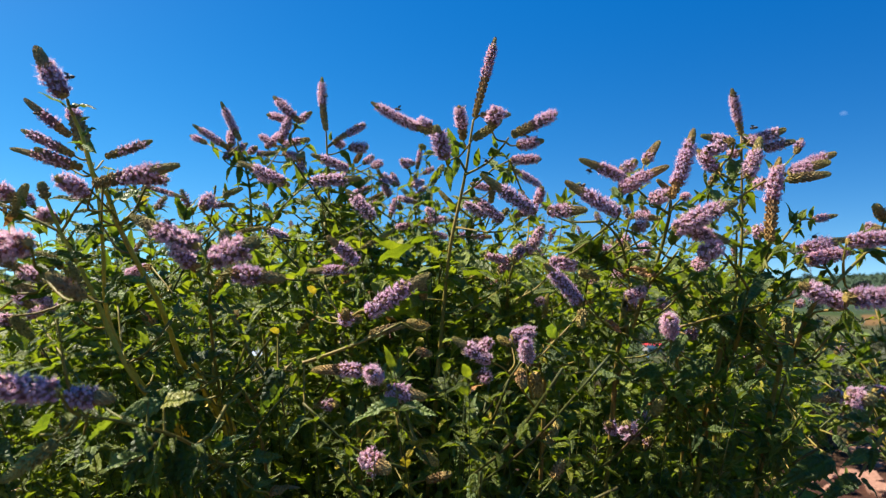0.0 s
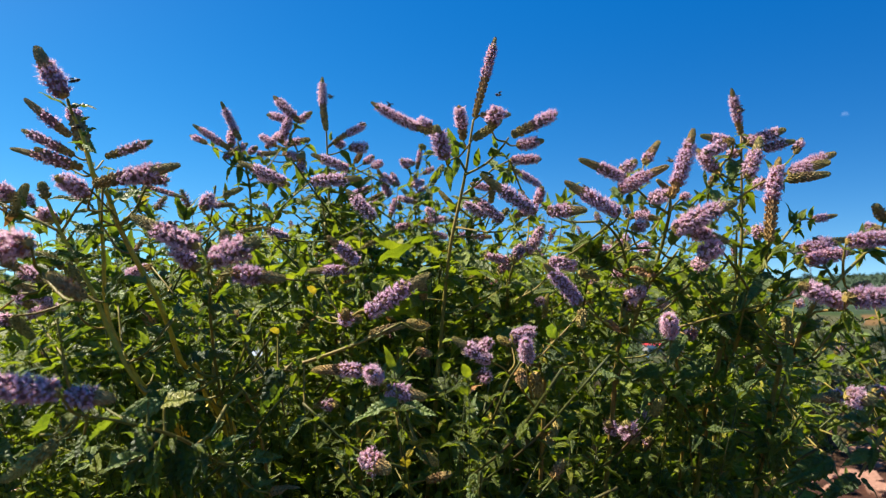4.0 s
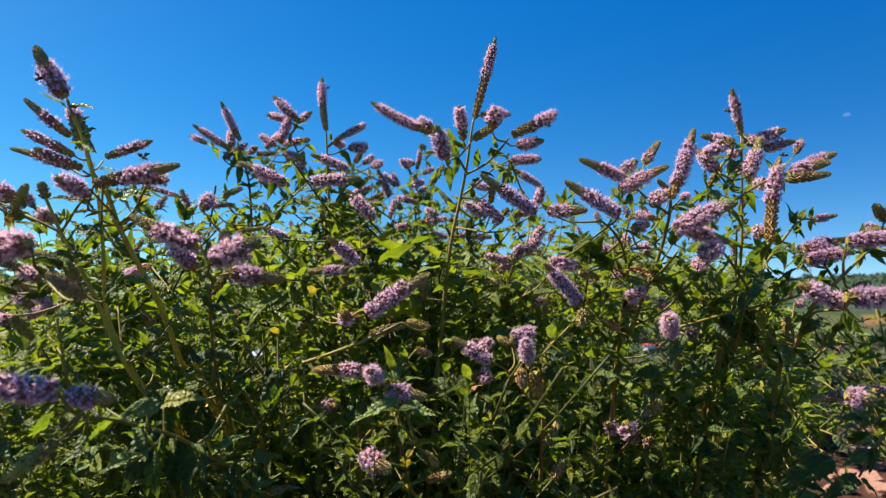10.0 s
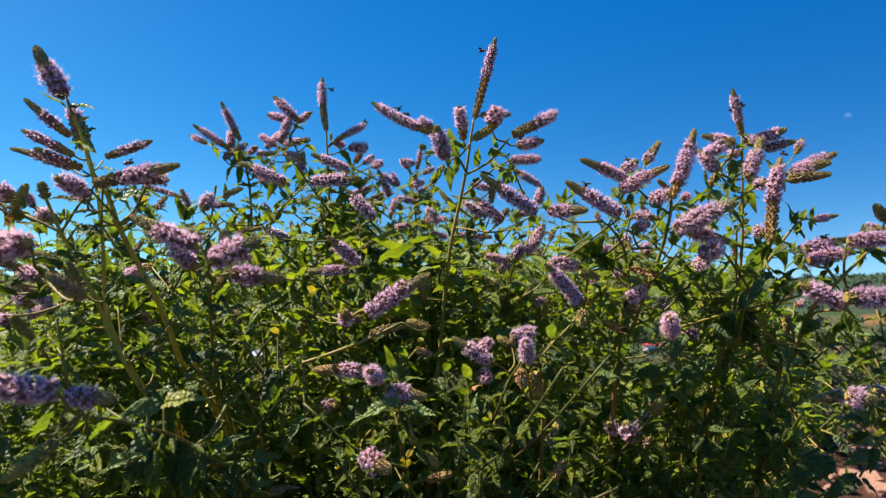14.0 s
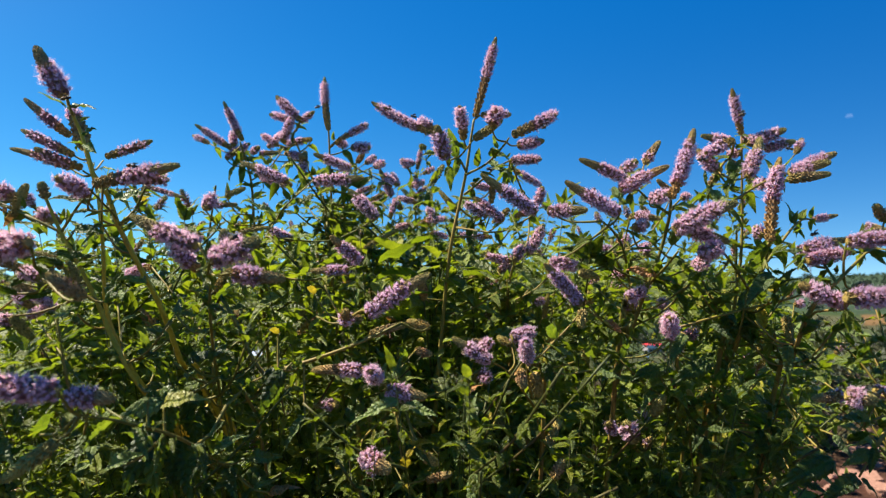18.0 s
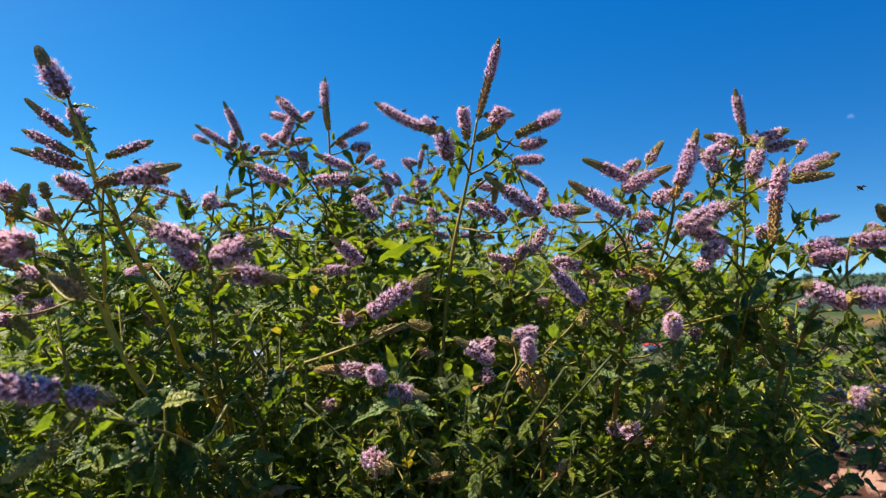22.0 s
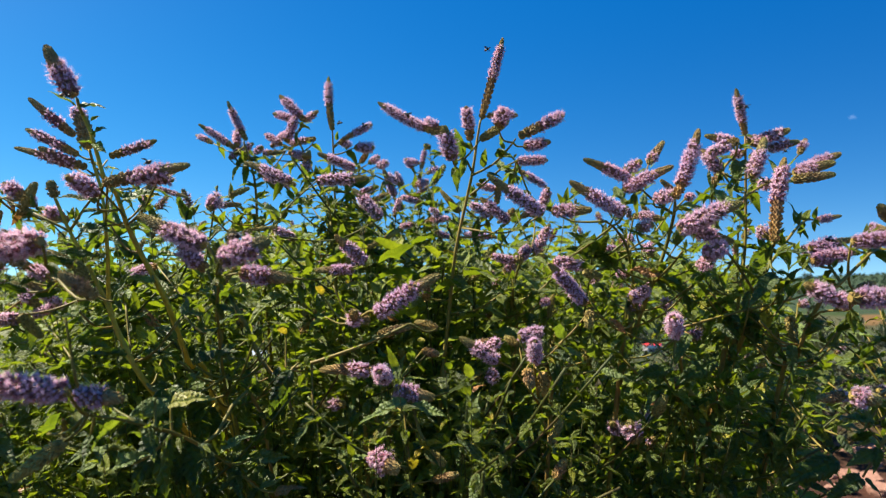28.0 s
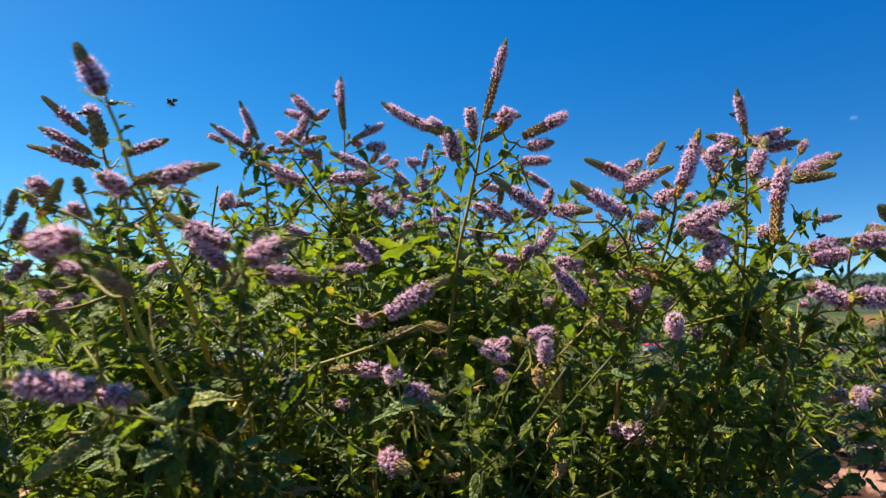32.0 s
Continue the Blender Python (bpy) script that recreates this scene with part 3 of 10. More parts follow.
def ground():
    rings = [0.0] + [0.35 * 1.13 ** i for i in range(72)]
    rings = [r for r in rings if r < 2600] + [4200]
    spokes = 160
    verts = [(0, 0, height(0, 0))]
    for r in rings[1:]:
        for k in range(spokes):
            a = 2 * math.pi * k / spokes
            x, y = r * math.sin(a), r * math.cos(a)
            verts.append((x, y, height(x, y)))
    faces = [(0, 1 + (k + 1) % spokes, 1 + k) for k in range(spokes)]
    for i in range(len(rings) - 2):
        a, b = 1 + i * spokes, 1 + (i + 1) * spokes
        faces += [(a + k, a + (k + 1) % spokes, b + (k + 1) % spokes, b + k) for k in range(spokes)]
    g = new("ground", mesh("ground", verts, faces, [GROUND]))
    tagged(g, "reddish soil by the bush, fields and wooded hills beyond", "ground", kind="structure")


ground()


# ---- the flowering stems ----
p = mint((-0.092, 0.770, 0.0), [(-0.1575, 0.4888, 0.9253), (-0.1872, 0.4563, 0.9779), (-0.2098, 0.4239, 1.0269), (-0.2273, 0.4224, 1.0580), (-0.2390, 0.4212, 1.0852), (-0.2507, 0.4201, 1.1085), (-0.2631, 0.4190, 1.1311), (-0.2721, 0.4180, 1.1513), (-0.2748, 0.4178, 1.1567)], 0.0021, 'A', True)
branch(p, [(-0.1575, 0.4888, 0.9253), (-0.1872, 0.4563, 0.9779), (-0.2098, 0.4239, 1.0269), (-0.2273, 0.4224, 1.0580), (-0.2390, 0.4212, 1.0852), (-0.2507, 0.4201, 1.1085), (-0.2631, 0.4190, 1.1311), (-0.2721, 0.4180, 1.1513), (-0.2748, 0.4178, 1.1567)], 0.0006, 0.036, 0.045, 0.4, 0.95)
branch(p, [(-0.2631, 0.4190, 1.1311), (-0.2818, 0.4186, 1.1404), (-0.3013, 0.4282, 1.1477), (-0.3319, 0.4377, 1.1598)], 0.0010, 0.026, 0.021)
branch(p, [(-0.2631, 0.4190, 1.1311), (-0.2526, 0.4182, 1.1474), (-0.2371, 0.4076, 1.1595)], 0.0010, 0.026, 0.021)
branch(p, [(-0.2390, 0.4212, 1.0852), (-0.2303, 0.3808, 1.0919), (-0.2214, 0.3301, 1.1067)], 0.0010, 0.020, 0.021)
spike(p, (-0.2733, 0.4180, 1.1544), (-0.2749, 0.4140, 1.1655), 0.0046)
spike(p, (-0.3033, 0.4280, 1.1425), (-0.2951, 0.4300, 1.1668), 0.0032)
branch(p, [(-0.3166, 0.4329, 1.1538), (-0.3113, 0.4356, 1.1543), (-0.3074, 0.4378, 1.1570)], 0.0009, 0.026, 0.022, 0.15, 0.9)
spike(p, (-0.3059, 0.4380, 1.1545), (-0.3257, 0.4400, 1.1672), 0.0036, 0.30, 0.80)
branch(p, [(-0.3166, 0.4329, 1.1538), (-0.3126, 0.4701, 1.1421), (-0.3123, 0.4984, 1.1462)], 0.0009, 0.026, 0.022, 0.15, 0.9)
spike(p, (-0.3120, 0.4980, 1.1453), (-0.3254, 0.4870, 1.1534), 0.0034, 0.30, 0.90)
branch(p, [(-0.3319, 0.4377, 1.1598), (-0.3357, 0.4718, 1.1483), (-0.3355, 0.4982, 1.1495)], 0.0009, 0.026, 0.022, 0.15, 0.9)
spike(p, (-0.3355, 0.4982, 1.1495), (-0.3104, 0.4867, 1.1452), 0.0022)
branch(p, [(-0.2214, 0.3301, 1.1067), (-0.2099, 0.3130, 1.1078), (-0.2027, 0.2996, 1.1155)], 0.0009, 0.018, 0.022, 0.15, 0.9)
spike(p, (-0.2038, 0.3000, 1.1172), (-0.2369, 0.3080, 1.1154), 0.0044, 0.00, 0.75)
branch(p, [(-0.2214, 0.3301, 1.1067), (-0.1917, 0.3092, 1.0897), (-0.1704, 0.2908, 1.0903)], 0.0009, 0.018, 0.022, 0.15, 0.9)
spike(p, (-0.1704, 0.2908, 1.0903), (-0.1849, 0.2844, 1.1021), 0.0028)
branch(p, [(-0.2259, 0.3554, 1.0993), (-0.2372, 0.3596, 1.0973), (-0.2515, 0.3602, 1.1053)], 0.0009, 0.018, 0.022, 0.15, 0.9)
spike(p, (-0.2515, 0.3602, 1.1053), (-0.2635, 0.3532, 1.1163), 0.0028)
branch(p, [(-0.2259, 0.3554, 1.0993), (-0.2308, 0.3574, 1.0977), (-0.2382, 0.3604, 1.1000)], 0.0009, 0.018, 0.022, 0.15, 0.9)
spike(p, (-0.2382, 0.3604, 1.1000), (-0.2661, 0.3719, 1.1089), 0.0028, 0.00, 0.40)
branch(p, [(-0.2303, 0.3808, 1.0919), (-0.2317, 0.3806, 1.0970), (-0.2366, 0.3801, 1.1063)], 0.0009, 0.018, 0.022, 0.15, 0.9)
spike(p, (-0.2366, 0.3801, 1.1063), (-0.2531, 0.3789, 1.1161), 0.0025)
branch(p, [(-0.2346, 0.4010, 1.0885), (-0.2542, 0.3897, 1.0786), (-0.2690, 0.3816, 1.0760)], 0.0009, 0.018, 0.022, 0.15, 0.9)
spike(p, (-0.2690, 0.3816, 1.0760), (-0.2604, 0.3903, 1.0612), 0.0028)
branch(p, [(-0.2303, 0.3808, 1.0919), (-0.2308, 0.3863, 1.0921), (-0.2328, 0.3906, 1.0971)], 0.0009, 0.018, 0.022, 0.15, 0.9)
spike(p, (-0.2328, 0.3906, 1.0971), (-0.2404, 0.3894, 1.1108), 0.0025)
branch(p, [(-0.2448, 0.4206, 1.0968), (-0.2693, 0.4149, 1.0933), (-0.2872, 0.4106, 1.0969)], 0.0009, 0.026, 0.022, 0.15, 0.9)
spike(p, (-0.2872, 0.4106, 1.0969), (-0.2628, 0.4148, 1.0797), 0.0021, 0.45, 1.00)
branch(p, [(-0.2303, 0.3808, 1.0919), (-0.2376, 0.3755, 1.0954), (-0.2448, 0.3702, 1.1041)], 0.0009, 0.02, 0.02, 0.2, 0.9)
big_leaf(p, (-0.2448, 0.3702, 1.1041), (-0.2574, 0.3586, 1.0966), SHADED_LEAF)
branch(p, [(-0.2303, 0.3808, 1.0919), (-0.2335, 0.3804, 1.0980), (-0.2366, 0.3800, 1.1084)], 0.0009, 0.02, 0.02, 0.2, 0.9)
big_leaf(p, (-0.2366, 0.3800, 1.1084), (-0.2476, 0.3678, 1.1136), SHADED_LEAF)
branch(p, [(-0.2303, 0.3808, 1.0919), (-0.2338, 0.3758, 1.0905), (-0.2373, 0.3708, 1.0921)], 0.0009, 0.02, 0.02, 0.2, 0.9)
big_leaf(p, (-0.2373, 0.3708, 1.0921), (-0.2485, 0.3589, 1.0890), SHADED_LEAF)
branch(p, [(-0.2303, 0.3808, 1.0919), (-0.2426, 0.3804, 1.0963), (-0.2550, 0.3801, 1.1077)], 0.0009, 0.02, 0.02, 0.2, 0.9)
big_leaf(p, (-0.2550, 0.3801, 1.1077), (-0.2605, 0.3677, 1.1160), SHADED_LEAF)
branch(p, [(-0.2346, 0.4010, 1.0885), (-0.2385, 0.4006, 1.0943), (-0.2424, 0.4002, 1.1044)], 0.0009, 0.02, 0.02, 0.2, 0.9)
big_leaf(p, (-0.2424, 0.4002, 1.1044), (-0.2280, 0.3878, 1.1132), SHADED_LEAF)
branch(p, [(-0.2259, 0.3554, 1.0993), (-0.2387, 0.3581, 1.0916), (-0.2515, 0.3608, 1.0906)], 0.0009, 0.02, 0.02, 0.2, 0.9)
big_leaf(p, (-0.2515, 0.3608, 1.0906), (-0.2593, 0.3485, 1.0974), SHADED_LEAF)
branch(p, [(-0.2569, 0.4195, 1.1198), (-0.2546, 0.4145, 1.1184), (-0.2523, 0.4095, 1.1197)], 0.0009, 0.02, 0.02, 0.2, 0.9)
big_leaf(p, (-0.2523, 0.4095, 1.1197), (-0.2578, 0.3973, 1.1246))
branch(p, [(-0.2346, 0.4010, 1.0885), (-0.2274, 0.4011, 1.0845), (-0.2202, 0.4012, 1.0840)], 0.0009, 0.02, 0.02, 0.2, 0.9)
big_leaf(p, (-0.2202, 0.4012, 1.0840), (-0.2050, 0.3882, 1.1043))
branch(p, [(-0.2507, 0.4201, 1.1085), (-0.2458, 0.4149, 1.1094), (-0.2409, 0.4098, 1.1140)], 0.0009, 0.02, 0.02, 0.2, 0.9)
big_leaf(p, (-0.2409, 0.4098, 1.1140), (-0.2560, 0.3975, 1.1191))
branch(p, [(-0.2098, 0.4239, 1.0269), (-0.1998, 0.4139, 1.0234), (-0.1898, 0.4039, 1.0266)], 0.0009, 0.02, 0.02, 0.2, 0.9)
big_leaf(p, (-0.1898, 0.4039, 1.0266), (-0.1877, 0.3935, 0.9929), SHADED_LEAF)
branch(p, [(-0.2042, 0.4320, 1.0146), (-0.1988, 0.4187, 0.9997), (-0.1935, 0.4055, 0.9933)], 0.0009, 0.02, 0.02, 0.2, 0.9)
big_leaf(p, (-0.1935, 0.4055, 0.9933), (-0.1920, 0.3950, 0.9606), SHADED_LEAF)
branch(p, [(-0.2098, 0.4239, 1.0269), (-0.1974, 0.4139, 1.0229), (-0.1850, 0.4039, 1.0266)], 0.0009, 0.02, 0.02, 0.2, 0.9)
big_leaf(p, (-0.1850, 0.4039, 1.0266), (-0.1578, 0.3920, 1.0235), SHADED_LEAF)
branch(p, [(-0.2448, 0.4129, 1.1535), (-0.2454, 0.4155, 1.1513), (-0.2460, 0.4181, 1.1505)], 0.0009, 0.02, 0.02, 0.2, 0.9)
big_leaf(p, (-0.2460, 0.4181, 1.1505), (-0.2632, 0.4057, 1.1574))
branch(p, [(-0.2448, 0.4129, 1.1535), (-0.2423, 0.4154, 1.1531), (-0.2398, 0.4179, 1.1544)], 0.0009, 0.02, 0.02, 0.2, 0.9)
big_leaf(p, (-0.2398, 0.4179, 1.1544), (-0.2208, 0.4056, 1.1611))
branch(p, [(-0.2600, 0.4193, 1.1254), (-0.2573, 0.4191, 1.1273), (-0.2545, 0.4190, 1.1311)], 0.0009, 0.02, 0.02, 0.2, 0.9)
big_leaf(p, (-0.2545, 0.4190, 1.1311), (-0.2322, 0.4068, 1.1355))
branch(p, [(-0.2185, 0.4232, 1.0424), (-0.2035, 0.4228, 1.0461), (-0.1884, 0.4224, 1.0580)], 0.0009, 0.02, 0.02, 0.2, 0.9)
big_leaf(p, (-0.1884, 0.4224, 1.0580), (-0.2019, 0.4098, 1.0705))
dress(p, 36)
p = mint((-0.110, 0.804, 0.0), [(-0.1594, 0.5090, 0.9204), (-0.1871, 0.4664, 0.9752), (-0.2133, 0.4392, 1.0222), (-0.2311, 0.4356, 1.0547), (-0.2390, 0.4334, 1.0808), (-0.2395, 0.4297, 1.1167), (-0.2415, 0.4286, 1.1406), (-0.2495, 0.4376, 1.1619), (-0.2544, 0.4368, 1.1782), (-0.2585, 0.4361, 1.1924)], 0.0020, 'H', True)
branch(p, [(-0.1594, 0.5090, 0.9204), (-0.1871, 0.4664, 0.9752), (-0.2133, 0.4392, 1.0222), (-0.2311, 0.4356, 1.0547), (-0.2390, 0.4334, 1.0808), (-0.2395, 0.4297, 1.1167), (-0.2415, 0.4286, 1.1406), (-0.2495, 0.4376, 1.1619), (-0.2544, 0.4368, 1.1782), (-0.2585, 0.4361, 1.1924)], 0.0006, 0.036, 0.045, 0.4, 0.95)
branch(p, [(-0.2555, 0.4366, 1.1817), (-0.2533, 0.4308, 1.1841), (-0.2518, 0.4263, 1.1891)], 0.0009, 0.026, 0.022, 0.15, 0.9)
spike(p, (-0.2525, 0.4260, 1.1915), (-0.2670, 0.4340, 1.2203), 0.0042, 0.72, 1.00, full=0.5)
branch(p, [(-0.2585, 0.4361, 1.1924), (-0.2644, 0.4414, 1.1937), (-0.2736, 0.4457, 1.2020)], 0.0009, 0.026, 0.022, 0.15, 0.9)
spike(p, (-0.2755, 0.4460, 1.2046), (-0.3095, 0.4450, 1.2322), 0.0026, 0.25, 0.60, full=0.4)
branch(p, [(-0.2565, 0.4365, 1.1853), (-0.2606, 0.4362, 1.1852), (-0.2667, 0.4363, 1.1883)], 0.0009, 0.026, 0.022, 0.15, 0.9)
spike(p, (-0.2665, 0.4360, 1.1883), (-0.3081, 0.4410, 1.2080), 0.0027, 0.20, 0.80, full=0.4)
branch(p, [(-0.2532, 0.4370, 1.1741), (-0.2623, 0.4420, 1.1743), (-0.2769, 0.4467, 1.1816)], 0.0009, 0.026, 0.022, 0.15, 0.9)
spike(p, (-0.2754, 0.4470, 1.1808), (-0.3223, 0.4500, 1.1962), 0.0025, 0.15, 0.60, full=0.4)
branch(p, [(-0.2532, 0.4370, 1.1741), (-0.2560, 0.4373, 1.1746), (-0.2601, 0.4368, 1.1773)], 0.0009, 0.026, 0.022, 0.15, 0.9)
spike(p, (-0.2603, 0.4370, 1.1790), (-0.2884, 0.4260, 1.1915), 0.0026, 0.20, 0.75, full=0.4)
branch(p, [(-0.2544, 0.4368, 1.1782), (-0.2594, 0.4529, 1.1812), (-0.2618, 0.4663, 1.1904)], 0.0009, 0.026, 0.022, 0.15, 0.9)
spike(p, (-0.2600, 0.4660, 1.1930), (-0.2270, 0.4720, 1.2071), 0.0026, 0.30, 0.85, full=0.4)
branch(p, [(-0.2415, 0.4286, 1.1406), (-0.2359, 0.4446, 1.1379), (-0.2293, 0.4581, 1.1511)], 0.0009, 0.026, 0.022, 0.15, 0.9)
spike(p, (-0.2293, 0.4580, 1.1493), (-0.2235, 0.4590, 1.1752), 0.0026, 0.10, 0.50, full=0.4)
spike(p, (-0.1946, 0.3780, 1.1620), (-0.1704, 0.3760, 1.1606), 0.0026, 0.00, 0.90, full=0.4)
branch(p, [(-0.2544, 0.4368, 1.1782), (-0.2815, 0.5251, 1.1697), (-0.2941, 0.5964, 1.1899)], 0.0009, 0.026, 0.022, 0.15, 0.9)
spike(p, (-0.2941, 0.5964, 1.1899), (-0.2504, 0.5923, 1.1771), 0.0019, 0.20, 0.70, full=0.4)
dress(p, 36)
p = mint((-0.140, 0.859, 0.0), [(-0.1850, 0.5289, 0.9228), (-0.2021, 0.4736, 1.0356), (-0.2081, 0.4515, 1.0779), (-0.2128, 0.4406, 1.0967), (-0.2188, 0.4297, 1.1167), (-0.2261, 0.4238, 1.1362), (-0.2312, 0.4178, 1.1571), (-0.2341, 0.4073, 1.1671), (-0.2382, 0.4067, 1.1804), (-0.2435, 0.4059, 1.1975), (-0.2504, 0.4051, 1.2127), (-0.2527, 0.4048, 1.2199)], 0.0020, 'A', True)
branch(p, [(-0.1850, 0.5289, 0.9228), (-0.2021, 0.4736, 1.0356), (-0.2081, 0.4515, 1.0779), (-0.2128, 0.4406, 1.0967), (-0.2188, 0.4297, 1.1167), (-0.2261, 0.4238, 1.1362), (-0.2312, 0.4178, 1.1571), (-0.2341, 0.4073, 1.1671), (-0.2382, 0.4067, 1.1804), (-0.2435, 0.4059, 1.1975), (-0.2504, 0.4051, 1.2127), (-0.2527, 0.4048, 1.2199)], 0.0006, 0.036, 0.045, 0.4, 0.95)
branch(p, [(-0.2487, 0.4053, 1.2089), (-0.2466, 0.3997, 1.2106), (-0.2469, 0.3949, 1.2177)], 0.0009, 0.018, 0.022, 0.15, 0.9)
spike(p, (-0.2488, 0.3950, 1.2185), (-0.2671, 0.3930, 1.2513), 0.0039, 0.00, 0.55, full=0.75)
branch(p, [(-0.2286, 0.4208, 1.1466), (-0.2279, 0.3909, 1.1437), (-0.2122, 0.3678, 1.1554)], 0.0009, 0.018, 0.022, 0.15, 0.9)
spike(p, (-0.2124, 0.3680, 1.1569), (-0.1619, 0.3720, 1.1694), 0.0034, 0.27, 0.70, full=0.75)
branch(p, [(-0.2274, 0.4223, 1.1414), (-0.2172, 0.4005, 1.1417), (-0.2146, 0.3679, 1.1541)], 0.0009, 0.018, 0.022, 0.15, 0.9)
spike(p, (-0.2153, 0.3680, 1.1503), (-0.2227, 0.3480, 1.1580), 0.0034, 0.10, 0.85, full=0.75)
big_leaf(p, (-0.2530, 0.4051, 1.2146), (-0.2648, 0.3928, 1.2201))
big_leaf(p, (-0.2515, 0.4051, 1.2138), (-0.2294, 0.3930, 1.2149))
big_leaf(p, (-0.2409, 0.4059, 1.1956), (-0.2272, 0.3938, 1.1980))
big_leaf(p, (-0.2428, 0.4062, 1.1899), (-0.2456, 0.3943, 1.1884))
big_leaf(p, (-0.2409, 0.4062, 1.1899), (-0.2257, 0.3947, 1.1799))
big_leaf(p, (-0.2273, 0.4181, 1.1505), (-0.2019, 0.4055, 1.1619))
branch(p, [(-0.2143, 0.4379, 1.1017), (-0.2091, 0.4293, 1.0968), (-0.2040, 0.4206, 1.0968)], 0.0009, 0.02, 0.02, 0.2, 0.9)
big_leaf(p, (-0.2040, 0.4206, 1.0968), (-0.2151, 0.4083, 1.1026))
dress(p, 36)
p = mint((0.038, 0.775, 0.0), [(-0.1509, 0.4683, 0.9347), (-0.1534, 0.4243, 1.0191), (-0.1413, 0.3715, 1.0767), (-0.1317, 0.3452, 1.1038), (-0.1381, 0.3445, 1.1198)], 0.0012, 'N')
branch(p, [(-0.1509, 0.4683, 0.9347), (-0.1534, 0.4243, 1.0191), (-0.1413, 0.3715, 1.0767), (-0.1317, 0.3452, 1.1038), (-0.1381, 0.3445, 1.1198)], 0.0006, 0.027, 0.024, 0.0, 0.9)
branch(p, [(-0.1349, 0.3448, 1.1118), (-0.1387, 0.3575, 1.1120), (-0.1495, 0.3694, 1.1205)], 0.0009, 0.018, 0.022, 0.15, 0.9)
spike(p, (-0.1408, 0.3480, 1.1180), (-0.1838, 0.3580, 1.1366), 0.0037, 0.00, 0.55)
branch(p, [(-0.1389, 0.3649, 1.0835), (-0.1428, 0.3740, 1.0893), (-0.1521, 0.3802, 1.1049)], 0.0009, 0.018, 0.022, 0.15, 0.9)
spike(p, (-0.1521, 0.3802, 1.1049), (-0.1683, 0.3770, 1.1195), 0.0031, 0.15, 0.90)
branch(p, [(-0.1317, 0.3452, 1.1038), (-0.1255, 0.3255, 1.1021), (-0.1184, 0.3099, 1.1086)], 0.0009, 0.018, 0.022, 0.15, 0.9)
spike(p, (-0.1184, 0.3099, 1.1086), (-0.0947, 0.3166, 1.1199), 0.0042, 0.00, 0.62)
branch(p, [(-0.1333, 0.3450, 1.1078), (-0.1302, 0.3535, 1.1085), (-0.1281, 0.3596, 1.1173)], 0.0009, 0.018, 0.022, 0.15, 0.9)
spike(p, (-0.1281, 0.3596, 1.1173), (-0.1293, 0.3577, 1.1288), 0.0034)
branch(p, [(-0.1317, 0.3452, 1.1038), (-0.1257, 0.3357, 1.1012), (-0.1150, 0.3303, 1.1024)], 0.0009, 0.018, 0.022, 0.15, 0.9)
spike(p, (-0.1150, 0.3303, 1.1024), (-0.0880, 0.3409, 1.0993), 0.0031, 0.00, 0.45)
branch(p, [(-0.1534, 0.4243, 1.0191), (-0.1800, 0.4582, 1.0587), (-0.2391, 0.5001, 1.1092)], 0.0009, 0.026, 0.022, 0.15, 0.9)
spike(p, (-0.2391, 0.5001, 1.1092), (-0.2637, 0.5095, 1.1037), 0.0025, 0.20, 1.00)
branch(p, [(-0.1503, 0.4111, 1.0335), (-0.1645, 0.4076, 1.0245), (-0.1787, 0.4041, 1.0229)], 0.0009, 0.02, 0.02, 0.2, 0.9)
big_leaf(p, (-0.1787, 0.4041, 1.0229), (-0.1794, 0.3936, 0.9893), SHADED_LEAF)
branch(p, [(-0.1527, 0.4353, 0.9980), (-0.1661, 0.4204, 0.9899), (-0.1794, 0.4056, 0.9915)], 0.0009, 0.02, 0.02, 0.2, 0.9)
big_leaf(p, (-0.1794, 0.4056, 0.9915), (-0.1697, 0.3950, 0.9606), SHADED_LEAF)
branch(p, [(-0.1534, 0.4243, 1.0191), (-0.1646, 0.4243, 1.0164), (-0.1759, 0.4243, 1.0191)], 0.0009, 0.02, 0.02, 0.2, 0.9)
big_leaf(p, (-0.1759, 0.4243, 1.0191), (-0.1633, 0.4139, 0.9836), SHADED_LEAF)
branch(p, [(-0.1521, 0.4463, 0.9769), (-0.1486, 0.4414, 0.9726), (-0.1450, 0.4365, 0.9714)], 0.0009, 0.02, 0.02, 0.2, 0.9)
big_leaf(p, (-0.1450, 0.4365, 0.9714), (-0.1100, 0.4254, 0.9529), SHADED_LEAF)
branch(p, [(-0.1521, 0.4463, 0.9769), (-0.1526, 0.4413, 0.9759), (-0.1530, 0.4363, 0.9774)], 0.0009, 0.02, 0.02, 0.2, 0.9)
big_leaf(p, (-0.1530, 0.4363, 0.9774), (-0.1371, 0.4254, 0.9537), SHADED_LEAF)
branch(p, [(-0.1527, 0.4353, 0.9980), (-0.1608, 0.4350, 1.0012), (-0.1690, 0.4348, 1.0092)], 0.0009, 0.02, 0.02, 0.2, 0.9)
big_leaf(p, (-0.1690, 0.4348, 1.0092), (-0.1584, 0.4241, 0.9808), SHADED_LEAF)
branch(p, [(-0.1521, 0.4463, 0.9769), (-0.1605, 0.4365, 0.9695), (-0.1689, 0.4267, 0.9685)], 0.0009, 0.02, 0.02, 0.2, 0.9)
big_leaf(p, (-0.1689, 0.4267, 0.9685), (-0.1528, 0.4155, 0.9515), SHADED_LEAF)
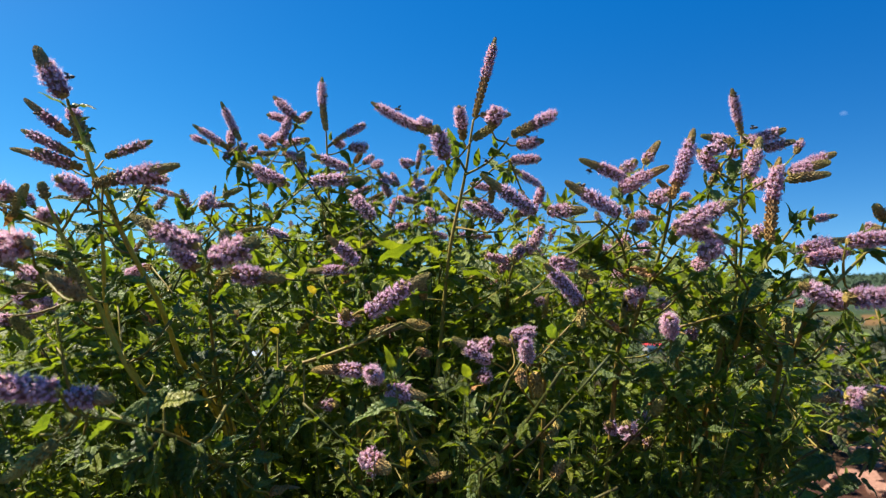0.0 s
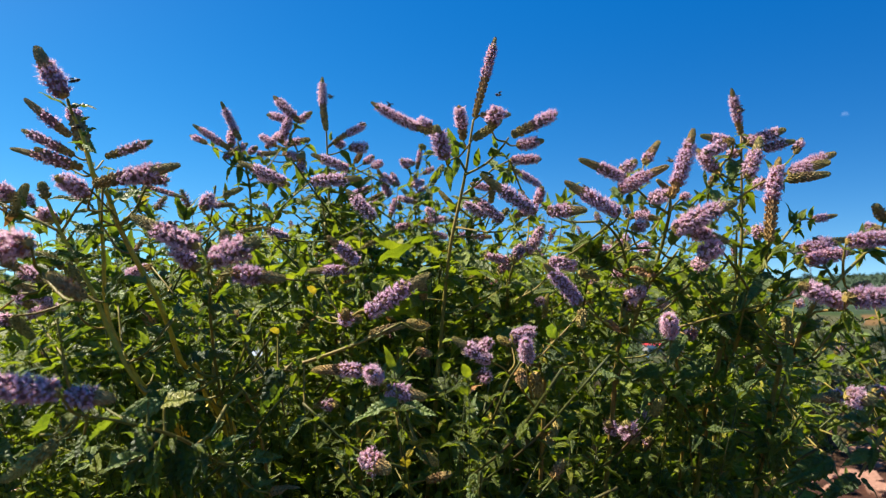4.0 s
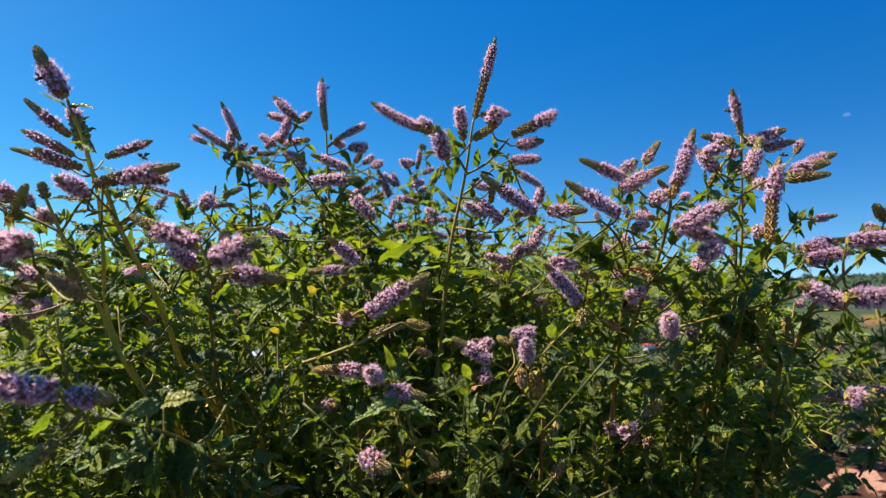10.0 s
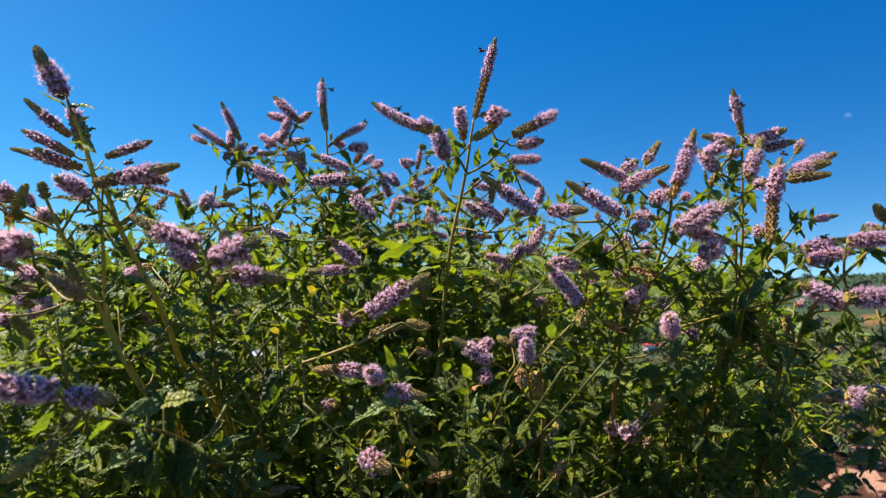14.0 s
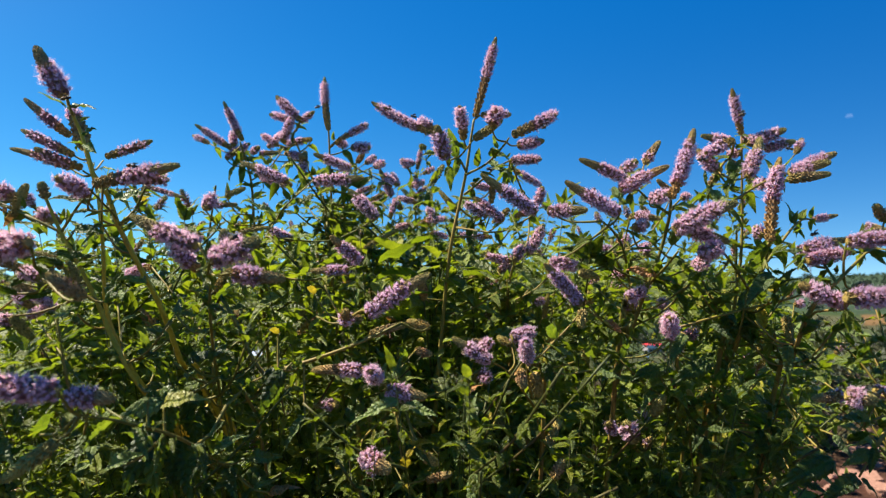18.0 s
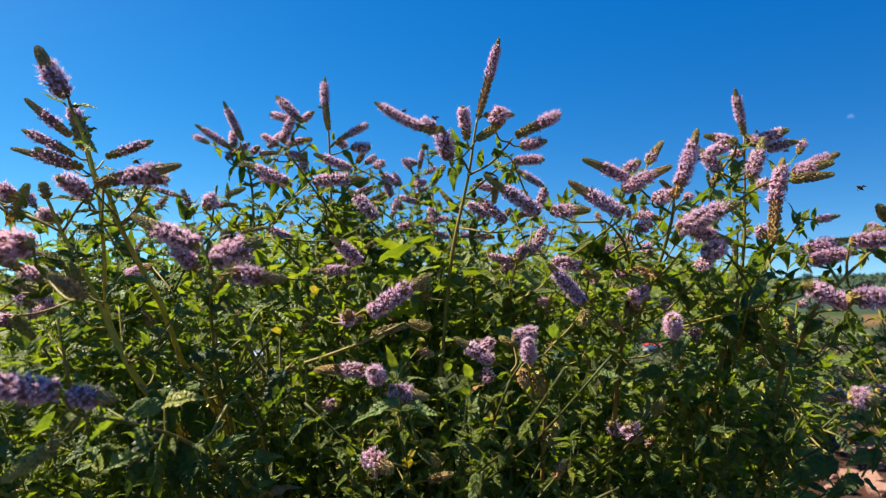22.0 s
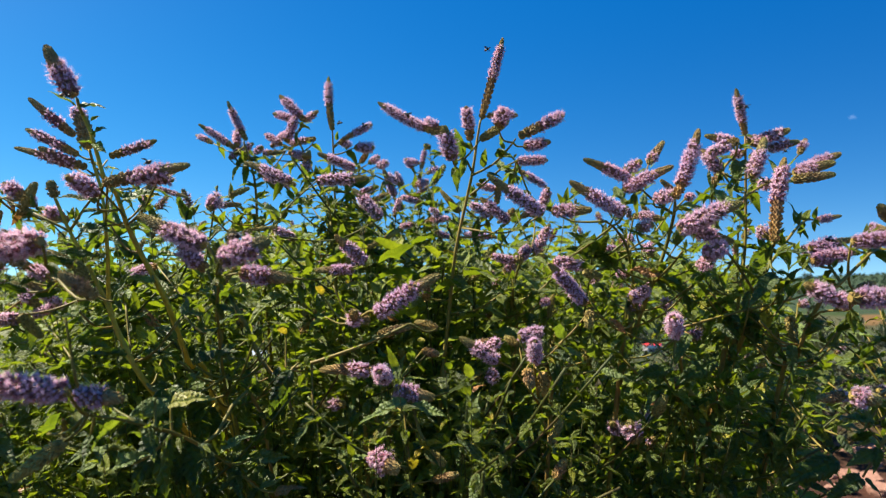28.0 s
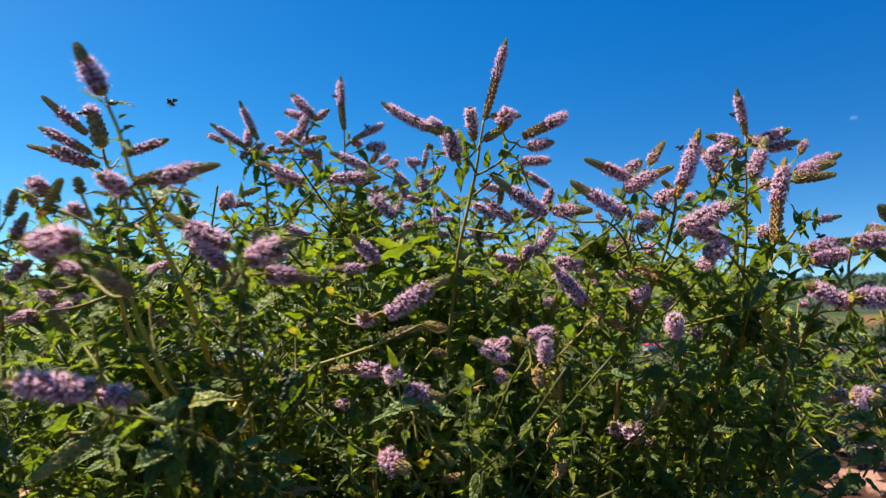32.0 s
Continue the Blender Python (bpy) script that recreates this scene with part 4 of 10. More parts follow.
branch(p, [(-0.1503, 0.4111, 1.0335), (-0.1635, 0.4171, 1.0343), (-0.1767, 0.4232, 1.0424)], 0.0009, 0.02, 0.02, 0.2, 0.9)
big_leaf(p, (-0.1767, 0.4232, 1.0424), (-0.1452, 0.4106, 1.0554), SHADED_LEAF)
dress(p, 36)
p = mint((-0.113, 0.689, 0.0), [(-0.1296, 0.4684, 0.9326), (-0.1465, 0.3651, 1.0007), (-0.1592, 0.3138, 1.0259), (-0.1731, 0.2934, 1.0347)], 0.0013, 'M')
branch(p, [(-0.1296, 0.4684, 0.9326), (-0.1465, 0.3651, 1.0007), (-0.1592, 0.3138, 1.0259), (-0.1731, 0.2934, 1.0347)], 0.0006, 0.027, 0.024, 0.0, 0.9)
branch(p, [(-0.1592, 0.3138, 1.0259), (-0.1908, 0.3334, 1.0364), (-0.2444, 0.3822, 1.0620), (-0.2818, 0.4217, 1.0735)], 0.0007, 0.020, 0.021)
branch(p, [(-0.1731, 0.2934, 1.0347), (-0.1687, 0.2794, 1.0400), (-0.1670, 0.2676, 1.0502)], 0.0009, 0.018, 0.022, 0.15, 0.9)
spike(p, (-0.1670, 0.2676, 1.0502), (-0.2024, 0.2606, 1.0546), 0.0034, 0.00, 0.80)
branch(p, [(-0.1731, 0.2934, 1.0347), (-0.1761, 0.2902, 1.0390), (-0.1780, 0.2879, 1.0446)], 0.0009, 0.018, 0.022, 0.15, 0.9)
spike(p, (-0.1780, 0.2879, 1.0446), (-0.1589, 0.2993, 1.0413), 0.0031, 0.00, 0.55)
branch(p, [(-0.1731, 0.2934, 1.0347), (-0.1769, 0.2938, 1.0276), (-0.1838, 0.2940, 1.0221)], 0.0009, 0.018, 0.022, 0.15, 0.9)
spike(p, (-0.1838, 0.2940, 1.0221), (-0.2090, 0.2933, 1.0038), 0.0031)
spike(p, (-0.2818, 0.4215, 1.0782), (-0.3027, 0.4237, 1.0968), 0.0028, 0.20, 0.50)
spike(p, (-0.2857, 0.4217, 1.0735), (-0.2709, 0.4166, 1.0796), 0.0022, 0.00, 1.00)
branch(p, [(-0.2818, 0.4217, 1.0735), (-0.2867, 0.4218, 1.0711), (-0.2942, 0.4218, 1.0712)], 0.0009, 0.026, 0.022, 0.15, 0.9)
spike(p, (-0.2942, 0.4218, 1.0712), (-0.3170, 0.4221, 1.0696), 0.0028, 0.10, 0.90)
branch(p, [(-0.1731, 0.2934, 1.0347), (-0.1753, 0.2873, 1.0524), (-0.1775, 0.2812, 1.0818)], 0.0009, 0.02, 0.02, 0.2, 0.9)
big_leaf(p, (-0.1775, 0.2812, 1.0818), (-0.1599, 0.2690, 1.0861))
branch(p, [(-0.1560, 0.3266, 1.0196), (-0.1578, 0.3300, 1.0252), (-0.1596, 0.3334, 1.0349)], 0.0009, 0.02, 0.02, 0.2, 0.9)
big_leaf(p, (-0.1596, 0.3334, 1.0349), (-0.1686, 0.3218, 1.0278))
big_leaf(p, (-0.1598, 0.3240, 1.0221), (-0.1490, 0.3126, 1.0087))
branch(p, [(-0.1908, 0.3334, 1.0364), (-0.1927, 0.3339, 1.0231), (-0.1945, 0.3344, 1.0150)], 0.0009, 0.02, 0.02, 0.2, 0.9)
big_leaf(p, (-0.1945, 0.3344, 1.0150), (-0.1904, 0.3232, 0.9975))
branch(p, [(-0.1528, 0.3395, 1.0133), (-0.1672, 0.3373, 1.0010), (-0.1817, 0.3352, 0.9967)], 0.0009, 0.02, 0.02, 0.2, 0.9)
big_leaf(p, (-0.1817, 0.3352, 0.9967), (-0.1580, 0.3226, 1.0093))
branch(p, [(-0.1422, 0.3909, 0.9836), (-0.1358, 0.3985, 0.9802), (-0.1294, 0.4060, 0.9815)], 0.0009, 0.02, 0.02, 0.2, 0.9)
big_leaf(p, (-0.1294, 0.4060, 0.9815), (-0.1010, 0.3939, 0.9850))
branch(p, [(-0.1528, 0.3395, 1.0133), (-0.1542, 0.3416, 1.0189), (-0.1557, 0.3438, 1.0282)], 0.0009, 0.02, 0.02, 0.2, 0.9)
big_leaf(p, (-0.1557, 0.3438, 1.0282), (-0.1334, 0.3312, 1.0398))
branch(p, [(-0.1731, 0.2934, 1.0347), (-0.1858, 0.2987, 1.0251), (-0.1985, 0.3040, 1.0228)], 0.0009, 0.02, 0.02, 0.2, 0.9)
big_leaf(p, (-0.1985, 0.3040, 1.0228), (-0.1839, 0.2913, 1.0365))
branch(p, [(-0.1380, 0.4167, 0.9666), (-0.1257, 0.4119, 0.9597), (-0.1134, 0.4071, 0.9593)], 0.0009, 0.02, 0.02, 0.2, 0.9)
big_leaf(p, (-0.1134, 0.4071, 0.9593), (-0.0942, 0.3946, 0.9692), DRY_LEAF)
dress(p, 36)
p = mint((-0.074, 0.957, 0.0), [(-0.2037, 0.7047, 1.0170), (-0.2104, 0.6910, 1.0948), (-0.2130, 0.6780, 1.1578), (-0.2136, 0.6657, 1.2066), (-0.2196, 0.6543, 1.2368), (-0.2226, 0.6538, 1.2478)], 0.0018, 'B')
branch(p, [(-0.2037, 0.7047, 1.0170), (-0.2104, 0.6910, 1.0948), (-0.2130, 0.6780, 1.1578), (-0.2136, 0.6657, 1.2066), (-0.2196, 0.6543, 1.2368), (-0.2226, 0.6538, 1.2478)], 0.0006, 0.030, 0.024, 0.0, 0.9)
branch(p, [(-0.2136, 0.6657, 1.2066), (-0.1921, 0.6552, 1.2172), (-0.1763, 0.6640, 1.2438)], 0.0009, 0.034, 0.021)
spike(p, (-0.2196, 0.6537, 1.2484), (-0.2411, 0.6538, 1.2911), 0.0028, 0.20, 0.75)
branch(p, [(-0.2181, 0.6571, 1.2292), (-0.2253, 0.6663, 1.2315), (-0.2382, 0.6740, 1.2434)], 0.0009, 0.026, 0.022, 0.15, 0.9)
spike(p, (-0.2382, 0.6740, 1.2434), (-0.2800, 0.6747, 1.2710), 0.0028, 0.20, 0.75)
branch(p, [(-0.2196, 0.6543, 1.2368), (-0.2284, 0.6636, 1.2352), (-0.2363, 0.6739, 1.2460)], 0.0009, 0.026, 0.022, 0.15, 0.9)
spike(p, (-0.2363, 0.6739, 1.2460), (-0.2384, 0.6825, 1.2685), 0.0031, 0.10, 0.70)
branch(p, [(-0.2166, 0.6600, 1.2217), (-0.2303, 0.6677, 1.2258), (-0.2401, 0.6743, 1.2359)], 0.0009, 0.026, 0.022, 0.15, 0.9)
spike(p, (-0.2401, 0.6743, 1.2359), (-0.2194, 0.6780, 1.2507), 0.0028, 0.20, 0.80)
branch(p, [(-0.2211, 0.6540, 1.2423), (-0.2402, 0.6723, 1.2382), (-0.2712, 0.6935, 1.2541)], 0.0009, 0.026, 0.022, 0.15, 0.9)
spike(p, (-0.2712, 0.6935, 1.2541), (-0.2949, 0.7033, 1.2656), 0.0022, 0.30, 0.80)
branch(p, [(-0.1921, 0.6552, 1.2172), (-0.1695, 0.6224, 1.1964), (-0.1551, 0.5962, 1.1944)], 0.0009, 0.026, 0.022, 0.15, 0.9)
spike(p, (-0.1551, 0.5962, 1.1944), (-0.2047, 0.6038, 1.2154), 0.0032, 0.00, 0.60)
branch(p, [(-0.1921, 0.6552, 1.2172), (-0.1723, 0.6388, 1.2000), (-0.1588, 0.6262, 1.1956)], 0.0009, 0.026, 0.022, 0.15, 0.9)
spike(p, (-0.1588, 0.6262, 1.1956), (-0.1957, 0.6375, 1.2069), 0.0028, 0.10, 0.90)
branch(p, [(-0.2166, 0.6600, 1.2217), (-0.2330, 0.6678, 1.2232), (-0.2451, 0.6745, 1.2321)], 0.0009, 0.026, 0.022, 0.15, 0.9)
spike(p, (-0.2451, 0.6745, 1.2321), (-0.2339, 0.6780, 1.2456), 0.0025, 0.10, 0.90)
branch(p, [(-0.2181, 0.6571, 1.2292), (-0.2219, 0.6781, 1.2321), (-0.2232, 0.6941, 1.2425)], 0.0009, 0.026, 0.022, 0.15, 0.9)
spike(p, (-0.2232, 0.6941, 1.2425), (-0.2110, 0.6857, 1.2485), 0.0028, 0.10, 0.70)
branch(p, [(-0.2131, 0.6750, 1.1700), (-0.2170, 0.6309, 1.1671), (-0.2163, 0.5968, 1.1810)], 0.0009, 0.026, 0.022, 0.15, 0.9)
spike(p, (-0.2163, 0.5968, 1.1810), (-0.1997, 0.6051, 1.1895), 0.0025)
branch(p, [(-0.2130, 0.6780, 1.1578), (-0.2159, 0.6040, 1.1431), (-0.2171, 0.5477, 1.1610)], 0.0009, 0.026, 0.022, 0.15, 0.9)
spike(p, (-0.2171, 0.5477, 1.1610), (-0.2143, 0.5582, 1.1763), 0.0034, 0.10, 0.90)
branch(p, [(-0.2130, 0.6780, 1.1578), (-0.2243, 0.6325, 1.1565), (-0.2291, 0.5973, 1.1710)], 0.0009, 0.026, 0.022, 0.15, 0.9)
spike(p, (-0.2291, 0.5973, 1.1710), (-0.2079, 0.6069, 1.1733), 0.0022, 0.10, 0.30)
branch(p, [(-0.2123, 0.6813, 1.1421), (-0.2126, 0.6467, 1.1374), (-0.2091, 0.6185, 1.1458)], 0.0009, 0.026, 0.022, 0.15, 0.9)
spike(p, (-0.2091, 0.6185, 1.1458), (-0.1809, 0.6199, 1.1517), 0.0022)
dress(p, 36)
p = mint((0.020, 1.015, 0.0), [(-0.0896, 0.7832, 1.0508), (-0.1279, 0.7485, 1.1499), (-0.1433, 0.7369, 1.1835), (-0.1597, 0.7252, 1.2195), (-0.1761, 0.7134, 1.2579), (-0.1862, 0.7124, 1.2779)], 0.0018, 'B')
branch(p, [(-0.0896, 0.7832, 1.0508), (-0.1279, 0.7485, 1.1499), (-0.1433, 0.7369, 1.1835), (-0.1597, 0.7252, 1.2195), (-0.1761, 0.7134, 1.2579), (-0.1862, 0.7124, 1.2779)], 0.0006, 0.030, 0.024, 0.0, 0.9)
branch(p, [(-0.1651, 0.5979, 1.1594), (-0.1590, 0.6466, 1.1884), (-0.1531, 0.6955, 1.2114)], 0.0009, 0.034, 0.021)
branch(p, [(-0.1640, 0.5003, 1.1055), (-0.1626, 0.5489, 1.1366), (-0.1651, 0.5979, 1.1594)], 0.0009, 0.026, 0.021)
branch(p, [(-0.0610, 0.6958, 1.2049), (-0.0844, 0.6754, 1.2145), (-0.1064, 0.6549, 1.2233)], 0.0009, 0.034, 0.021)
branch(p, [(-0.1812, 0.7129, 1.2679), (-0.1726, 0.7014, 1.2711), (-0.1667, 0.6923, 1.2801)], 0.0009, 0.026, 0.022, 0.15, 0.9)
spike(p, (-0.1667, 0.6923, 1.2801), (-0.1968, 0.6988, 1.3103), 0.0035, 0.10, 0.80)
branch(p, [(-0.1837, 0.7126, 1.2729), (-0.1791, 0.7069, 1.2758), (-0.1763, 0.7022, 1.2813)], 0.0009, 0.026, 0.022, 0.15, 0.9)
spike(p, (-0.1763, 0.7022, 1.2813), (-0.2058, 0.7036, 1.2903), 0.0028, 0.20, 0.80)
branch(p, [(-0.1761, 0.7134, 1.2579), (-0.1823, 0.7026, 1.2529), (-0.1868, 0.6935, 1.2541)], 0.0009, 0.026, 0.022, 0.15, 0.9)
spike(p, (-0.1868, 0.6935, 1.2541), (-0.1751, 0.6870, 1.2826), 0.0034, 0.10, 0.90)
branch(p, [(-0.1812, 0.7129, 1.2679), (-0.1770, 0.7085, 1.2716), (-0.1691, 0.7023, 1.2807)], 0.0009, 0.026, 0.022, 0.15, 0.9)
spike(p, (-0.1691, 0.7023, 1.2807), (-0.1504, 0.6913, 1.2903), 0.0028, 0.20, 0.70)
branch(p, [(-0.1761, 0.7134, 1.2579), (-0.1852, 0.7125, 1.2529), (-0.1975, 0.7134, 1.2559)], 0.0009, 0.026, 0.022, 0.15, 0.9)
spike(p, (-0.1975, 0.7134, 1.2559), (-0.2201, 0.7213, 1.2705), 0.0028, 0.10, 0.80)
branch(p, [(-0.1720, 0.7163, 1.2483), (-0.1634, 0.7143, 1.2545), (-0.1575, 0.7131, 1.2632)], 0.0009, 0.026, 0.022, 0.15, 0.9)
spike(p, (-0.1575, 0.7131, 1.2632), (-0.1926, 0.7250, 1.2598), 0.0028, 0.30, 0.90)
branch(p, [(-0.1720, 0.7163, 1.2483), (-0.1988, 0.7318, 1.2481), (-0.2182, 0.7433, 1.2596)], 0.0009, 0.026, 0.022, 0.15, 0.9)
spike(p, (-0.2182, 0.7433, 1.2596), (-0.1948, 0.7326, 1.2760), 0.0028, 0.10, 0.90)
branch(p, [(-0.1531, 0.6955, 1.2114), (-0.1597, 0.6947, 1.2129), (-0.1648, 0.6951, 1.2211)], 0.0009, 0.026, 0.022, 0.15, 0.9)
spike(p, (-0.1648, 0.6951, 1.2211), (-0.1625, 0.7011, 1.2466), 0.0037, 0.00, 0.30)
branch(p, [(-0.1679, 0.7193, 1.2387), (-0.1946, 0.7056, 1.2351), (-0.2134, 0.6941, 1.2418)], 0.0009, 0.026, 0.022, 0.15, 0.9)
spike(p, (-0.2134, 0.6941, 1.2418), (-0.1888, 0.6919, 1.2433), 0.0025, 0.00, 0.20)
branch(p, [(-0.1679, 0.7193, 1.2387), (-0.1778, 0.7057, 1.2380), (-0.1842, 0.6941, 1.2425)], 0.0009, 0.026, 0.022, 0.15, 0.9)
spike(p, (-0.1842, 0.6941, 1.2425), (-0.1564, 0.6860, 1.2357), 0.0028, 0.20, 0.60)
branch(p, [(-0.1064, 0.6549, 1.2233), (-0.0994, 0.6334, 1.2113), (-0.0960, 0.6155, 1.2101)], 0.0009, 0.026, 0.022, 0.15, 0.9)
spike(p, (-0.0960, 0.6155, 1.2101), (-0.1334, 0.6099, 1.2246), 0.0031, 0.00, 0.70)
branch(p, [(-0.1651, 0.5979, 1.1594), (-0.1523, 0.5850, 1.1707), (-0.1268, 0.5763, 1.1912)], 0.0009, 0.026, 0.022, 0.15, 0.9)
spike(p, (-0.1268, 0.5763, 1.1912), (-0.0783, 0.5826, 1.1955), 0.0034, 0.00, 0.65)
branch(p, [(-0.1626, 0.5489, 1.1366), (-0.1051, 0.5478, 1.1330), (-0.0622, 0.5481, 1.1529)], 0.0009, 0.026, 0.022, 0.15, 0.9)
spike(p, (-0.0622, 0.5481, 1.1529), (-0.0891, 0.5558, 1.1807), 0.0032, 0.00, 0.70)
branch(p, [(-0.1640, 0.5003, 1.1055), (-0.1099, 0.5012, 1.0976), (-0.0695, 0.5000, 1.1120)], 0.0009, 0.026, 0.022, 0.15, 0.9)
spike(p, (-0.0695, 0.5000, 1.1120), (-0.0929, 0.4880, 1.1335), 0.0031, 0.00, 0.65)
branch(p, [(-0.1640, 0.5003, 1.1055), (-0.1149, 0.5000, 1.0977), (-0.0797, 0.5003, 1.1064)], 0.0009, 0.026, 0.022, 0.15, 0.9)
spike(p, (-0.0797, 0.5003, 1.1064), (-0.1118, 0.5030, 1.1055), 0.0028, 0.00, 0.50)
branch(p, [(-0.1626, 0.5489, 1.1366), (-0.1496, 0.5548, 1.1325), (-0.1401, 0.5590, 1.1342)], 0.0009, 0.026, 0.022, 0.15, 0.9)
spike(p, (-0.1401, 0.5590, 1.1342), (-0.1623, 0.5476, 1.1447), 0.0028, 0.10, 0.75)
branch(p, [(-0.1639, 0.5734, 1.1480), (-0.1296, 0.5861, 1.1215), (-0.0801, 0.5993, 1.1288)], 0.0009, 0.026, 0.022, 0.15, 0.9)
spike(p, (-0.0801, 0.5993, 1.1288), (-0.0471, 0.6036, 1.1481), 0.0025)
branch(p, [(-0.1639, 0.5734, 1.1480), (-0.1628, 0.5757, 1.1508), (-0.1618, 0.5780, 1.1558)], 0.0009, 0.02, 0.02, 0.2, 0.9)
big_leaf(p, (-0.1618, 0.5780, 1.1558), (-0.1890, 0.5652, 1.1736))
dress(p, 36)
p = mint((-0.063, 0.995, 0.0), [(-0.1187, 0.6627, 1.0584), (-0.1223, 0.6595, 1.1256), (-0.1229, 0.6575, 1.1684), (-0.1248, 0.6552, 1.2172), (-0.1260, 0.6538, 1.2478), (-0.1266, 0.6532, 1.2588)], 0.0016, 'B')
branch(p, [(-0.1187, 0.6627, 1.0584), (-0.1223, 0.6595, 1.1256), (-0.1229, 0.6575, 1.1684), (-0.1248, 0.6552, 1.2172), (-0.1260, 0.6538, 1.2478), (-0.1266, 0.6532, 1.2588)], 0.0006, 0.032, 0.024, 0.0, 0.9)
spike(p, (-0.1266, 0.6532, 1.2594), (-0.1332, 0.6619, 1.3206), 0.0028, 0.45, 0.85)
branch(p, [(-0.1257, 0.6541, 1.2401), (-0.1220, 0.6539, 1.2427), (-0.1156, 0.6537, 1.2490)], 0.0009, 0.026, 0.022, 0.15, 0.9)
spike(p, (-0.1156, 0.6537, 1.2490), (-0.0832, 0.6530, 1.2661), 0.0028, 0.35, 0.90)
branch(p, [(-0.1257, 0.6541, 1.2401), (-0.1228, 0.6527, 1.2435), (-0.1187, 0.6538, 1.2478)], 0.0009, 0.026, 0.022, 0.15, 0.9)
spike(p, (-0.1187, 0.6538, 1.2478), (-0.1096, 0.6659, 1.2455), 0.0028, 0.10, 0.90)
branch(p, [(-0.1254, 0.6545, 1.2325), (-0.1163, 0.6551, 1.2346), (-0.1021, 0.6541, 1.2405)], 0.0009, 0.026, 0.022, 0.15, 0.9)
spike(p, (-0.1021, 0.6541, 1.2405), (-0.0808, 0.6496, 1.2395), 0.0037, 0.10, 0.85)
branch(p, [(-0.1248, 0.6552, 1.2172), (-0.1127, 0.6778, 1.2197), (-0.1012, 0.6945, 1.2321)], 0.0009, 0.026, 0.022, 0.15, 0.9)
spike(p, (-0.1012, 0.6945, 1.2321), (-0.0921, 0.6839, 1.2417), 0.0028)
branch(p, [(-0.1248, 0.6552, 1.2172), (-0.1169, 0.6865, 1.2139), (-0.0947, 0.7145, 1.2346)], 0.0009, 0.026, 0.022, 0.15, 0.9)
spike(p, (-0.0947, 0.7145, 1.2346), (-0.0817, 0.7164, 1.2437), 0.0028, 0.10, 0.80)
branch(p, [(-0.1251, 0.6548, 1.2249), (-0.1068, 0.7062, 1.2211), (-0.0876, 0.7444, 1.2367)], 0.0009, 0.026, 0.022, 0.15, 0.9)
spike(p, (-0.0876, 0.7444, 1.2367), (-0.0746, 0.7330, 1.2394), 0.0034, 0.10, 0.90)
branch(p, [(-0.1234, 0.6569, 1.1806), (-0.0889, 0.6903, 1.1779), (-0.0627, 0.7163, 1.1959)], 0.0009, 0.026, 0.022, 0.15, 0.9)
spike(p, (-0.0627, 0.7163, 1.1959), (-0.0766, 0.7076, 1.2266), 0.0028, 0.00, 0.60)
branch(p, [(-0.1243, 0.6558, 1.2050), (-0.0865, 0.7331, 1.1945), (-0.0623, 0.7952, 1.2199)], 0.0009, 0.026, 0.022, 0.15, 0.9)
spike(p, (-0.0623, 0.7952, 1.2199), (-0.0798, 0.7923, 1.2358), 0.0025, 0.20, 0.90)
branch(p, [(-0.1239, 0.6564, 1.1928), (-0.0981, 0.6779, 1.1941), (-0.0804, 0.6958, 1.2049)], 0.0009, 0.026, 0.022, 0.15, 0.9)
spike(p, (-0.0804, 0.6958, 1.2049), (-0.1068, 0.6989, 1.1955), 0.0025, 0.20, 0.90)
branch(p, [(-0.1234, 0.6569, 1.1806), (-0.1095, 0.7072, 1.1778), (-0.0931, 0.7464, 1.1950)], 0.0009, 0.026, 0.022, 0.15, 0.9)
spike(p, (-0.0931, 0.7464, 1.1950), (-0.0715, 0.7377, 1.2043), 0.0022)
dress(p, 36)
p = mint((-0.094, 0.938, 0.0), [(-0.0106, 0.6082, 0.9400), (-0.0077, 0.5958, 0.9918), (-0.0021, 0.5834, 1.0420), (0.0032, 0.5706, 1.1010), (0.0083, 0.5589, 1.1373), (0.0161, 0.5572, 1.1736), (0.0209, 0.5460, 1.1977), (0.0245, 0.5448, 1.2232), (0.0275, 0.5439, 1.2425)], 0.0020, 'C', True, RUDDY)
branch(p, [(-0.0106, 0.6082, 0.9400), (-0.0077, 0.5958, 0.9918), (-0.0021, 0.5834, 1.0420), (0.0032, 0.5706, 1.1010), (0.0083, 0.5589, 1.1373), (0.0161, 0.5572, 1.1736), (0.0209, 0.5460, 1.1977), (0.0245, 0.5448, 1.2232), (0.0275, 0.5439, 1.2425)], 0.0006, 0.032, 0.024, 0.0, 0.9)
branch(p, [(0.0055, 0.5356, 1.2059), (-0.0046, 0.5448, 1.2242), (-0.0138, 0.5444, 1.2313)], 0.0011, 0.034, 0.021)
branch(p, [(0.0209, 0.5461, 1.1951), (0.0130, 0.5356, 1.2059), (0.0053, 0.5159, 1.1996)], 0.0011, 0.034, 0.021)
branch(p, [(0.0194, 0.5462, 1.1926), (0.0380, 0.5358, 1.2009), (0.0521, 0.5252, 1.2147), (0.0564, 0.5199, 1.2205)], 0.0011, 0.034, 0.021)
branch(p, [(0.0183, 0.5471, 1.1748), (0.0311, 0.5466, 1.1850), (0.0449, 0.5460, 1.1977), (0.0612, 0.5555, 1.2078)], 0.0011, 0.034, 0.021)
spike(p, (0.0285, 0.5438, 1.2445), (0.0470, 0.5360, 1.3151), 0.0029, 0.48, 0.85)
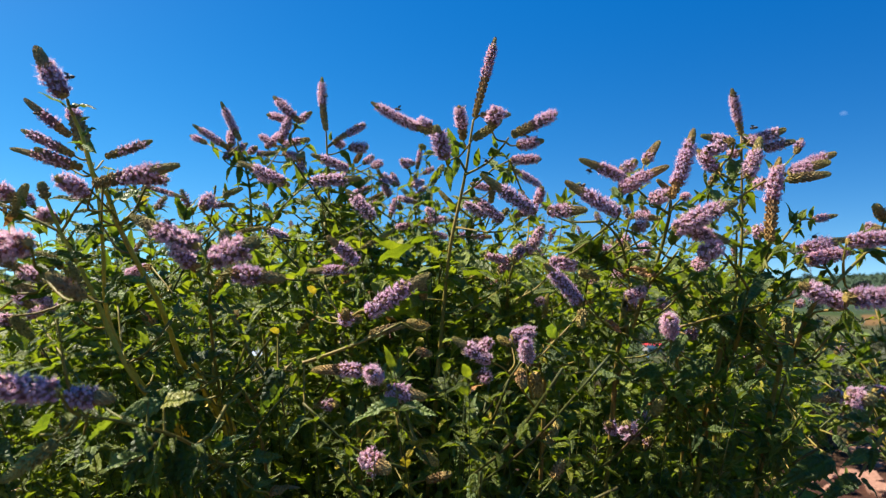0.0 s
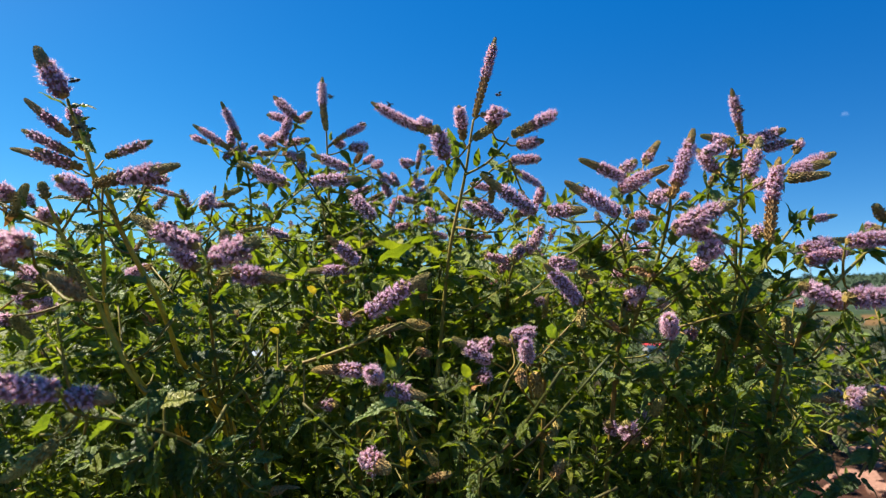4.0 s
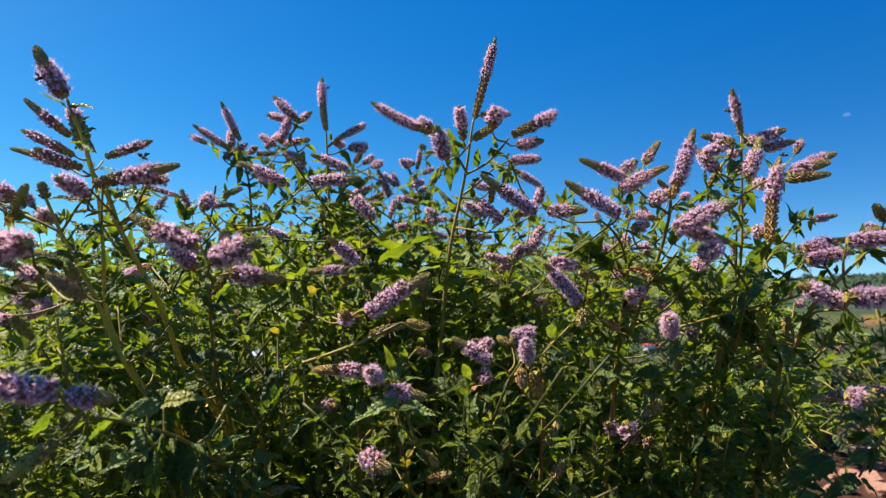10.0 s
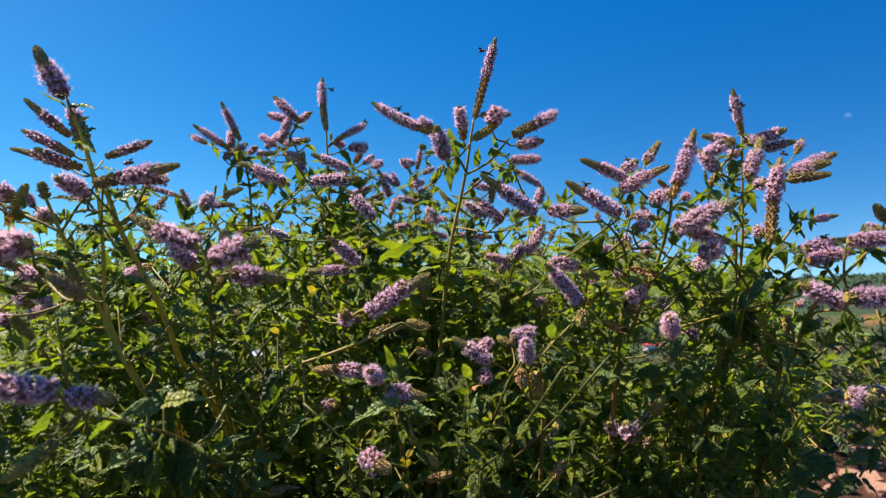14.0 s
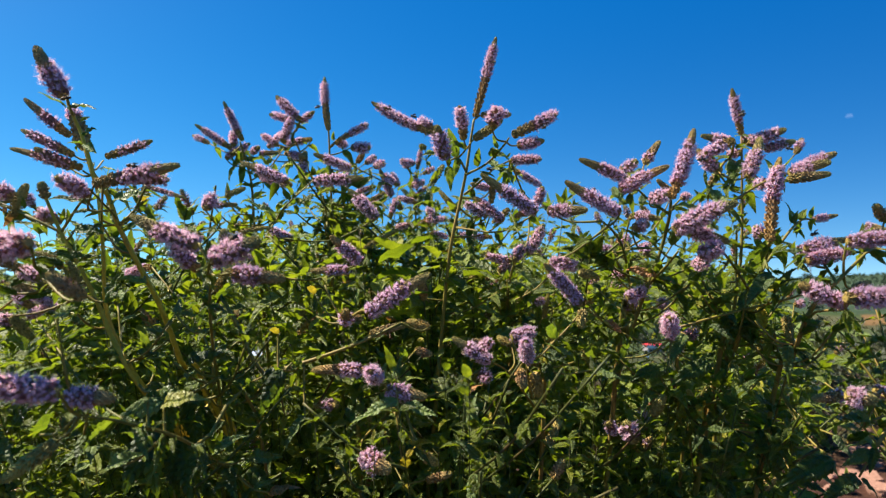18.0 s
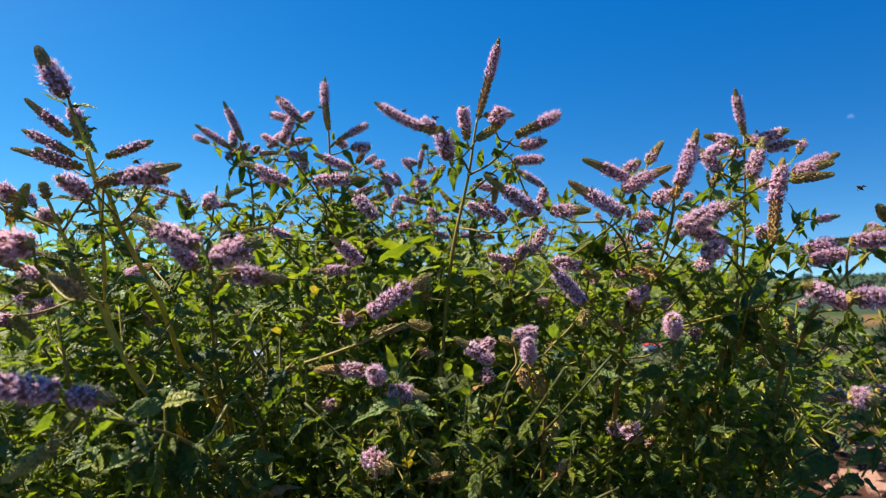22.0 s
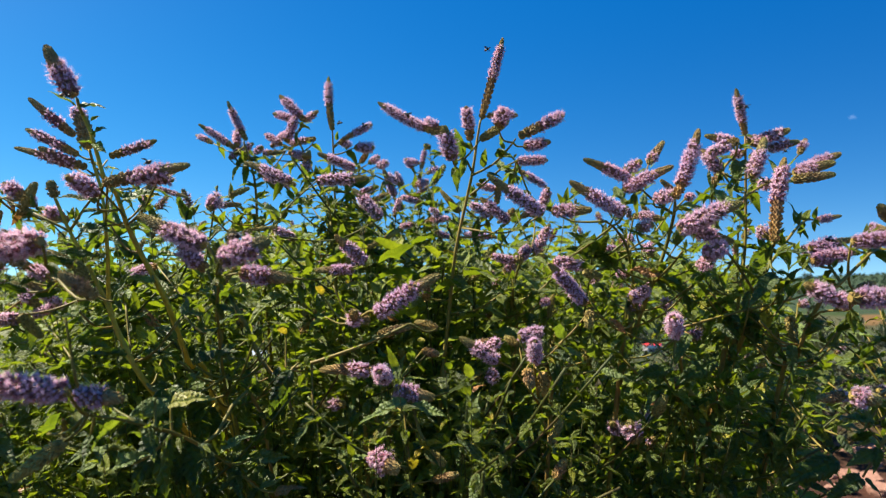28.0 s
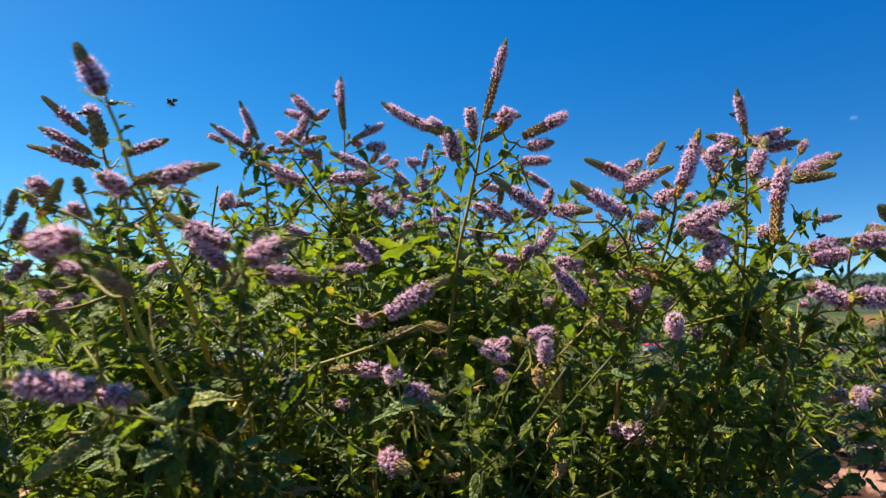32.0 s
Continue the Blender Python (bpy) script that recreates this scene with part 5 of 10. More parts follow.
spike(p, (-0.0133, 0.5444, 1.2313), (-0.0660, 0.5540, 1.2614), 0.0029, 0.15, 0.85)
branch(p, [(0.0053, 0.5159, 1.1996), (0.0042, 0.5064, 1.1935), (0.0019, 0.4960, 1.1971)], 0.0009, 0.026, 0.022, 0.15, 0.9)
spike(p, (0.0019, 0.4960, 1.1971), (-0.0059, 0.4828, 1.2219), 0.0041, 0.00, 0.75)
branch(p, [(0.0236, 0.5451, 1.2168), (0.0208, 0.5402, 1.2165), (0.0180, 0.5349, 1.2219)], 0.0009, 0.026, 0.022, 0.15, 0.9)
spike(p, (0.0180, 0.5349, 1.2219), (0.0138, 0.5235, 1.2496), 0.0035, 0.30, 0.90)
branch(p, [(0.0130, 0.5356, 1.2059), (0.0177, 0.5288, 1.2097), (0.0265, 0.5249, 1.2206)], 0.0009, 0.026, 0.022, 0.15, 0.9)
spike(p, (0.0265, 0.5249, 1.2206), (0.0520, 0.5335, 1.2398), 0.0031)
branch(p, [(0.0542, 0.5225, 1.2176), (0.0456, 0.5188, 1.2191), (0.0405, 0.5145, 1.2289)], 0.0009, 0.026, 0.022, 0.15, 0.9)
spike(p, (0.0405, 0.5145, 1.2289), (0.0460, 0.5109, 1.2435), 0.0042, 0.10, 1.00)
branch(p, [(0.0275, 0.5439, 1.2425), (0.0298, 0.5438, 1.2440), (0.0336, 0.5437, 1.2466)], 0.0009, 0.026, 0.022, 0.15, 0.9)
spike(p, (0.0336, 0.5437, 1.2466), (0.0611, 0.5427, 1.2468), 0.0025, 0.40, 0.80)
spike(p, (0.0588, 0.5149, 1.2212), (0.0974, 0.5144, 1.2406), 0.0034, 0.45, 0.92)
branch(p, [(0.0542, 0.5225, 1.2176), (0.0582, 0.5238, 1.2146), (0.0643, 0.5252, 1.2147)], 0.0009, 0.026, 0.022, 0.15, 0.9)
spike(p, (0.0643, 0.5252, 1.2147), (0.0880, 0.5284, 1.2199), 0.0031, 0.00, 0.70)
spike(p, (0.0618, 0.5555, 1.2078), (0.0907, 0.5578, 1.2092), 0.0028, 0.00, 0.85)
branch(p, [(-0.0092, 0.5446, 1.2277), (-0.0044, 0.5606, 1.2276), (-0.0075, 0.5741, 1.2385)], 0.0009, 0.026, 0.022, 0.15, 0.9)
spike(p, (-0.0075, 0.5741, 1.2385), (-0.0226, 0.5750, 1.2496), 0.0037, 0.30, 1.00)
branch(p, [(0.0102, 0.5584, 1.1463), (0.0494, 0.5251, 1.1396), (0.0769, 0.4980, 1.1536)], 0.0009, 0.026, 0.022, 0.15, 0.9)
spike(p, (0.0769, 0.4980, 1.1536), (0.0308, 0.4994, 1.1856), 0.0034, 0.00, 0.60)
branch(p, [(0.0083, 0.5589, 1.1373), (0.0346, 0.5526, 1.1388), (0.0540, 0.5482, 1.1509)], 0.0009, 0.026, 0.022, 0.15, 0.9)
spike(p, (0.0540, 0.5482, 1.1509), (0.0281, 0.5577, 1.1741), 0.0031, 0.00, 0.75)
branch(p, [(0.0102, 0.5584, 1.1463), (0.0288, 0.5692, 1.1482), (0.0419, 0.5779, 1.1579)], 0.0009, 0.026, 0.022, 0.15, 0.9)
spike(p, (0.0419, 0.5779, 1.1579), (0.0204, 0.5775, 1.1708), 0.0028, 0.10, 0.90)
branch(p, [(0.0161, 0.5572, 1.1736), (0.0352, 0.5790, 1.1754), (0.0478, 0.5966, 1.1871)], 0.0009, 0.026, 0.022, 0.15, 0.9)
spike(p, (0.0478, 0.5966, 1.1871), (0.0266, 0.5947, 1.1924), 0.0025, 0.10, 0.70)
branch(p, [(0.0141, 0.5576, 1.1645), (0.0304, 0.5780, 1.1564), (0.0467, 0.5972, 1.1733)], 0.0009, 0.026, 0.022, 0.15, 0.9)
spike(p, (0.0467, 0.5972, 1.1733), (0.0516, 0.6014, 1.1963), 0.0025)
branch(p, [(0.0612, 0.5555, 1.2078), (0.0771, 0.5793, 1.1794), (0.0912, 0.5973, 1.1710)], 0.0009, 0.026, 0.022, 0.15, 0.9)
spike(p, (0.0912, 0.5973, 1.1710), (0.0968, 0.5902, 1.1890), 0.0031, 0.10, 0.80)
branch(p, [(0.0612, 0.5555, 1.2078), (0.0679, 0.6327, 1.2052), (0.0804, 0.6949, 1.2243)], 0.0009, 0.026, 0.022, 0.15, 0.9)
spike(p, (0.0804, 0.6949, 1.2243), (0.1121, 0.6911, 1.2042), 0.0028, 0.20, 0.90)
big_leaf(p, (0.0472, 0.5253, 1.2128), (0.0422, 0.5129, 1.2208))
dress(p, 36)
p = mint((0.086, 1.232, 0.0), [(-0.0387, 0.9539, 1.0401), (-0.0396, 0.9293, 1.1361), (-0.0418, 0.9165, 1.1953), (-0.0477, 0.9141, 1.2464), (-0.0503, 0.9131, 1.2677)], 0.0013, 'C')
branch(p, [(-0.0387, 0.9539, 1.0401), (-0.0396, 0.9293, 1.1361), (-0.0418, 0.9165, 1.1953), (-0.0477, 0.9141, 1.2464), (-0.0503, 0.9131, 1.2677)], 0.0006, 0.030, 0.024, 0.0, 0.9)
branch(p, [(-0.0490, 0.9136, 1.2570), (-0.0440, 0.9135, 1.2576), (-0.0392, 0.9133, 1.2634)], 0.0009, 0.026, 0.022, 0.15, 0.9)
spike(p, (-0.0392, 0.9133, 1.2634), (-0.0333, 0.9129, 1.2960), 0.0028, 0.30, 0.80)
branch(p, [(-0.0484, 0.9139, 1.2517), (-0.0485, 0.9049, 1.2527), (-0.0517, 0.8934, 1.2615)], 0.0009, 0.026, 0.022, 0.15, 0.9)
spike(p, (-0.0517, 0.8934, 1.2615), (-0.0609, 0.8811, 1.2726), 0.0031, 0.10, 0.90)
branch(p, [(-0.0503, 0.9131, 1.2677), (-0.0453, 0.9130, 1.2690), (-0.0418, 0.9129, 1.2719)], 0.0009, 0.026, 0.022, 0.15, 0.9)
spike(p, (-0.0418, 0.9129, 1.2719), (-0.0612, 0.9107, 1.2758), 0.0031, 0.10, 0.90)
branch(p, [(-0.0448, 0.9153, 1.2208), (-0.0541, 0.9038, 1.2208), (-0.0659, 0.8946, 1.2349)], 0.0009, 0.026, 0.022, 0.15, 0.9)
spike(p, (-0.0659, 0.8946, 1.2349), (-0.0769, 0.8956, 1.2560), 0.0031, 0.00, 0.80)
branch(p, [(-0.0463, 0.9147, 1.2336), (-0.0496, 0.9052, 1.2327), (-0.0475, 0.8946, 1.2365)], 0.0009, 0.026, 0.022, 0.15, 0.9)
spike(p, (-0.0475, 0.8946, 1.2365), (-0.0280, 0.8829, 1.2397), 0.0034, 0.10, 0.90)
branch(p, [(-0.0484, 0.9139, 1.2517), (-0.0440, 0.9295, 1.2511), (-0.0317, 0.9434, 1.2617)], 0.0009, 0.026, 0.022, 0.15, 0.9)
spike(p, (-0.0317, 0.9434, 1.2617), (-0.0141, 0.9458, 1.2710), 0.0028, 0.20, 0.90)
branch(p, [(-0.0484, 0.9139, 1.2517), (-0.0448, 0.9137, 1.2530), (-0.0418, 0.9137, 1.2549)], 0.0009, 0.026, 0.022, 0.15, 0.9)
spike(p, (-0.0418, 0.9137, 1.2549), (-0.0394, 0.9180, 1.2315), 0.0028, 0.20, 0.80)
branch(p, [(-0.0490, 0.9136, 1.2570), (-0.0246, 0.8631, 1.2509), (-0.0237, 0.7929, 1.2702)], 0.0009, 0.026, 0.022, 0.15, 0.9)
spike(p, (-0.0237, 0.7929, 1.2702), (-0.0307, 0.7823, 1.2709), 0.0034)
branch(p, [(-0.0412, 0.9197, 1.1805), (-0.0229, 0.8794, 1.1726), (-0.0110, 0.8470, 1.1841)], 0.0009, 0.026, 0.022, 0.15, 0.9)
spike(p, (-0.0110, 0.8470, 1.1841), (-0.0229, 0.8494, 1.1978), 0.0031, 0.10, 0.90)
branch(p, [(-0.0407, 0.9229, 1.1657), (-0.0383, 0.8542, 1.1559), (-0.0437, 0.7976, 1.1695)], 0.0009, 0.026, 0.022, 0.15, 0.9)
spike(p, (-0.0437, 0.7976, 1.1695), (-0.0622, 0.7969, 1.1665), 0.0028, 0.10, 0.90)
branch(p, [(-0.0402, 0.9261, 1.1509), (-0.0302, 0.8826, 1.1499), (-0.0173, 0.8480, 1.1629)], 0.0009, 0.026, 0.022, 0.15, 0.9)
spike(p, (-0.0173, 0.8480, 1.1629), (0.0063, 0.8526, 1.1569), 0.0028, 0.10, 0.90)
branch(p, [(-0.0407, 0.9229, 1.1657), (-0.0470, 0.8825, 1.1641), (-0.0307, 0.8472, 1.1786)], 0.0009, 0.026, 0.022, 0.15, 0.9)
spike(p, (-0.0307, 0.8472, 1.1786), (0.0047, 0.8436, 1.1814), 0.0028, 0.20, 0.90)
branch(p, [(-0.0418, 0.9165, 1.1953), (-0.0382, 0.9050, 1.2005), (-0.0367, 0.8958, 1.2099)], 0.0009, 0.026, 0.022, 0.15, 0.9)
spike(p, (-0.0367, 0.8958, 1.2099), (-0.0704, 0.9004, 1.2189), 0.0028, 0.20, 0.90)
branch(p, [(-0.0412, 0.9197, 1.1805), (-0.0600, 0.8793, 1.1720), (-0.0740, 0.8470, 1.1841)], 0.0009, 0.026, 0.022, 0.15, 0.9)
spike(p, (-0.0740, 0.8470, 1.1841), (-0.0666, 0.8514, 1.2108), 0.0028, 0.20, 0.90)
dress(p, 36)
p = mint((-0.079, 0.835, 0.0), [(0.0666, 0.6263, 0.9806), (0.0617, 0.6025, 1.0622), (0.0650, 0.5803, 1.1064), (0.0771, 0.5693, 1.1274)], 0.0017, 'C')
branch(p, [(0.0666, 0.6263, 0.9806), (0.0617, 0.6025, 1.0622), (0.0650, 0.5803, 1.1064), (0.0771, 0.5693, 1.1274)], 0.0006, 0.032, 0.024, 0.0, 0.9)
branch(p, [(0.0741, 0.5721, 1.1221), (0.0747, 0.5596, 1.1193), (0.0759, 0.5496, 1.1223)], 0.0009, 0.026, 0.022, 0.15, 0.9)
spike(p, (0.0759, 0.5496, 1.1223), (0.0914, 0.5525, 1.1492), 0.0032, 0.00, 0.80)
branch(p, [(0.0681, 0.5776, 1.1116), (0.0649, 0.5619, 1.1101), (0.0632, 0.5499, 1.1152)], 0.0009, 0.026, 0.022, 0.15, 0.9)
spike(p, (0.0632, 0.5499, 1.1152), (0.0733, 0.5604, 1.1290), 0.0034, 0.10, 0.90)
branch(p, [(0.0650, 0.5803, 1.1064), (0.0670, 0.5913, 1.1096), (0.0673, 0.5999, 1.1166)], 0.0009, 0.026, 0.022, 0.15, 0.9)
spike(p, (0.0673, 0.5999, 1.1166), (0.0407, 0.5937, 1.1219), 0.0028, 0.10, 0.90)
branch(p, [(0.0642, 0.5859, 1.0953), (0.0637, 0.6480, 1.1107), (0.0558, 0.6986, 1.1466)], 0.0009, 0.026, 0.022, 0.15, 0.9)
spike(p, (0.0558, 0.6986, 1.1466), (0.0168, 0.6974, 1.1504), 0.0025, 0.20, 0.90)
branch(p, [(0.0642, 0.5859, 1.0953), (0.0576, 0.5937, 1.0991), (0.0534, 0.6004, 1.1066)], 0.0009, 0.026, 0.022, 0.15, 0.9)
spike(p, (0.0534, 0.6004, 1.1066), (0.0675, 0.6023, 1.1122), 0.0025, 0.10, 0.80)
branch(p, [(0.0630, 0.6084, 1.0418), (0.0818, 0.6066, 1.0421), (0.0990, 0.6025, 1.0611)], 0.0009, 0.026, 0.022, 0.15, 0.9)
spike(p, (0.0990, 0.6025, 1.0611), (0.1027, 0.5971, 1.0845), 0.0025)
branch(p, [(0.0617, 0.6025, 1.0622), (0.0729, 0.6037, 1.0643), (0.0895, 0.6019, 1.0744)], 0.0009, 0.026, 0.022, 0.15, 0.9)
spike(p, (0.0895, 0.6019, 1.0744), (0.0984, 0.5984, 1.0778), 0.0028, 0.10, 1.00)
branch(p, [(0.0771, 0.5693, 1.1274), (0.0730, 0.5961, 1.1457), (0.0666, 0.6174, 1.1700)], 0.0009, 0.026, 0.022, 0.15, 0.9)
spike(p, (0.0666, 0.6174, 1.1700), (0.0491, 0.6136, 1.1552), 0.0025)
branch(p, [(0.0771, 0.5693, 1.1274), (0.0823, 0.5851, 1.1448), (0.0840, 0.5975, 1.1666)], 0.0009, 0.026, 0.022, 0.15, 0.9)
spike(p, (0.0840, 0.5975, 1.1666), (0.0697, 0.5947, 1.1591), 0.0028, 0.00, 0.40)
dress(p, 36)
p = mint((0.055, 0.771, 0.0), [(0.1450, 0.5258, 0.9902), (0.1520, 0.5029, 1.0500), (0.1619, 0.4807, 1.0964), (0.1717, 0.4794, 1.1231), (0.1747, 0.4682, 1.1487), (0.1755, 0.4677, 1.1596)], 0.0022, 'R')
branch(p, [(0.1450, 0.5258, 0.9902), (0.1520, 0.5029, 1.0500), (0.1619, 0.4807, 1.0964), (0.1717, 0.4794, 1.1231), (0.1747, 0.4682, 1.1487), (0.1755, 0.4677, 1.1596)], 0.0006, 0.027, 0.024, 0.0, 0.9)
branch(p, [(0.1566, 0.5020, 1.0685), (0.1398, 0.4697, 1.1182), (0.1255, 0.4489, 1.1341), (0.1146, 0.4386, 1.1407)], 0.0011, 0.026, 0.021)
branch(p, [(0.1717, 0.4794, 1.1231), (0.1603, 0.4994, 1.1240), (0.1509, 0.5496, 1.1223)], 0.0011, 0.026, 0.021)
branch(p, [(0.1747, 0.4682, 1.1487), (0.1628, 0.4777, 1.1608), (0.1530, 0.4772, 1.1697)], 0.0011, 0.026, 0.021)
branch(p, [(0.1628, 0.4807, 1.0964), (0.1688, 0.4601, 1.1093), (0.1696, 0.4396, 1.1191)], 0.0011, 0.026, 0.021)
branch(p, [(0.1747, 0.4682, 1.1487), (0.1700, 0.4573, 1.1482), (0.1681, 0.4478, 1.1583)], 0.0009, 0.026, 0.022, 0.15, 0.9)
spike(p, (0.1681, 0.4478, 1.1583), (0.1839, 0.4424, 1.2092), 0.0032, 0.20, 0.78)
branch(p, [(0.1201, 0.4437, 1.1374), (0.1248, 0.4407, 1.1408), (0.1280, 0.4383, 1.1464)], 0.0009, 0.026, 0.022, 0.15, 0.9)
spike(p, (0.1280, 0.4383, 1.1464), (0.0894, 0.4437, 1.1706), 0.0032, 0.00, 0.60)
branch(p, [(0.1687, 0.4729, 1.1548), (0.1597, 0.4670, 1.1551), (0.1560, 0.4577, 1.1596)], 0.0009, 0.026, 0.022, 0.15, 0.9)
spike(p, (0.1560, 0.4577, 1.1596), (0.1655, 0.4463, 1.1610), 0.0034, 0.00, 0.90)
branch(p, [(0.1751, 0.4680, 1.1541), (0.1794, 0.4728, 1.1557), (0.1873, 0.4776, 1.1622)], 0.0009, 0.026, 0.022, 0.15, 0.9)
spike(p, (0.1873, 0.4776, 1.1622), (0.1946, 0.4791, 1.1655), 0.0034, 0.00, 0.90)
branch(p, [(0.1530, 0.4772, 1.1697), (0.1430, 0.4717, 1.1664), (0.1359, 0.4673, 1.1678)], 0.0009, 0.026, 0.022, 0.15, 0.9)
spike(p, (0.1359, 0.4673, 1.1678), (0.1759, 0.4721, 1.1871), 0.0034, 0.00, 0.55)
branch(p, [(0.1530, 0.4772, 1.1697), (0.1498, 0.4773, 1.1720), (0.1441, 0.4769, 1.1773)], 0.0009, 0.026, 0.022, 0.15, 0.9)
spike(p, (0.1441, 0.4769, 1.1773), (0.1062, 0.4716, 1.1924), 0.0031, 0.00, 0.55)
branch(p, [(0.1530, 0.4772, 1.1697), (0.1480, 0.4882, 1.1761), (0.1450, 0.4965, 1.1870)], 0.0009, 0.026, 0.022, 0.15, 0.9)
spike(p, (0.1450, 0.4965, 1.1870), (0.1573, 0.4894, 1.1949), 0.0031, 0.10, 0.65)
branch(p, [(0.1530, 0.4772, 1.1697), (0.1567, 0.4864, 1.1756), (0.1650, 0.4961, 1.1934)], 0.0009, 0.026, 0.022, 0.15, 0.9)
spike(p, (0.1650, 0.4961, 1.1934), (0.1801, 0.5025, 1.2136), 0.0028, 0.10, 0.30)
branch(p, [(0.1146, 0.4386, 1.1407), (0.0933, 0.4496, 1.1417), (0.0784, 0.4581, 1.1502)], 0.0009, 0.026, 0.022, 0.15, 0.9)
spike(p, (0.0784, 0.4581, 1.1502), (0.1076, 0.4519, 1.1504), 0.0034, 0.00, 0.50)
branch(p, [(0.1569, 0.4918, 1.0732), (0.1332, 0.4666, 1.0611), (0.0995, 0.4414, 1.0804)], 0.0009, 0.026, 0.022, 0.15, 0.9)
spike(p, (0.0995, 0.4414, 1.0804), (0.0717, 0.4325, 1.1100), 0.0031, 0.05, 0.75)
branch(p, [(0.1201, 0.4437, 1.1374), (0.0950, 0.4473, 1.1182), (0.0776, 0.4500, 1.1112)], 0.0009, 0.026, 0.022, 0.15, 0.9)
spike(p, (0.0776, 0.4500, 1.1112), (0.0989, 0.4486, 1.1083), 0.0031, 0.00, 0.90)
branch(p, [(0.1398, 0.4697, 1.1182), (0.1182, 0.4641, 1.1067), (0.1027, 0.4603, 1.1042)], 0.0009, 0.026, 0.022, 0.15, 0.9)
spike(p, (0.1027, 0.4603, 1.1042), (0.1180, 0.4652, 1.1008), 0.0028)
branch(p, [(0.1556, 0.5245, 1.1232), (0.1568, 0.5214, 1.1366), (0.1595, 0.5181, 1.1529)], 0.0009, 0.026, 0.022, 0.15, 0.9)
spike(p, (0.1595, 0.5181, 1.1529), (0.1816, 0.5087, 1.1491), 0.0028, 0.10, 0.60)
branch(p, [(0.1603, 0.4994, 1.1240), (0.1567, 0.4992, 1.1311), (0.1548, 0.4987, 1.1402)], 0.0009, 0.026, 0.022, 0.15, 0.9)
spike(p, (0.1548, 0.4987, 1.1402), (0.1681, 0.4942, 1.1440), 0.0031, 0.20, 0.70)
branch(p, [(0.1509, 0.5496, 1.1223), (0.1599, 0.5773, 1.1222), (0.1701, 0.5991, 1.1333)], 0.0009, 0.026, 0.022, 0.15, 0.9)
spike(p, (0.1701, 0.5991, 1.1333), (0.1828, 0.5948, 1.1397), 0.0031, 0.10, 0.90)
branch(p, [(0.1509, 0.5496, 1.1223), (0.1702, 0.5491, 1.1160), (0.1855, 0.5497, 1.1188)], 0.0009, 0.026, 0.022, 0.15, 0.9)
spike(p, (0.1855, 0.5497, 1.1188), (0.1815, 0.5572, 1.1309), 0.0034, 0.10, 0.90)
branch(p, [(0.1509, 0.5496, 1.1223), (0.1507, 0.5771, 1.1210), (0.1535, 0.5993, 1.1288)], 0.0009, 0.026, 0.022, 0.15, 0.9)
spike(p, (0.1535, 0.5993, 1.1288), (0.1670, 0.5979, 1.1276), 0.0028, 0.10, 0.90)
branch(p, [(0.1509, 0.5496, 1.1223), (0.1654, 0.5657, 1.1072), (0.1752, 0.5805, 1.1032)], 0.0009, 0.026, 0.022, 0.15, 0.9)
spike(p, (0.1752, 0.5805, 1.1032), (0.1642, 0.5889, 1.1054), 0.0028, 0.10, 0.90)
branch(p, [(0.1509, 0.5496, 1.1223), (0.1318, 0.5500, 1.1217), (0.1177, 0.5494, 1.1264)], 0.0009, 0.026, 0.022, 0.15, 0.9)
spike(p, (0.1177, 0.5494, 1.1264), (0.1286, 0.5417, 1.1200), 0.0028, 0.20, 0.70)
branch(p, [(0.1556, 0.5245, 1.1232), (0.1857, 0.5375, 1.1424), (0.2069, 0.5471, 1.1748)], 0.0009, 0.026, 0.022, 0.15, 0.9)
spike(p, (0.2069, 0.5471, 1.1748), (0.1913, 0.5425, 1.1879), 0.0022)
branch(p, [(0.1566, 0.5020, 1.0685), (0.1506, 0.5018, 1.0703), (0.1464, 0.5018, 1.0740)], 0.0009, 0.026, 0.022, 0.15, 0.9)
spike(p, (0.1464, 0.5018, 1.0740), (0.1615, 0.5052, 1.0776), 0.0028, 0.10, 0.90)
branch(p, [(0.1569, 0.4918, 1.0732), (0.1475, 0.4801, 1.0762), (0.1411, 0.4713, 1.0843)], 0.0009, 0.026, 0.022, 0.15, 0.9)
spike(p, (0.1411, 0.4713, 1.0843), (0.1581, 0.4802, 1.0906), 0.0031, 0.00, 0.90)
branch(p, [(0.1692, 0.4498, 1.1142), (0.1641, 0.4497, 1.1164), (0.1589, 0.4495, 1.1216)], 0.0009, 0.02, 0.02, 0.2, 0.9)
big_leaf(p, (0.1589, 0.4495, 1.1216), (0.1283, 0.4369, 1.1332))
branch(p, [(0.1751, 0.4680, 1.1541), (0.1728, 0.4580, 1.1510), (0.1706, 0.4480, 1.1529)], 0.0009, 0.02, 0.02, 0.2, 0.9)
big_leaf(p, (0.1706, 0.4480, 1.1529), (0.1871, 0.4362, 1.1486))
branch(p, [(0.1327, 0.4593, 1.1262), (0.1232, 0.4645, 1.1182), (0.1137, 0.4698, 1.1160)], 0.0009, 0.02, 0.02, 0.2, 0.9)
big_leaf(p, (0.1137, 0.4698, 1.1160), (0.0968, 0.4568, 1.1368), SHADED_LEAF)
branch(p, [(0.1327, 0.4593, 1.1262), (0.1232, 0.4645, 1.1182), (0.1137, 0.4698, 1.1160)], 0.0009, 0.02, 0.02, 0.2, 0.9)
big_leaf(p, (0.1137, 0.4698, 1.1160), (0.1087, 0.4568, 1.1356), SHADED_LEAF)
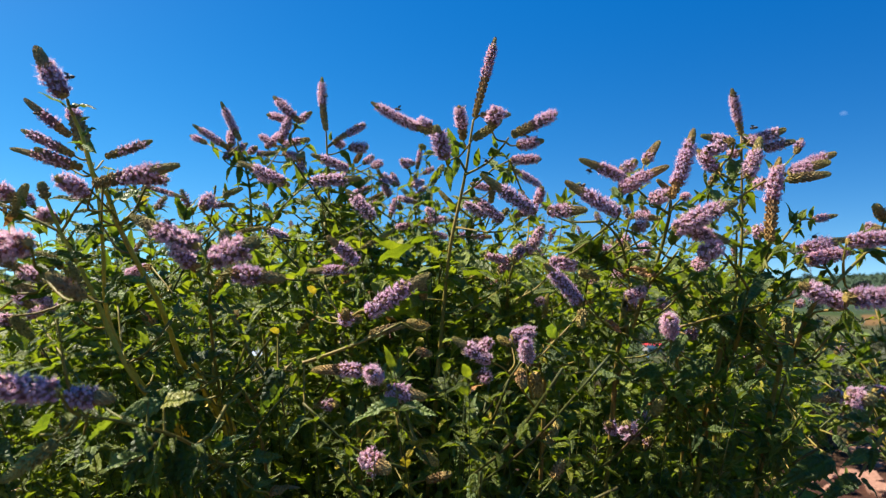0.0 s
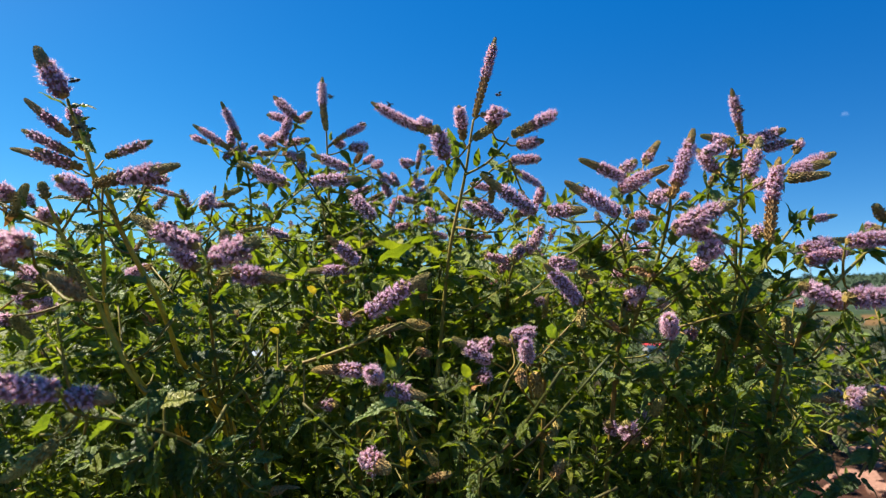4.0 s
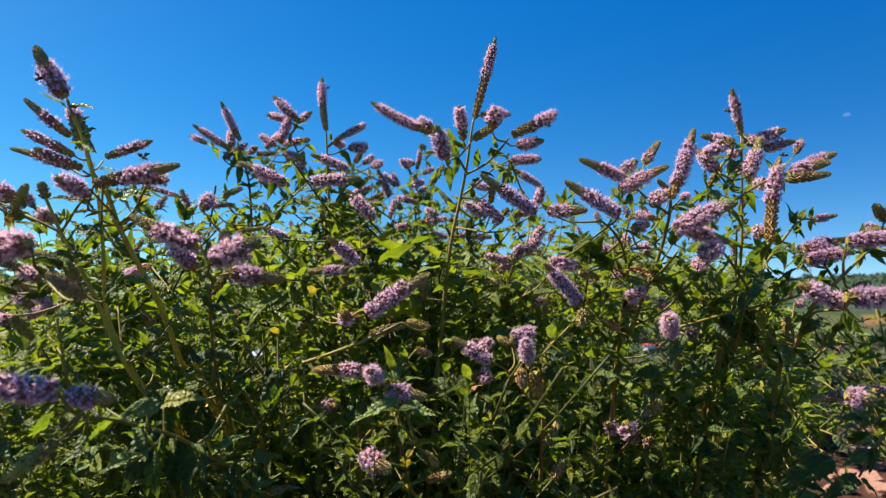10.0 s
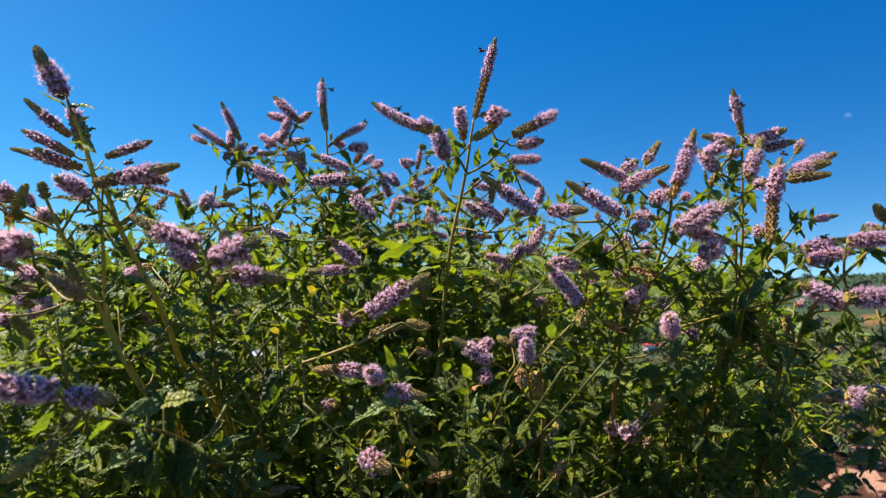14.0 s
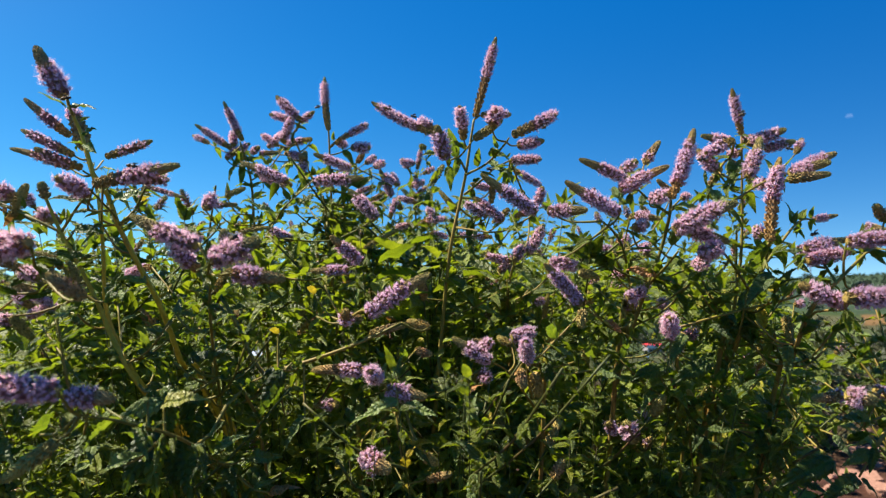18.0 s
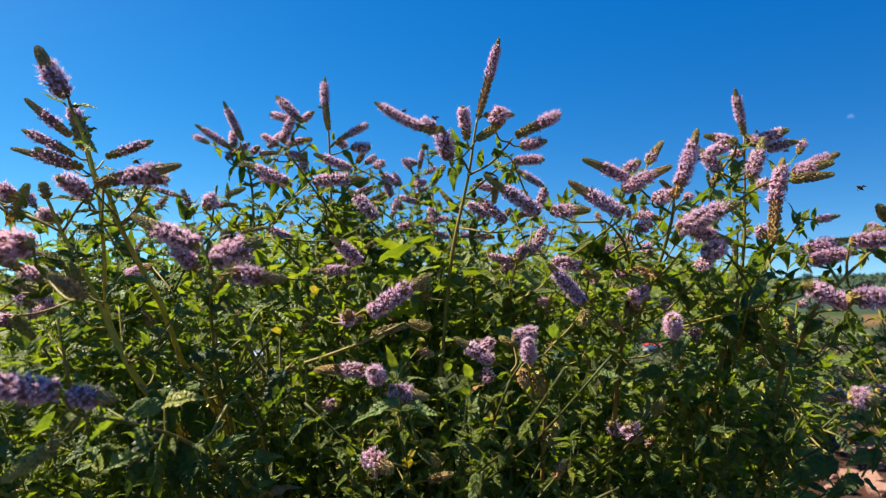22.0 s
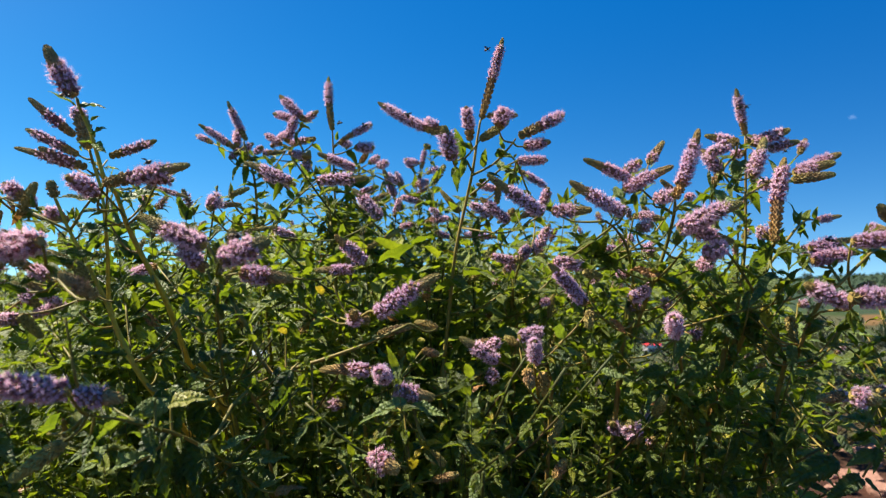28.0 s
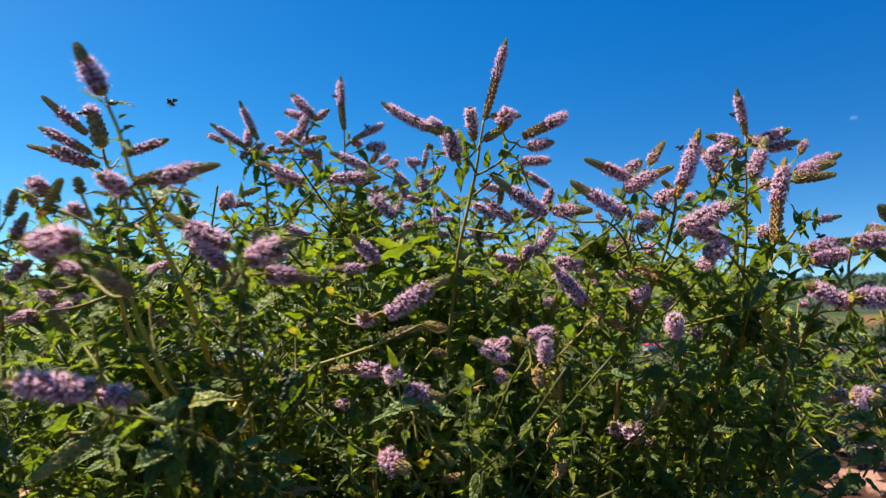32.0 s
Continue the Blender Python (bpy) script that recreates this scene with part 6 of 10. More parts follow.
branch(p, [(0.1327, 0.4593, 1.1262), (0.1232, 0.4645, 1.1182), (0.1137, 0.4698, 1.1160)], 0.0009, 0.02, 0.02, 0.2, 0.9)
big_leaf(p, (0.1137, 0.4698, 1.1160), (0.1214, 0.4569, 1.1339), SHADED_LEAF)
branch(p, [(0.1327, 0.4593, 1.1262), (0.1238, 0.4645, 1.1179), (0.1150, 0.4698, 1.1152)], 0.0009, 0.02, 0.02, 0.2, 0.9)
big_leaf(p, (0.1150, 0.4698, 1.1152), (0.1256, 0.4575, 1.1220), SHADED_LEAF)
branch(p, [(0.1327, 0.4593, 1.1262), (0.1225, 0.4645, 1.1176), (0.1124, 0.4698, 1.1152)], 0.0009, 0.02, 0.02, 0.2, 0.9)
big_leaf(p, (0.1124, 0.4698, 1.1152), (0.0930, 0.4573, 1.1254), SHADED_LEAF)
dress(p, 36)
p = mint((0.053, 0.800, 0.0), [(0.2522, 0.5667, 0.9714), (0.2554, 0.5542, 1.0246), (0.2630, 0.5518, 1.0755), (0.2691, 0.5494, 1.1264), (0.2696, 0.5470, 1.1773), (0.2691, 0.5446, 1.2282)], 0.0020, 'R')
branch(p, [(0.2522, 0.5667, 0.9714), (0.2554, 0.5542, 1.0246), (0.2630, 0.5518, 1.0755), (0.2691, 0.5494, 1.1264), (0.2696, 0.5470, 1.1773), (0.2691, 0.5446, 1.2282)], 0.0006, 0.032, 0.024, 0.0, 0.9)
branch(p, [(0.2691, 0.5460, 1.1977), (0.2532, 0.5357, 1.2049), (0.2387, 0.5263, 1.1917), (0.2390, 0.5472, 1.1722), (0.2444, 0.5594, 1.1269)], 0.0011, 0.034, 0.021)
spike(p, (0.2691, 0.5445, 1.2293), (0.2561, 0.5336, 1.2677), 0.0027, 0.25, 0.80)
branch(p, [(0.2532, 0.5357, 1.2049), (0.2565, 0.5353, 1.2115), (0.2582, 0.5349, 1.2199)], 0.0009, 0.026, 0.022, 0.15, 0.9)
spike(p, (0.2582, 0.5349, 1.2199), (0.2285, 0.5354, 1.2261), 0.0031, 0.10, 0.65)
branch(p, [(0.2532, 0.5357, 1.2049), (0.2509, 0.5245, 1.2097), (0.2477, 0.5150, 1.2174)], 0.0009, 0.026, 0.022, 0.15, 0.9)
spike(p, (0.2477, 0.5150, 1.2174), (0.2204, 0.5082, 1.2043), 0.0035, 0.30, 0.95)
branch(p, [(0.2387, 0.5263, 1.1917), (0.2354, 0.5207, 1.1895), (0.2323, 0.5163, 1.1904)], 0.0009, 0.026, 0.022, 0.15, 0.9)
spike(p, (0.2323, 0.5163, 1.1904), (0.2194, 0.5227, 1.2112), 0.0031, 0.00, 0.70)
branch(p, [(0.2692, 0.5452, 1.2155), (0.2708, 0.5496, 1.2196), (0.2761, 0.5547, 1.2254)], 0.0009, 0.026, 0.022, 0.15, 0.9)
spike(p, (0.2761, 0.5547, 1.2254), (0.2990, 0.5630, 1.2230), 0.0028)
branch(p, [(0.2692, 0.5452, 1.2155), (0.2685, 0.5400, 1.2163), (0.2707, 0.5349, 1.2199)], 0.0009, 0.026, 0.022, 0.15, 0.9)
spike(p, (0.2707, 0.5349, 1.2199), (0.2995, 0.5269, 1.2296), 0.0034, 0.00, 0.75)
branch(p, [(0.2694, 0.5458, 1.2028), (0.2744, 0.5407, 1.2060), (0.2842, 0.5352, 1.2139)], 0.0009, 0.026, 0.022, 0.15, 0.9)
spike(p, (0.2842, 0.5352, 1.2139), (0.3092, 0.5296, 1.2197), 0.0031, 0.00, 0.60)
branch(p, [(0.2387, 0.5263, 1.1917), (0.2441, 0.5098, 1.1823), (0.2493, 0.4967, 1.1823)], 0.0009, 0.026, 0.022, 0.15, 0.9)
spike(p, (0.2493, 0.4967, 1.1823), (0.2638, 0.5024, 1.2169), 0.0037, 0.00, 0.60)
branch(p, [(0.2694, 0.5458, 1.2028), (0.3052, 0.5707, 1.1915), (0.3470, 0.5949, 1.2221)], 0.0009, 0.026, 0.022, 0.15, 0.9)
spike(p, (0.3470, 0.5949, 1.2221), (0.3556, 0.5976, 1.2379), 0.0025, 0.30, 0.70)
spike(p, (0.2691, 0.5453, 1.2130), (0.2588, 0.5527, 1.2124), 0.0028, 0.10, 0.90)
branch(p, [(0.2691, 0.5446, 1.2282), (0.2895, 0.5724, 1.2298), (0.3036, 0.5941, 1.2399)], 0.0009, 0.026, 0.022, 0.15, 0.9)
spike(p, (0.3036, 0.5941, 1.2399), (0.2951, 0.5907, 1.2324), 0.0025, 0.10, 0.90)
branch(p, [(0.2387, 0.5263, 1.1917), (0.2431, 0.5118, 1.1752), (0.2474, 0.4973, 1.1680)], 0.0009, 0.02, 0.02, 0.2, 0.9)
big_leaf(p, (0.2474, 0.4973, 1.1680), (0.2514, 0.4848, 1.1786))
big_leaf(p, (0.2375, 0.5472, 1.1722), (0.2273, 0.5340, 1.1981))
branch(p, [(0.2389, 0.5367, 1.1820), (0.2395, 0.5417, 1.1810), (0.2401, 0.5467, 1.1824)], 0.0009, 0.02, 0.02, 0.2, 0.9)
big_leaf(p, (0.2401, 0.5467, 1.1824), (0.2498, 0.5346, 1.1846))
dress(p, 36)
p = mint((-0.020, 0.750, 0.0), [(0.2159, 0.5064, 0.9759), (0.2247, 0.4732, 1.0443), (0.2328, 0.4611, 1.0880), (0.2369, 0.4501, 1.1091), (0.2349, 0.4393, 1.1252)], 0.0021, 'R')
branch(p, [(0.2159, 0.5064, 0.9759), (0.2247, 0.4732, 1.0443), (0.2328, 0.4611, 1.0880), (0.2369, 0.4501, 1.1091), (0.2349, 0.4393, 1.1252)], 0.0006, 0.027, 0.024, 0.0, 0.9)
branch(p, [(0.2369, 0.4501, 1.1091), (0.2901, 0.4984, 1.1448), (0.3344, 0.5481, 1.1529)], 0.0011, 0.026, 0.021)
branch(p, [(0.2328, 0.4611, 1.0880), (0.2110, 0.4499, 1.1133), (0.1905, 0.4293, 1.1246)], 0.0011, 0.026, 0.021)
branch(p, [(0.1817, 0.4288, 1.1366), (0.1976, 0.4282, 1.1485), (0.2226, 0.4375, 1.1639), (0.2506, 0.4468, 1.1778)], 0.0011, 0.026, 0.021)
branch(p, [(0.2349, 0.4393, 1.1252), (0.2293, 0.4282, 1.1223), (0.2250, 0.4193, 1.1252)], 0.0009, 0.026, 0.022, 0.15, 0.9)
spike(p, (0.2250, 0.4193, 1.1252), (0.2359, 0.4236, 1.1842), 0.0032, 0.45, 0.85)
spike(p, (0.2548, 0.4468, 1.1774), (0.2826, 0.4410, 1.1843), 0.0032, 0.00, 0.50)
branch(p, [(0.2506, 0.4468, 1.1778), (0.2582, 0.4527, 1.1779), (0.2703, 0.4565, 1.1843)], 0.0009, 0.026, 0.022, 0.15, 0.9)
spike(p, (0.2703, 0.4565, 1.1843), (0.2943, 0.4524, 1.1933), 0.0028, 0.00, 0.60)
branch(p, [(0.2366, 0.4422, 1.1709), (0.2411, 0.4395, 1.1693), (0.2483, 0.4371, 1.1708)], 0.0009, 0.026, 0.022, 0.15, 0.9)
spike(p, (0.2483, 0.4371, 1.1708), (0.2785, 0.4350, 1.1746), 0.0031)
branch(p, [(0.2506, 0.4468, 1.1778), (0.2497, 0.4528, 1.1741), (0.2455, 0.4571, 1.1723)], 0.0009, 0.026, 0.022, 0.15, 0.9)
spike(p, (0.2455, 0.4571, 1.1723), (0.2352, 0.4553, 1.1695), 0.0031, 0.10, 0.90)
branch(p, [(0.1817, 0.4288, 1.1366), (0.1684, 0.4234, 1.1315), (0.1588, 0.4189, 1.1326)], 0.0009, 0.026, 0.022, 0.15, 0.9)
spike(p, (0.1588, 0.4189, 1.1326), (0.2017, 0.4159, 1.1518), 0.0038, 0.00, 0.70)
branch(p, [(0.1817, 0.4288, 1.1366), (0.1736, 0.4287, 1.1348), (0.1678, 0.4288, 1.1358)], 0.0009, 0.026, 0.022, 0.15, 0.9)
spike(p, (0.1678, 0.4288, 1.1358), (0.2064, 0.4394, 1.1260), 0.0034, 0.10, 0.55)
branch(p, [(0.1905, 0.4293, 1.1246), (0.1820, 0.4244, 1.1174), (0.1759, 0.4197, 1.1155)], 0.0009, 0.026, 0.022, 0.15, 0.9)
spike(p, (0.1759, 0.4197, 1.1155), (0.1873, 0.4112, 1.1213), 0.0042, 0.00, 1.00)
branch(p, [(0.2007, 0.4396, 1.1190), (0.1897, 0.4405, 1.1111), (0.1810, 0.4401, 1.1089)], 0.0009, 0.026, 0.022, 0.15, 0.9)
spike(p, (0.1810, 0.4401, 1.1089), (0.1849, 0.4280, 1.1118), 0.0034, 0.10, 0.90)
branch(p, [(0.2635, 0.4743, 1.1270), (0.2566, 0.4751, 1.1273), (0.2509, 0.4790, 1.1328)], 0.0009, 0.026, 0.022, 0.15, 0.9)
spike(p, (0.2509, 0.4790, 1.1328), (0.2505, 0.4893, 1.1408), 0.0037, 0.00, 0.60)
spike(p, (0.3344, 0.5481, 1.1524), (0.3617, 0.5570, 1.1574), 0.0022, 0.00, 0.50)
branch(p, [(0.2364, 0.4474, 1.1131), (0.2339, 0.4389, 1.1055), (0.2315, 0.4303, 1.1027)], 0.0009, 0.02, 0.02, 0.2, 0.9)
big_leaf(p, (0.2315, 0.4303, 1.1027), (0.2076, 0.4193, 1.0814))
branch(p, [(0.2364, 0.4474, 1.1131), (0.2336, 0.4438, 1.1075), (0.2308, 0.4403, 1.1048)], 0.0009, 0.02, 0.02, 0.2, 0.9)
big_leaf(p, (0.2308, 0.4403, 1.1048), (0.2166, 0.4292, 1.0849))
big_leaf(p, (0.2370, 0.4607, 1.0965), (0.2101, 0.4481, 1.1091))
branch(p, [(0.2110, 0.4499, 1.1133), (0.2058, 0.4502, 1.1051), (0.2006, 0.4505, 1.1008)], 0.0009, 0.02, 0.02, 0.2, 0.9)
big_leaf(p, (0.2006, 0.4505, 1.1008), (0.1912, 0.4392, 1.0845))
branch(p, [(0.2219, 0.4555, 1.1007), (0.2164, 0.4531, 1.0971), (0.2110, 0.4507, 1.0966)], 0.0009, 0.02, 0.02, 0.2, 0.9)
big_leaf(p, (0.2110, 0.4507, 1.0966), (0.2135, 0.4394, 1.0805))
dress(p, 36)
p = mint((0.159, 0.753, 0.0), [(0.2473, 0.4882, 0.9364), (0.2512, 0.4433, 1.0397), (0.2553, 0.4213, 1.0813), (0.2644, 0.4106, 1.0969), (0.2904, 0.4197, 1.1163)], 0.0019, 'R')
branch(p, [(0.2473, 0.4882, 0.9364), (0.2512, 0.4433, 1.0397), (0.2553, 0.4213, 1.0813), (0.2644, 0.4106, 1.0969), (0.2904, 0.4197, 1.1163)], 0.0006, 0.027, 0.024, 0.0, 0.9)
branch(p, [(0.2512, 0.4433, 1.0397), (0.2514, 0.4217, 1.0735), (0.2588, 0.3914, 1.0797)], 0.0010, 0.020, 0.021)
branch(p, [(0.2644, 0.4106, 1.0969), (0.2634, 0.4297, 1.1167), (0.2574, 0.4296, 1.1187)], 0.0010, 0.026, 0.021)
branch(p, [(0.1735, 0.4522, 1.0633), (0.2152, 0.4517, 1.0750), (0.2455, 0.4312, 1.0856), (0.2606, 0.4106, 1.0969)], 0.0010, 0.026, 0.021)
spike(p, (0.2554, 0.4295, 1.1207), (0.2917, 0.4400, 1.1277), 0.0031, 0.00, 0.50)
branch(p, [(0.2639, 0.4201, 1.1068), (0.2562, 0.4199, 1.1080), (0.2507, 0.4199, 1.1116)], 0.0009, 0.026, 0.022, 0.15, 0.9)
spike(p, (0.2507, 0.4199, 1.1116), (0.2875, 0.4299, 1.1183), 0.0034, 0.00, 0.80)
branch(p, [(0.2709, 0.4129, 1.1018), (0.2666, 0.4056, 1.1111), (0.2647, 0.3993, 1.1237)], 0.0009, 0.018, 0.022, 0.15, 0.9)
spike(p, (0.2647, 0.3993, 1.1237), (0.2974, 0.3926, 1.1247), 0.0032, 0.00, 0.85)
spike(p, (0.2588, 0.3913, 1.0826), (0.2315, 0.3965, 1.0963), 0.0034, 0.00, 0.80)
branch(p, [(0.2588, 0.3914, 1.0797), (0.2497, 0.3800, 1.0814), (0.2438, 0.3710, 1.0876)], 0.0009, 0.018, 0.022, 0.15, 0.9)
spike(p, (0.2438, 0.3710, 1.0876), (0.2877, 0.3791, 1.0881), 0.0037, 0.10, 0.90)
branch(p, [(0.2709, 0.4129, 1.1018), (0.2749, 0.4166, 1.0940), (0.2826, 0.4208, 1.0922)], 0.0009, 0.026, 0.022, 0.15, 0.9)
spike(p, (0.2826, 0.4208, 1.0922), (0.2970, 0.4245, 1.0968), 0.0028)
branch(p, [(0.2634, 0.4297, 1.1167), (0.2638, 0.4567, 1.1168), (0.2785, 0.4794, 1.1231)], 0.0009, 0.026, 0.022, 0.15, 0.9)
spike(p, (0.2785, 0.4794, 1.1231), (0.2899, 0.4800, 1.1204), 0.0025, 0.00, 0.50)
branch(p, [(0.2904, 0.4197, 1.1163), (0.3109, 0.4361, 1.1242), (0.3257, 0.4485, 1.1424)], 0.0009, 0.026, 0.022, 0.15, 0.9)
spike(p, (0.3257, 0.4485, 1.1424), (0.3150, 0.4429, 1.1535), 0.0034)
branch(p, [(0.2522, 0.4378, 1.0501), (0.2696, 0.4741, 1.0567), (0.2877, 0.5016, 1.0777)], 0.0009, 0.026, 0.022, 0.15, 0.9)
spike(p, (0.2877, 0.5016, 1.0777), (0.2947, 0.4977, 1.0802), 0.0022, 0.20, 0.80)
branch(p, [(0.2522, 0.4378, 1.0501), (0.2556, 0.4514, 1.0594), (0.2583, 0.4619, 1.0710)], 0.0009, 0.026, 0.022, 0.15, 0.9)
spike(p, (0.2583, 0.4619, 1.0710), (0.2580, 0.4562, 1.0525), 0.0034)
branch(p, [(0.2904, 0.4197, 1.1163), (0.3185, 0.4652, 1.1217), (0.3457, 0.4986, 1.1425)], 0.0009, 0.026, 0.022, 0.15, 0.9)
spike(p, (0.3457, 0.4986, 1.1425), (0.3566, 0.4884, 1.1380), 0.0025, 0.00, 0.30)
branch(p, [(0.2492, 0.4658, 0.9881), (0.2346, 0.4658, 0.9834), (0.2200, 0.4659, 0.9858)], 0.0009, 0.02, 0.02, 0.2, 0.9)
big_leaf(p, (0.2200, 0.4659, 0.9858), (0.2101, 0.4551, 0.9598), SHADED_LEAF)
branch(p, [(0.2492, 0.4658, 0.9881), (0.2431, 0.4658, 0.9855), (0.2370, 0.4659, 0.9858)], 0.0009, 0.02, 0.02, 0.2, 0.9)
big_leaf(p, (0.2370, 0.4659, 0.9858), (0.2433, 0.4551, 0.9598), SHADED_LEAF)
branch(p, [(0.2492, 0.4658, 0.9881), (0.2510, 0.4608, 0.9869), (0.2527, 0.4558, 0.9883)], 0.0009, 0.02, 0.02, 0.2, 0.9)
big_leaf(p, (0.2527, 0.4558, 0.9883), (0.2379, 0.4453, 0.9548), SHADED_LEAF)
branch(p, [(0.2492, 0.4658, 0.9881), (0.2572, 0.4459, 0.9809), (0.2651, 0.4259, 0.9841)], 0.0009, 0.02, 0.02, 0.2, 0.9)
big_leaf(p, (0.2651, 0.4259, 0.9841), (0.2480, 0.4130, 1.0044), SHADED_LEAF)
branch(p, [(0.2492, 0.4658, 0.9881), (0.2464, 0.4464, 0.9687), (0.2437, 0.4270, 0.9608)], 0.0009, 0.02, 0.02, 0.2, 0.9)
big_leaf(p, (0.2437, 0.4270, 0.9608), (0.2594, 0.4152, 0.9572), SHADED_LEAF)
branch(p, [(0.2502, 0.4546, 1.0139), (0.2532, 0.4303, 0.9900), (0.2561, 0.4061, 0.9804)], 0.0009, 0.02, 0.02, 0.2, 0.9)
big_leaf(p, (0.2561, 0.4061, 0.9804), (0.2172, 0.3945, 0.9721), SHADED_LEAF)
branch(p, [(0.2502, 0.4546, 1.0139), (0.2532, 0.4299, 0.9992), (0.2561, 0.4053, 0.9970)], 0.0009, 0.02, 0.02, 0.2, 0.9)
big_leaf(p, (0.2561, 0.4053, 0.9970), (0.2628, 0.3939, 0.9839))
big_leaf(p, (0.1964, 0.4521, 1.0654), (0.2103, 0.4406, 1.0554))
branch(p, [(0.1735, 0.4522, 1.0633), (0.1740, 0.4473, 1.0600), (0.1745, 0.4424, 1.0592)], 0.0009, 0.02, 0.02, 0.2, 0.9)
big_leaf(p, (0.1745, 0.4424, 1.0592), (0.1598, 0.4312, 1.0425))
dress(p, 36)
p = mint((-0.025, 0.708, 0.0), [(-0.1722, 0.4649, 1.0071), (-0.1309, 0.4539, 1.0279), (-0.0913, 0.4432, 1.0417), (-0.0574, 0.4326, 1.0550), (-0.0295, 0.4320, 1.0681)], 0.0018, 'L')
branch(p, [(-0.1722, 0.4649, 1.0071), (-0.1309, 0.4539, 1.0279), (-0.0913, 0.4432, 1.0417), (-0.0574, 0.4326, 1.0550), (-0.0295, 0.4320, 1.0681)], 0.0006, 0.027, 0.024, 0.0, 0.9)
branch(p, [(-0.0701, 0.4420, 1.0682), (-0.0574, 0.4316, 1.0769), (-0.0514, 0.4216, 1.0751)], 0.0012, 0.026, 0.021)
spike(p, (-0.0529, 0.4216, 1.0751), (-0.0087, 0.4278, 1.1031), 0.0037, 0.00, 0.62)
spike(p, (-0.0701, 0.4420, 1.0674), (-0.0682, 0.4295, 1.0778), 0.0034, 0.00, 0.40)
branch(p, [(-0.0701, 0.4420, 1.0682), (-0.0647, 0.4534, 1.0660), (-0.0614, 0.4620, 1.0684)], 0.0009, 0.026, 0.022, 0.15, 0.9)
spike(p, (-0.0614, 0.4620, 1.0684), (-0.0766, 0.4509, 1.0717), 0.0031)
branch(p, [(-0.0659, 0.4353, 1.0517), (-0.0641, 0.4488, 1.0508), (-0.0550, 0.4625, 1.0574)], 0.0009, 0.026, 0.022, 0.15, 0.9)
spike(p, (-0.0550, 0.4625, 1.0574), (-0.0279, 0.4719, 1.0639), 0.0028)
branch(p, [(-0.0295, 0.4320, 1.0681), (-0.0178, 0.4484, 1.0611), (-0.0102, 0.4623, 1.0625)], 0.0009, 0.026, 0.022, 0.15, 0.9)
spike(p, (-0.0102, 0.4623, 1.0625), (-0.0276, 0.4667, 1.0673), 0.0028)
branch(p, [(-0.1210, 0.4512, 1.0313), (-0.1225, 0.4474, 1.0324), (-0.1240, 0.4435, 1.0356)], 0.0009, 0.02, 0.02, 0.2, 0.9)
big_leaf(p, (-0.1240, 0.4435, 1.0356), (-0.1174, 0.4332, 0.9997), SHADED_LEAF)
branch(p, [(-0.1012, 0.4459, 1.0383), (-0.1059, 0.4347, 1.0345), (-0.1105, 0.4235, 1.0366)], 0.0009, 0.02, 0.02, 0.2, 0.9)
big_leaf(p, (-0.1105, 0.4235, 1.0366), (-0.1244, 0.4128, 1.0082))
branch(p, [(-0.1012, 0.4459, 1.0383), (-0.0981, 0.4354, 1.0171), (-0.0950, 0.4249, 1.0055)], 0.0009, 0.02, 0.02, 0.2, 0.9)
big_leaf(p, (-0.0950, 0.4249, 1.0055), (-0.1062, 0.4139, 0.9848))
branch(p, [(-0.0701, 0.4420, 1.0682), (-0.0818, 0.4469, 1.0668), (-0.0934, 0.4518, 1.0716)], 0.0009, 0.02, 0.02, 0.2, 0.9)
big_leaf(p, (-0.0934, 0.4518, 1.0716), (-0.0666, 0.4392, 1.0845), SHADED_LEAF)
branch(p, [(-0.0701, 0.4420, 1.0682), (-0.0786, 0.4464, 1.0775), (-0.0872, 0.4508, 1.0945)], 0.0009, 0.02, 0.02, 0.2, 0.9)
big_leaf(p, (-0.0872, 0.4508, 1.0945), (-0.0930, 0.4395, 1.0785))
branch(p, [(-0.1210, 0.4512, 1.0313), (-0.1228, 0.4569, 1.0409), (-0.1245, 0.4625, 1.0574)], 0.0009, 0.02, 0.02, 0.2, 0.9)
big_leaf(p, (-0.1245, 0.4625, 1.0574), (-0.1279, 0.4501, 1.0659), YELLOW_LEAF)
branch(p, [(-0.0701, 0.4420, 1.0682), (-0.0847, 0.4566, 1.0721), (-0.0993, 0.4711, 1.0869)], 0.0009, 0.02, 0.02, 0.2, 0.9)
big_leaf(p, (-0.0993, 0.4711, 1.0869), (-0.1010, 0.4586, 1.0974), YELLOW_LEAF)
branch(p, [(-0.1210, 0.4512, 1.0313), (-0.1174, 0.4482, 1.0116), (-0.1138, 0.4452, 0.9998)], 0.0009, 0.02, 0.02, 0.2, 0.9)
big_leaf(p, (-0.1138, 0.4452, 0.9998), (-0.1134, 0.4335, 0.9930), YELLOW_LEAF)
dress(p, 36)
p = mint((0.068, 0.844, 0.0), [(-0.0667, 0.5090, 0.9204), (-0.0507, 0.4866, 0.9720), (-0.0401, 0.4651, 1.0029), (-0.0302, 0.4443, 1.0193)], 0.0021, 'L')
branch(p, [(-0.0667, 0.5090, 0.9204), (-0.0507, 0.4866, 0.9720), (-0.0401, 0.4651, 1.0029), (-0.0302, 0.4443, 1.0193)], 0.0006, 0.027, 0.024, 0.0, 0.9)
branch(p, [(-0.0302, 0.4443, 1.0193), (-0.0408, 0.4428, 1.0240), (-0.0579, 0.4436, 1.0332)], 0.0009, 0.026, 0.022, 0.15, 0.9)
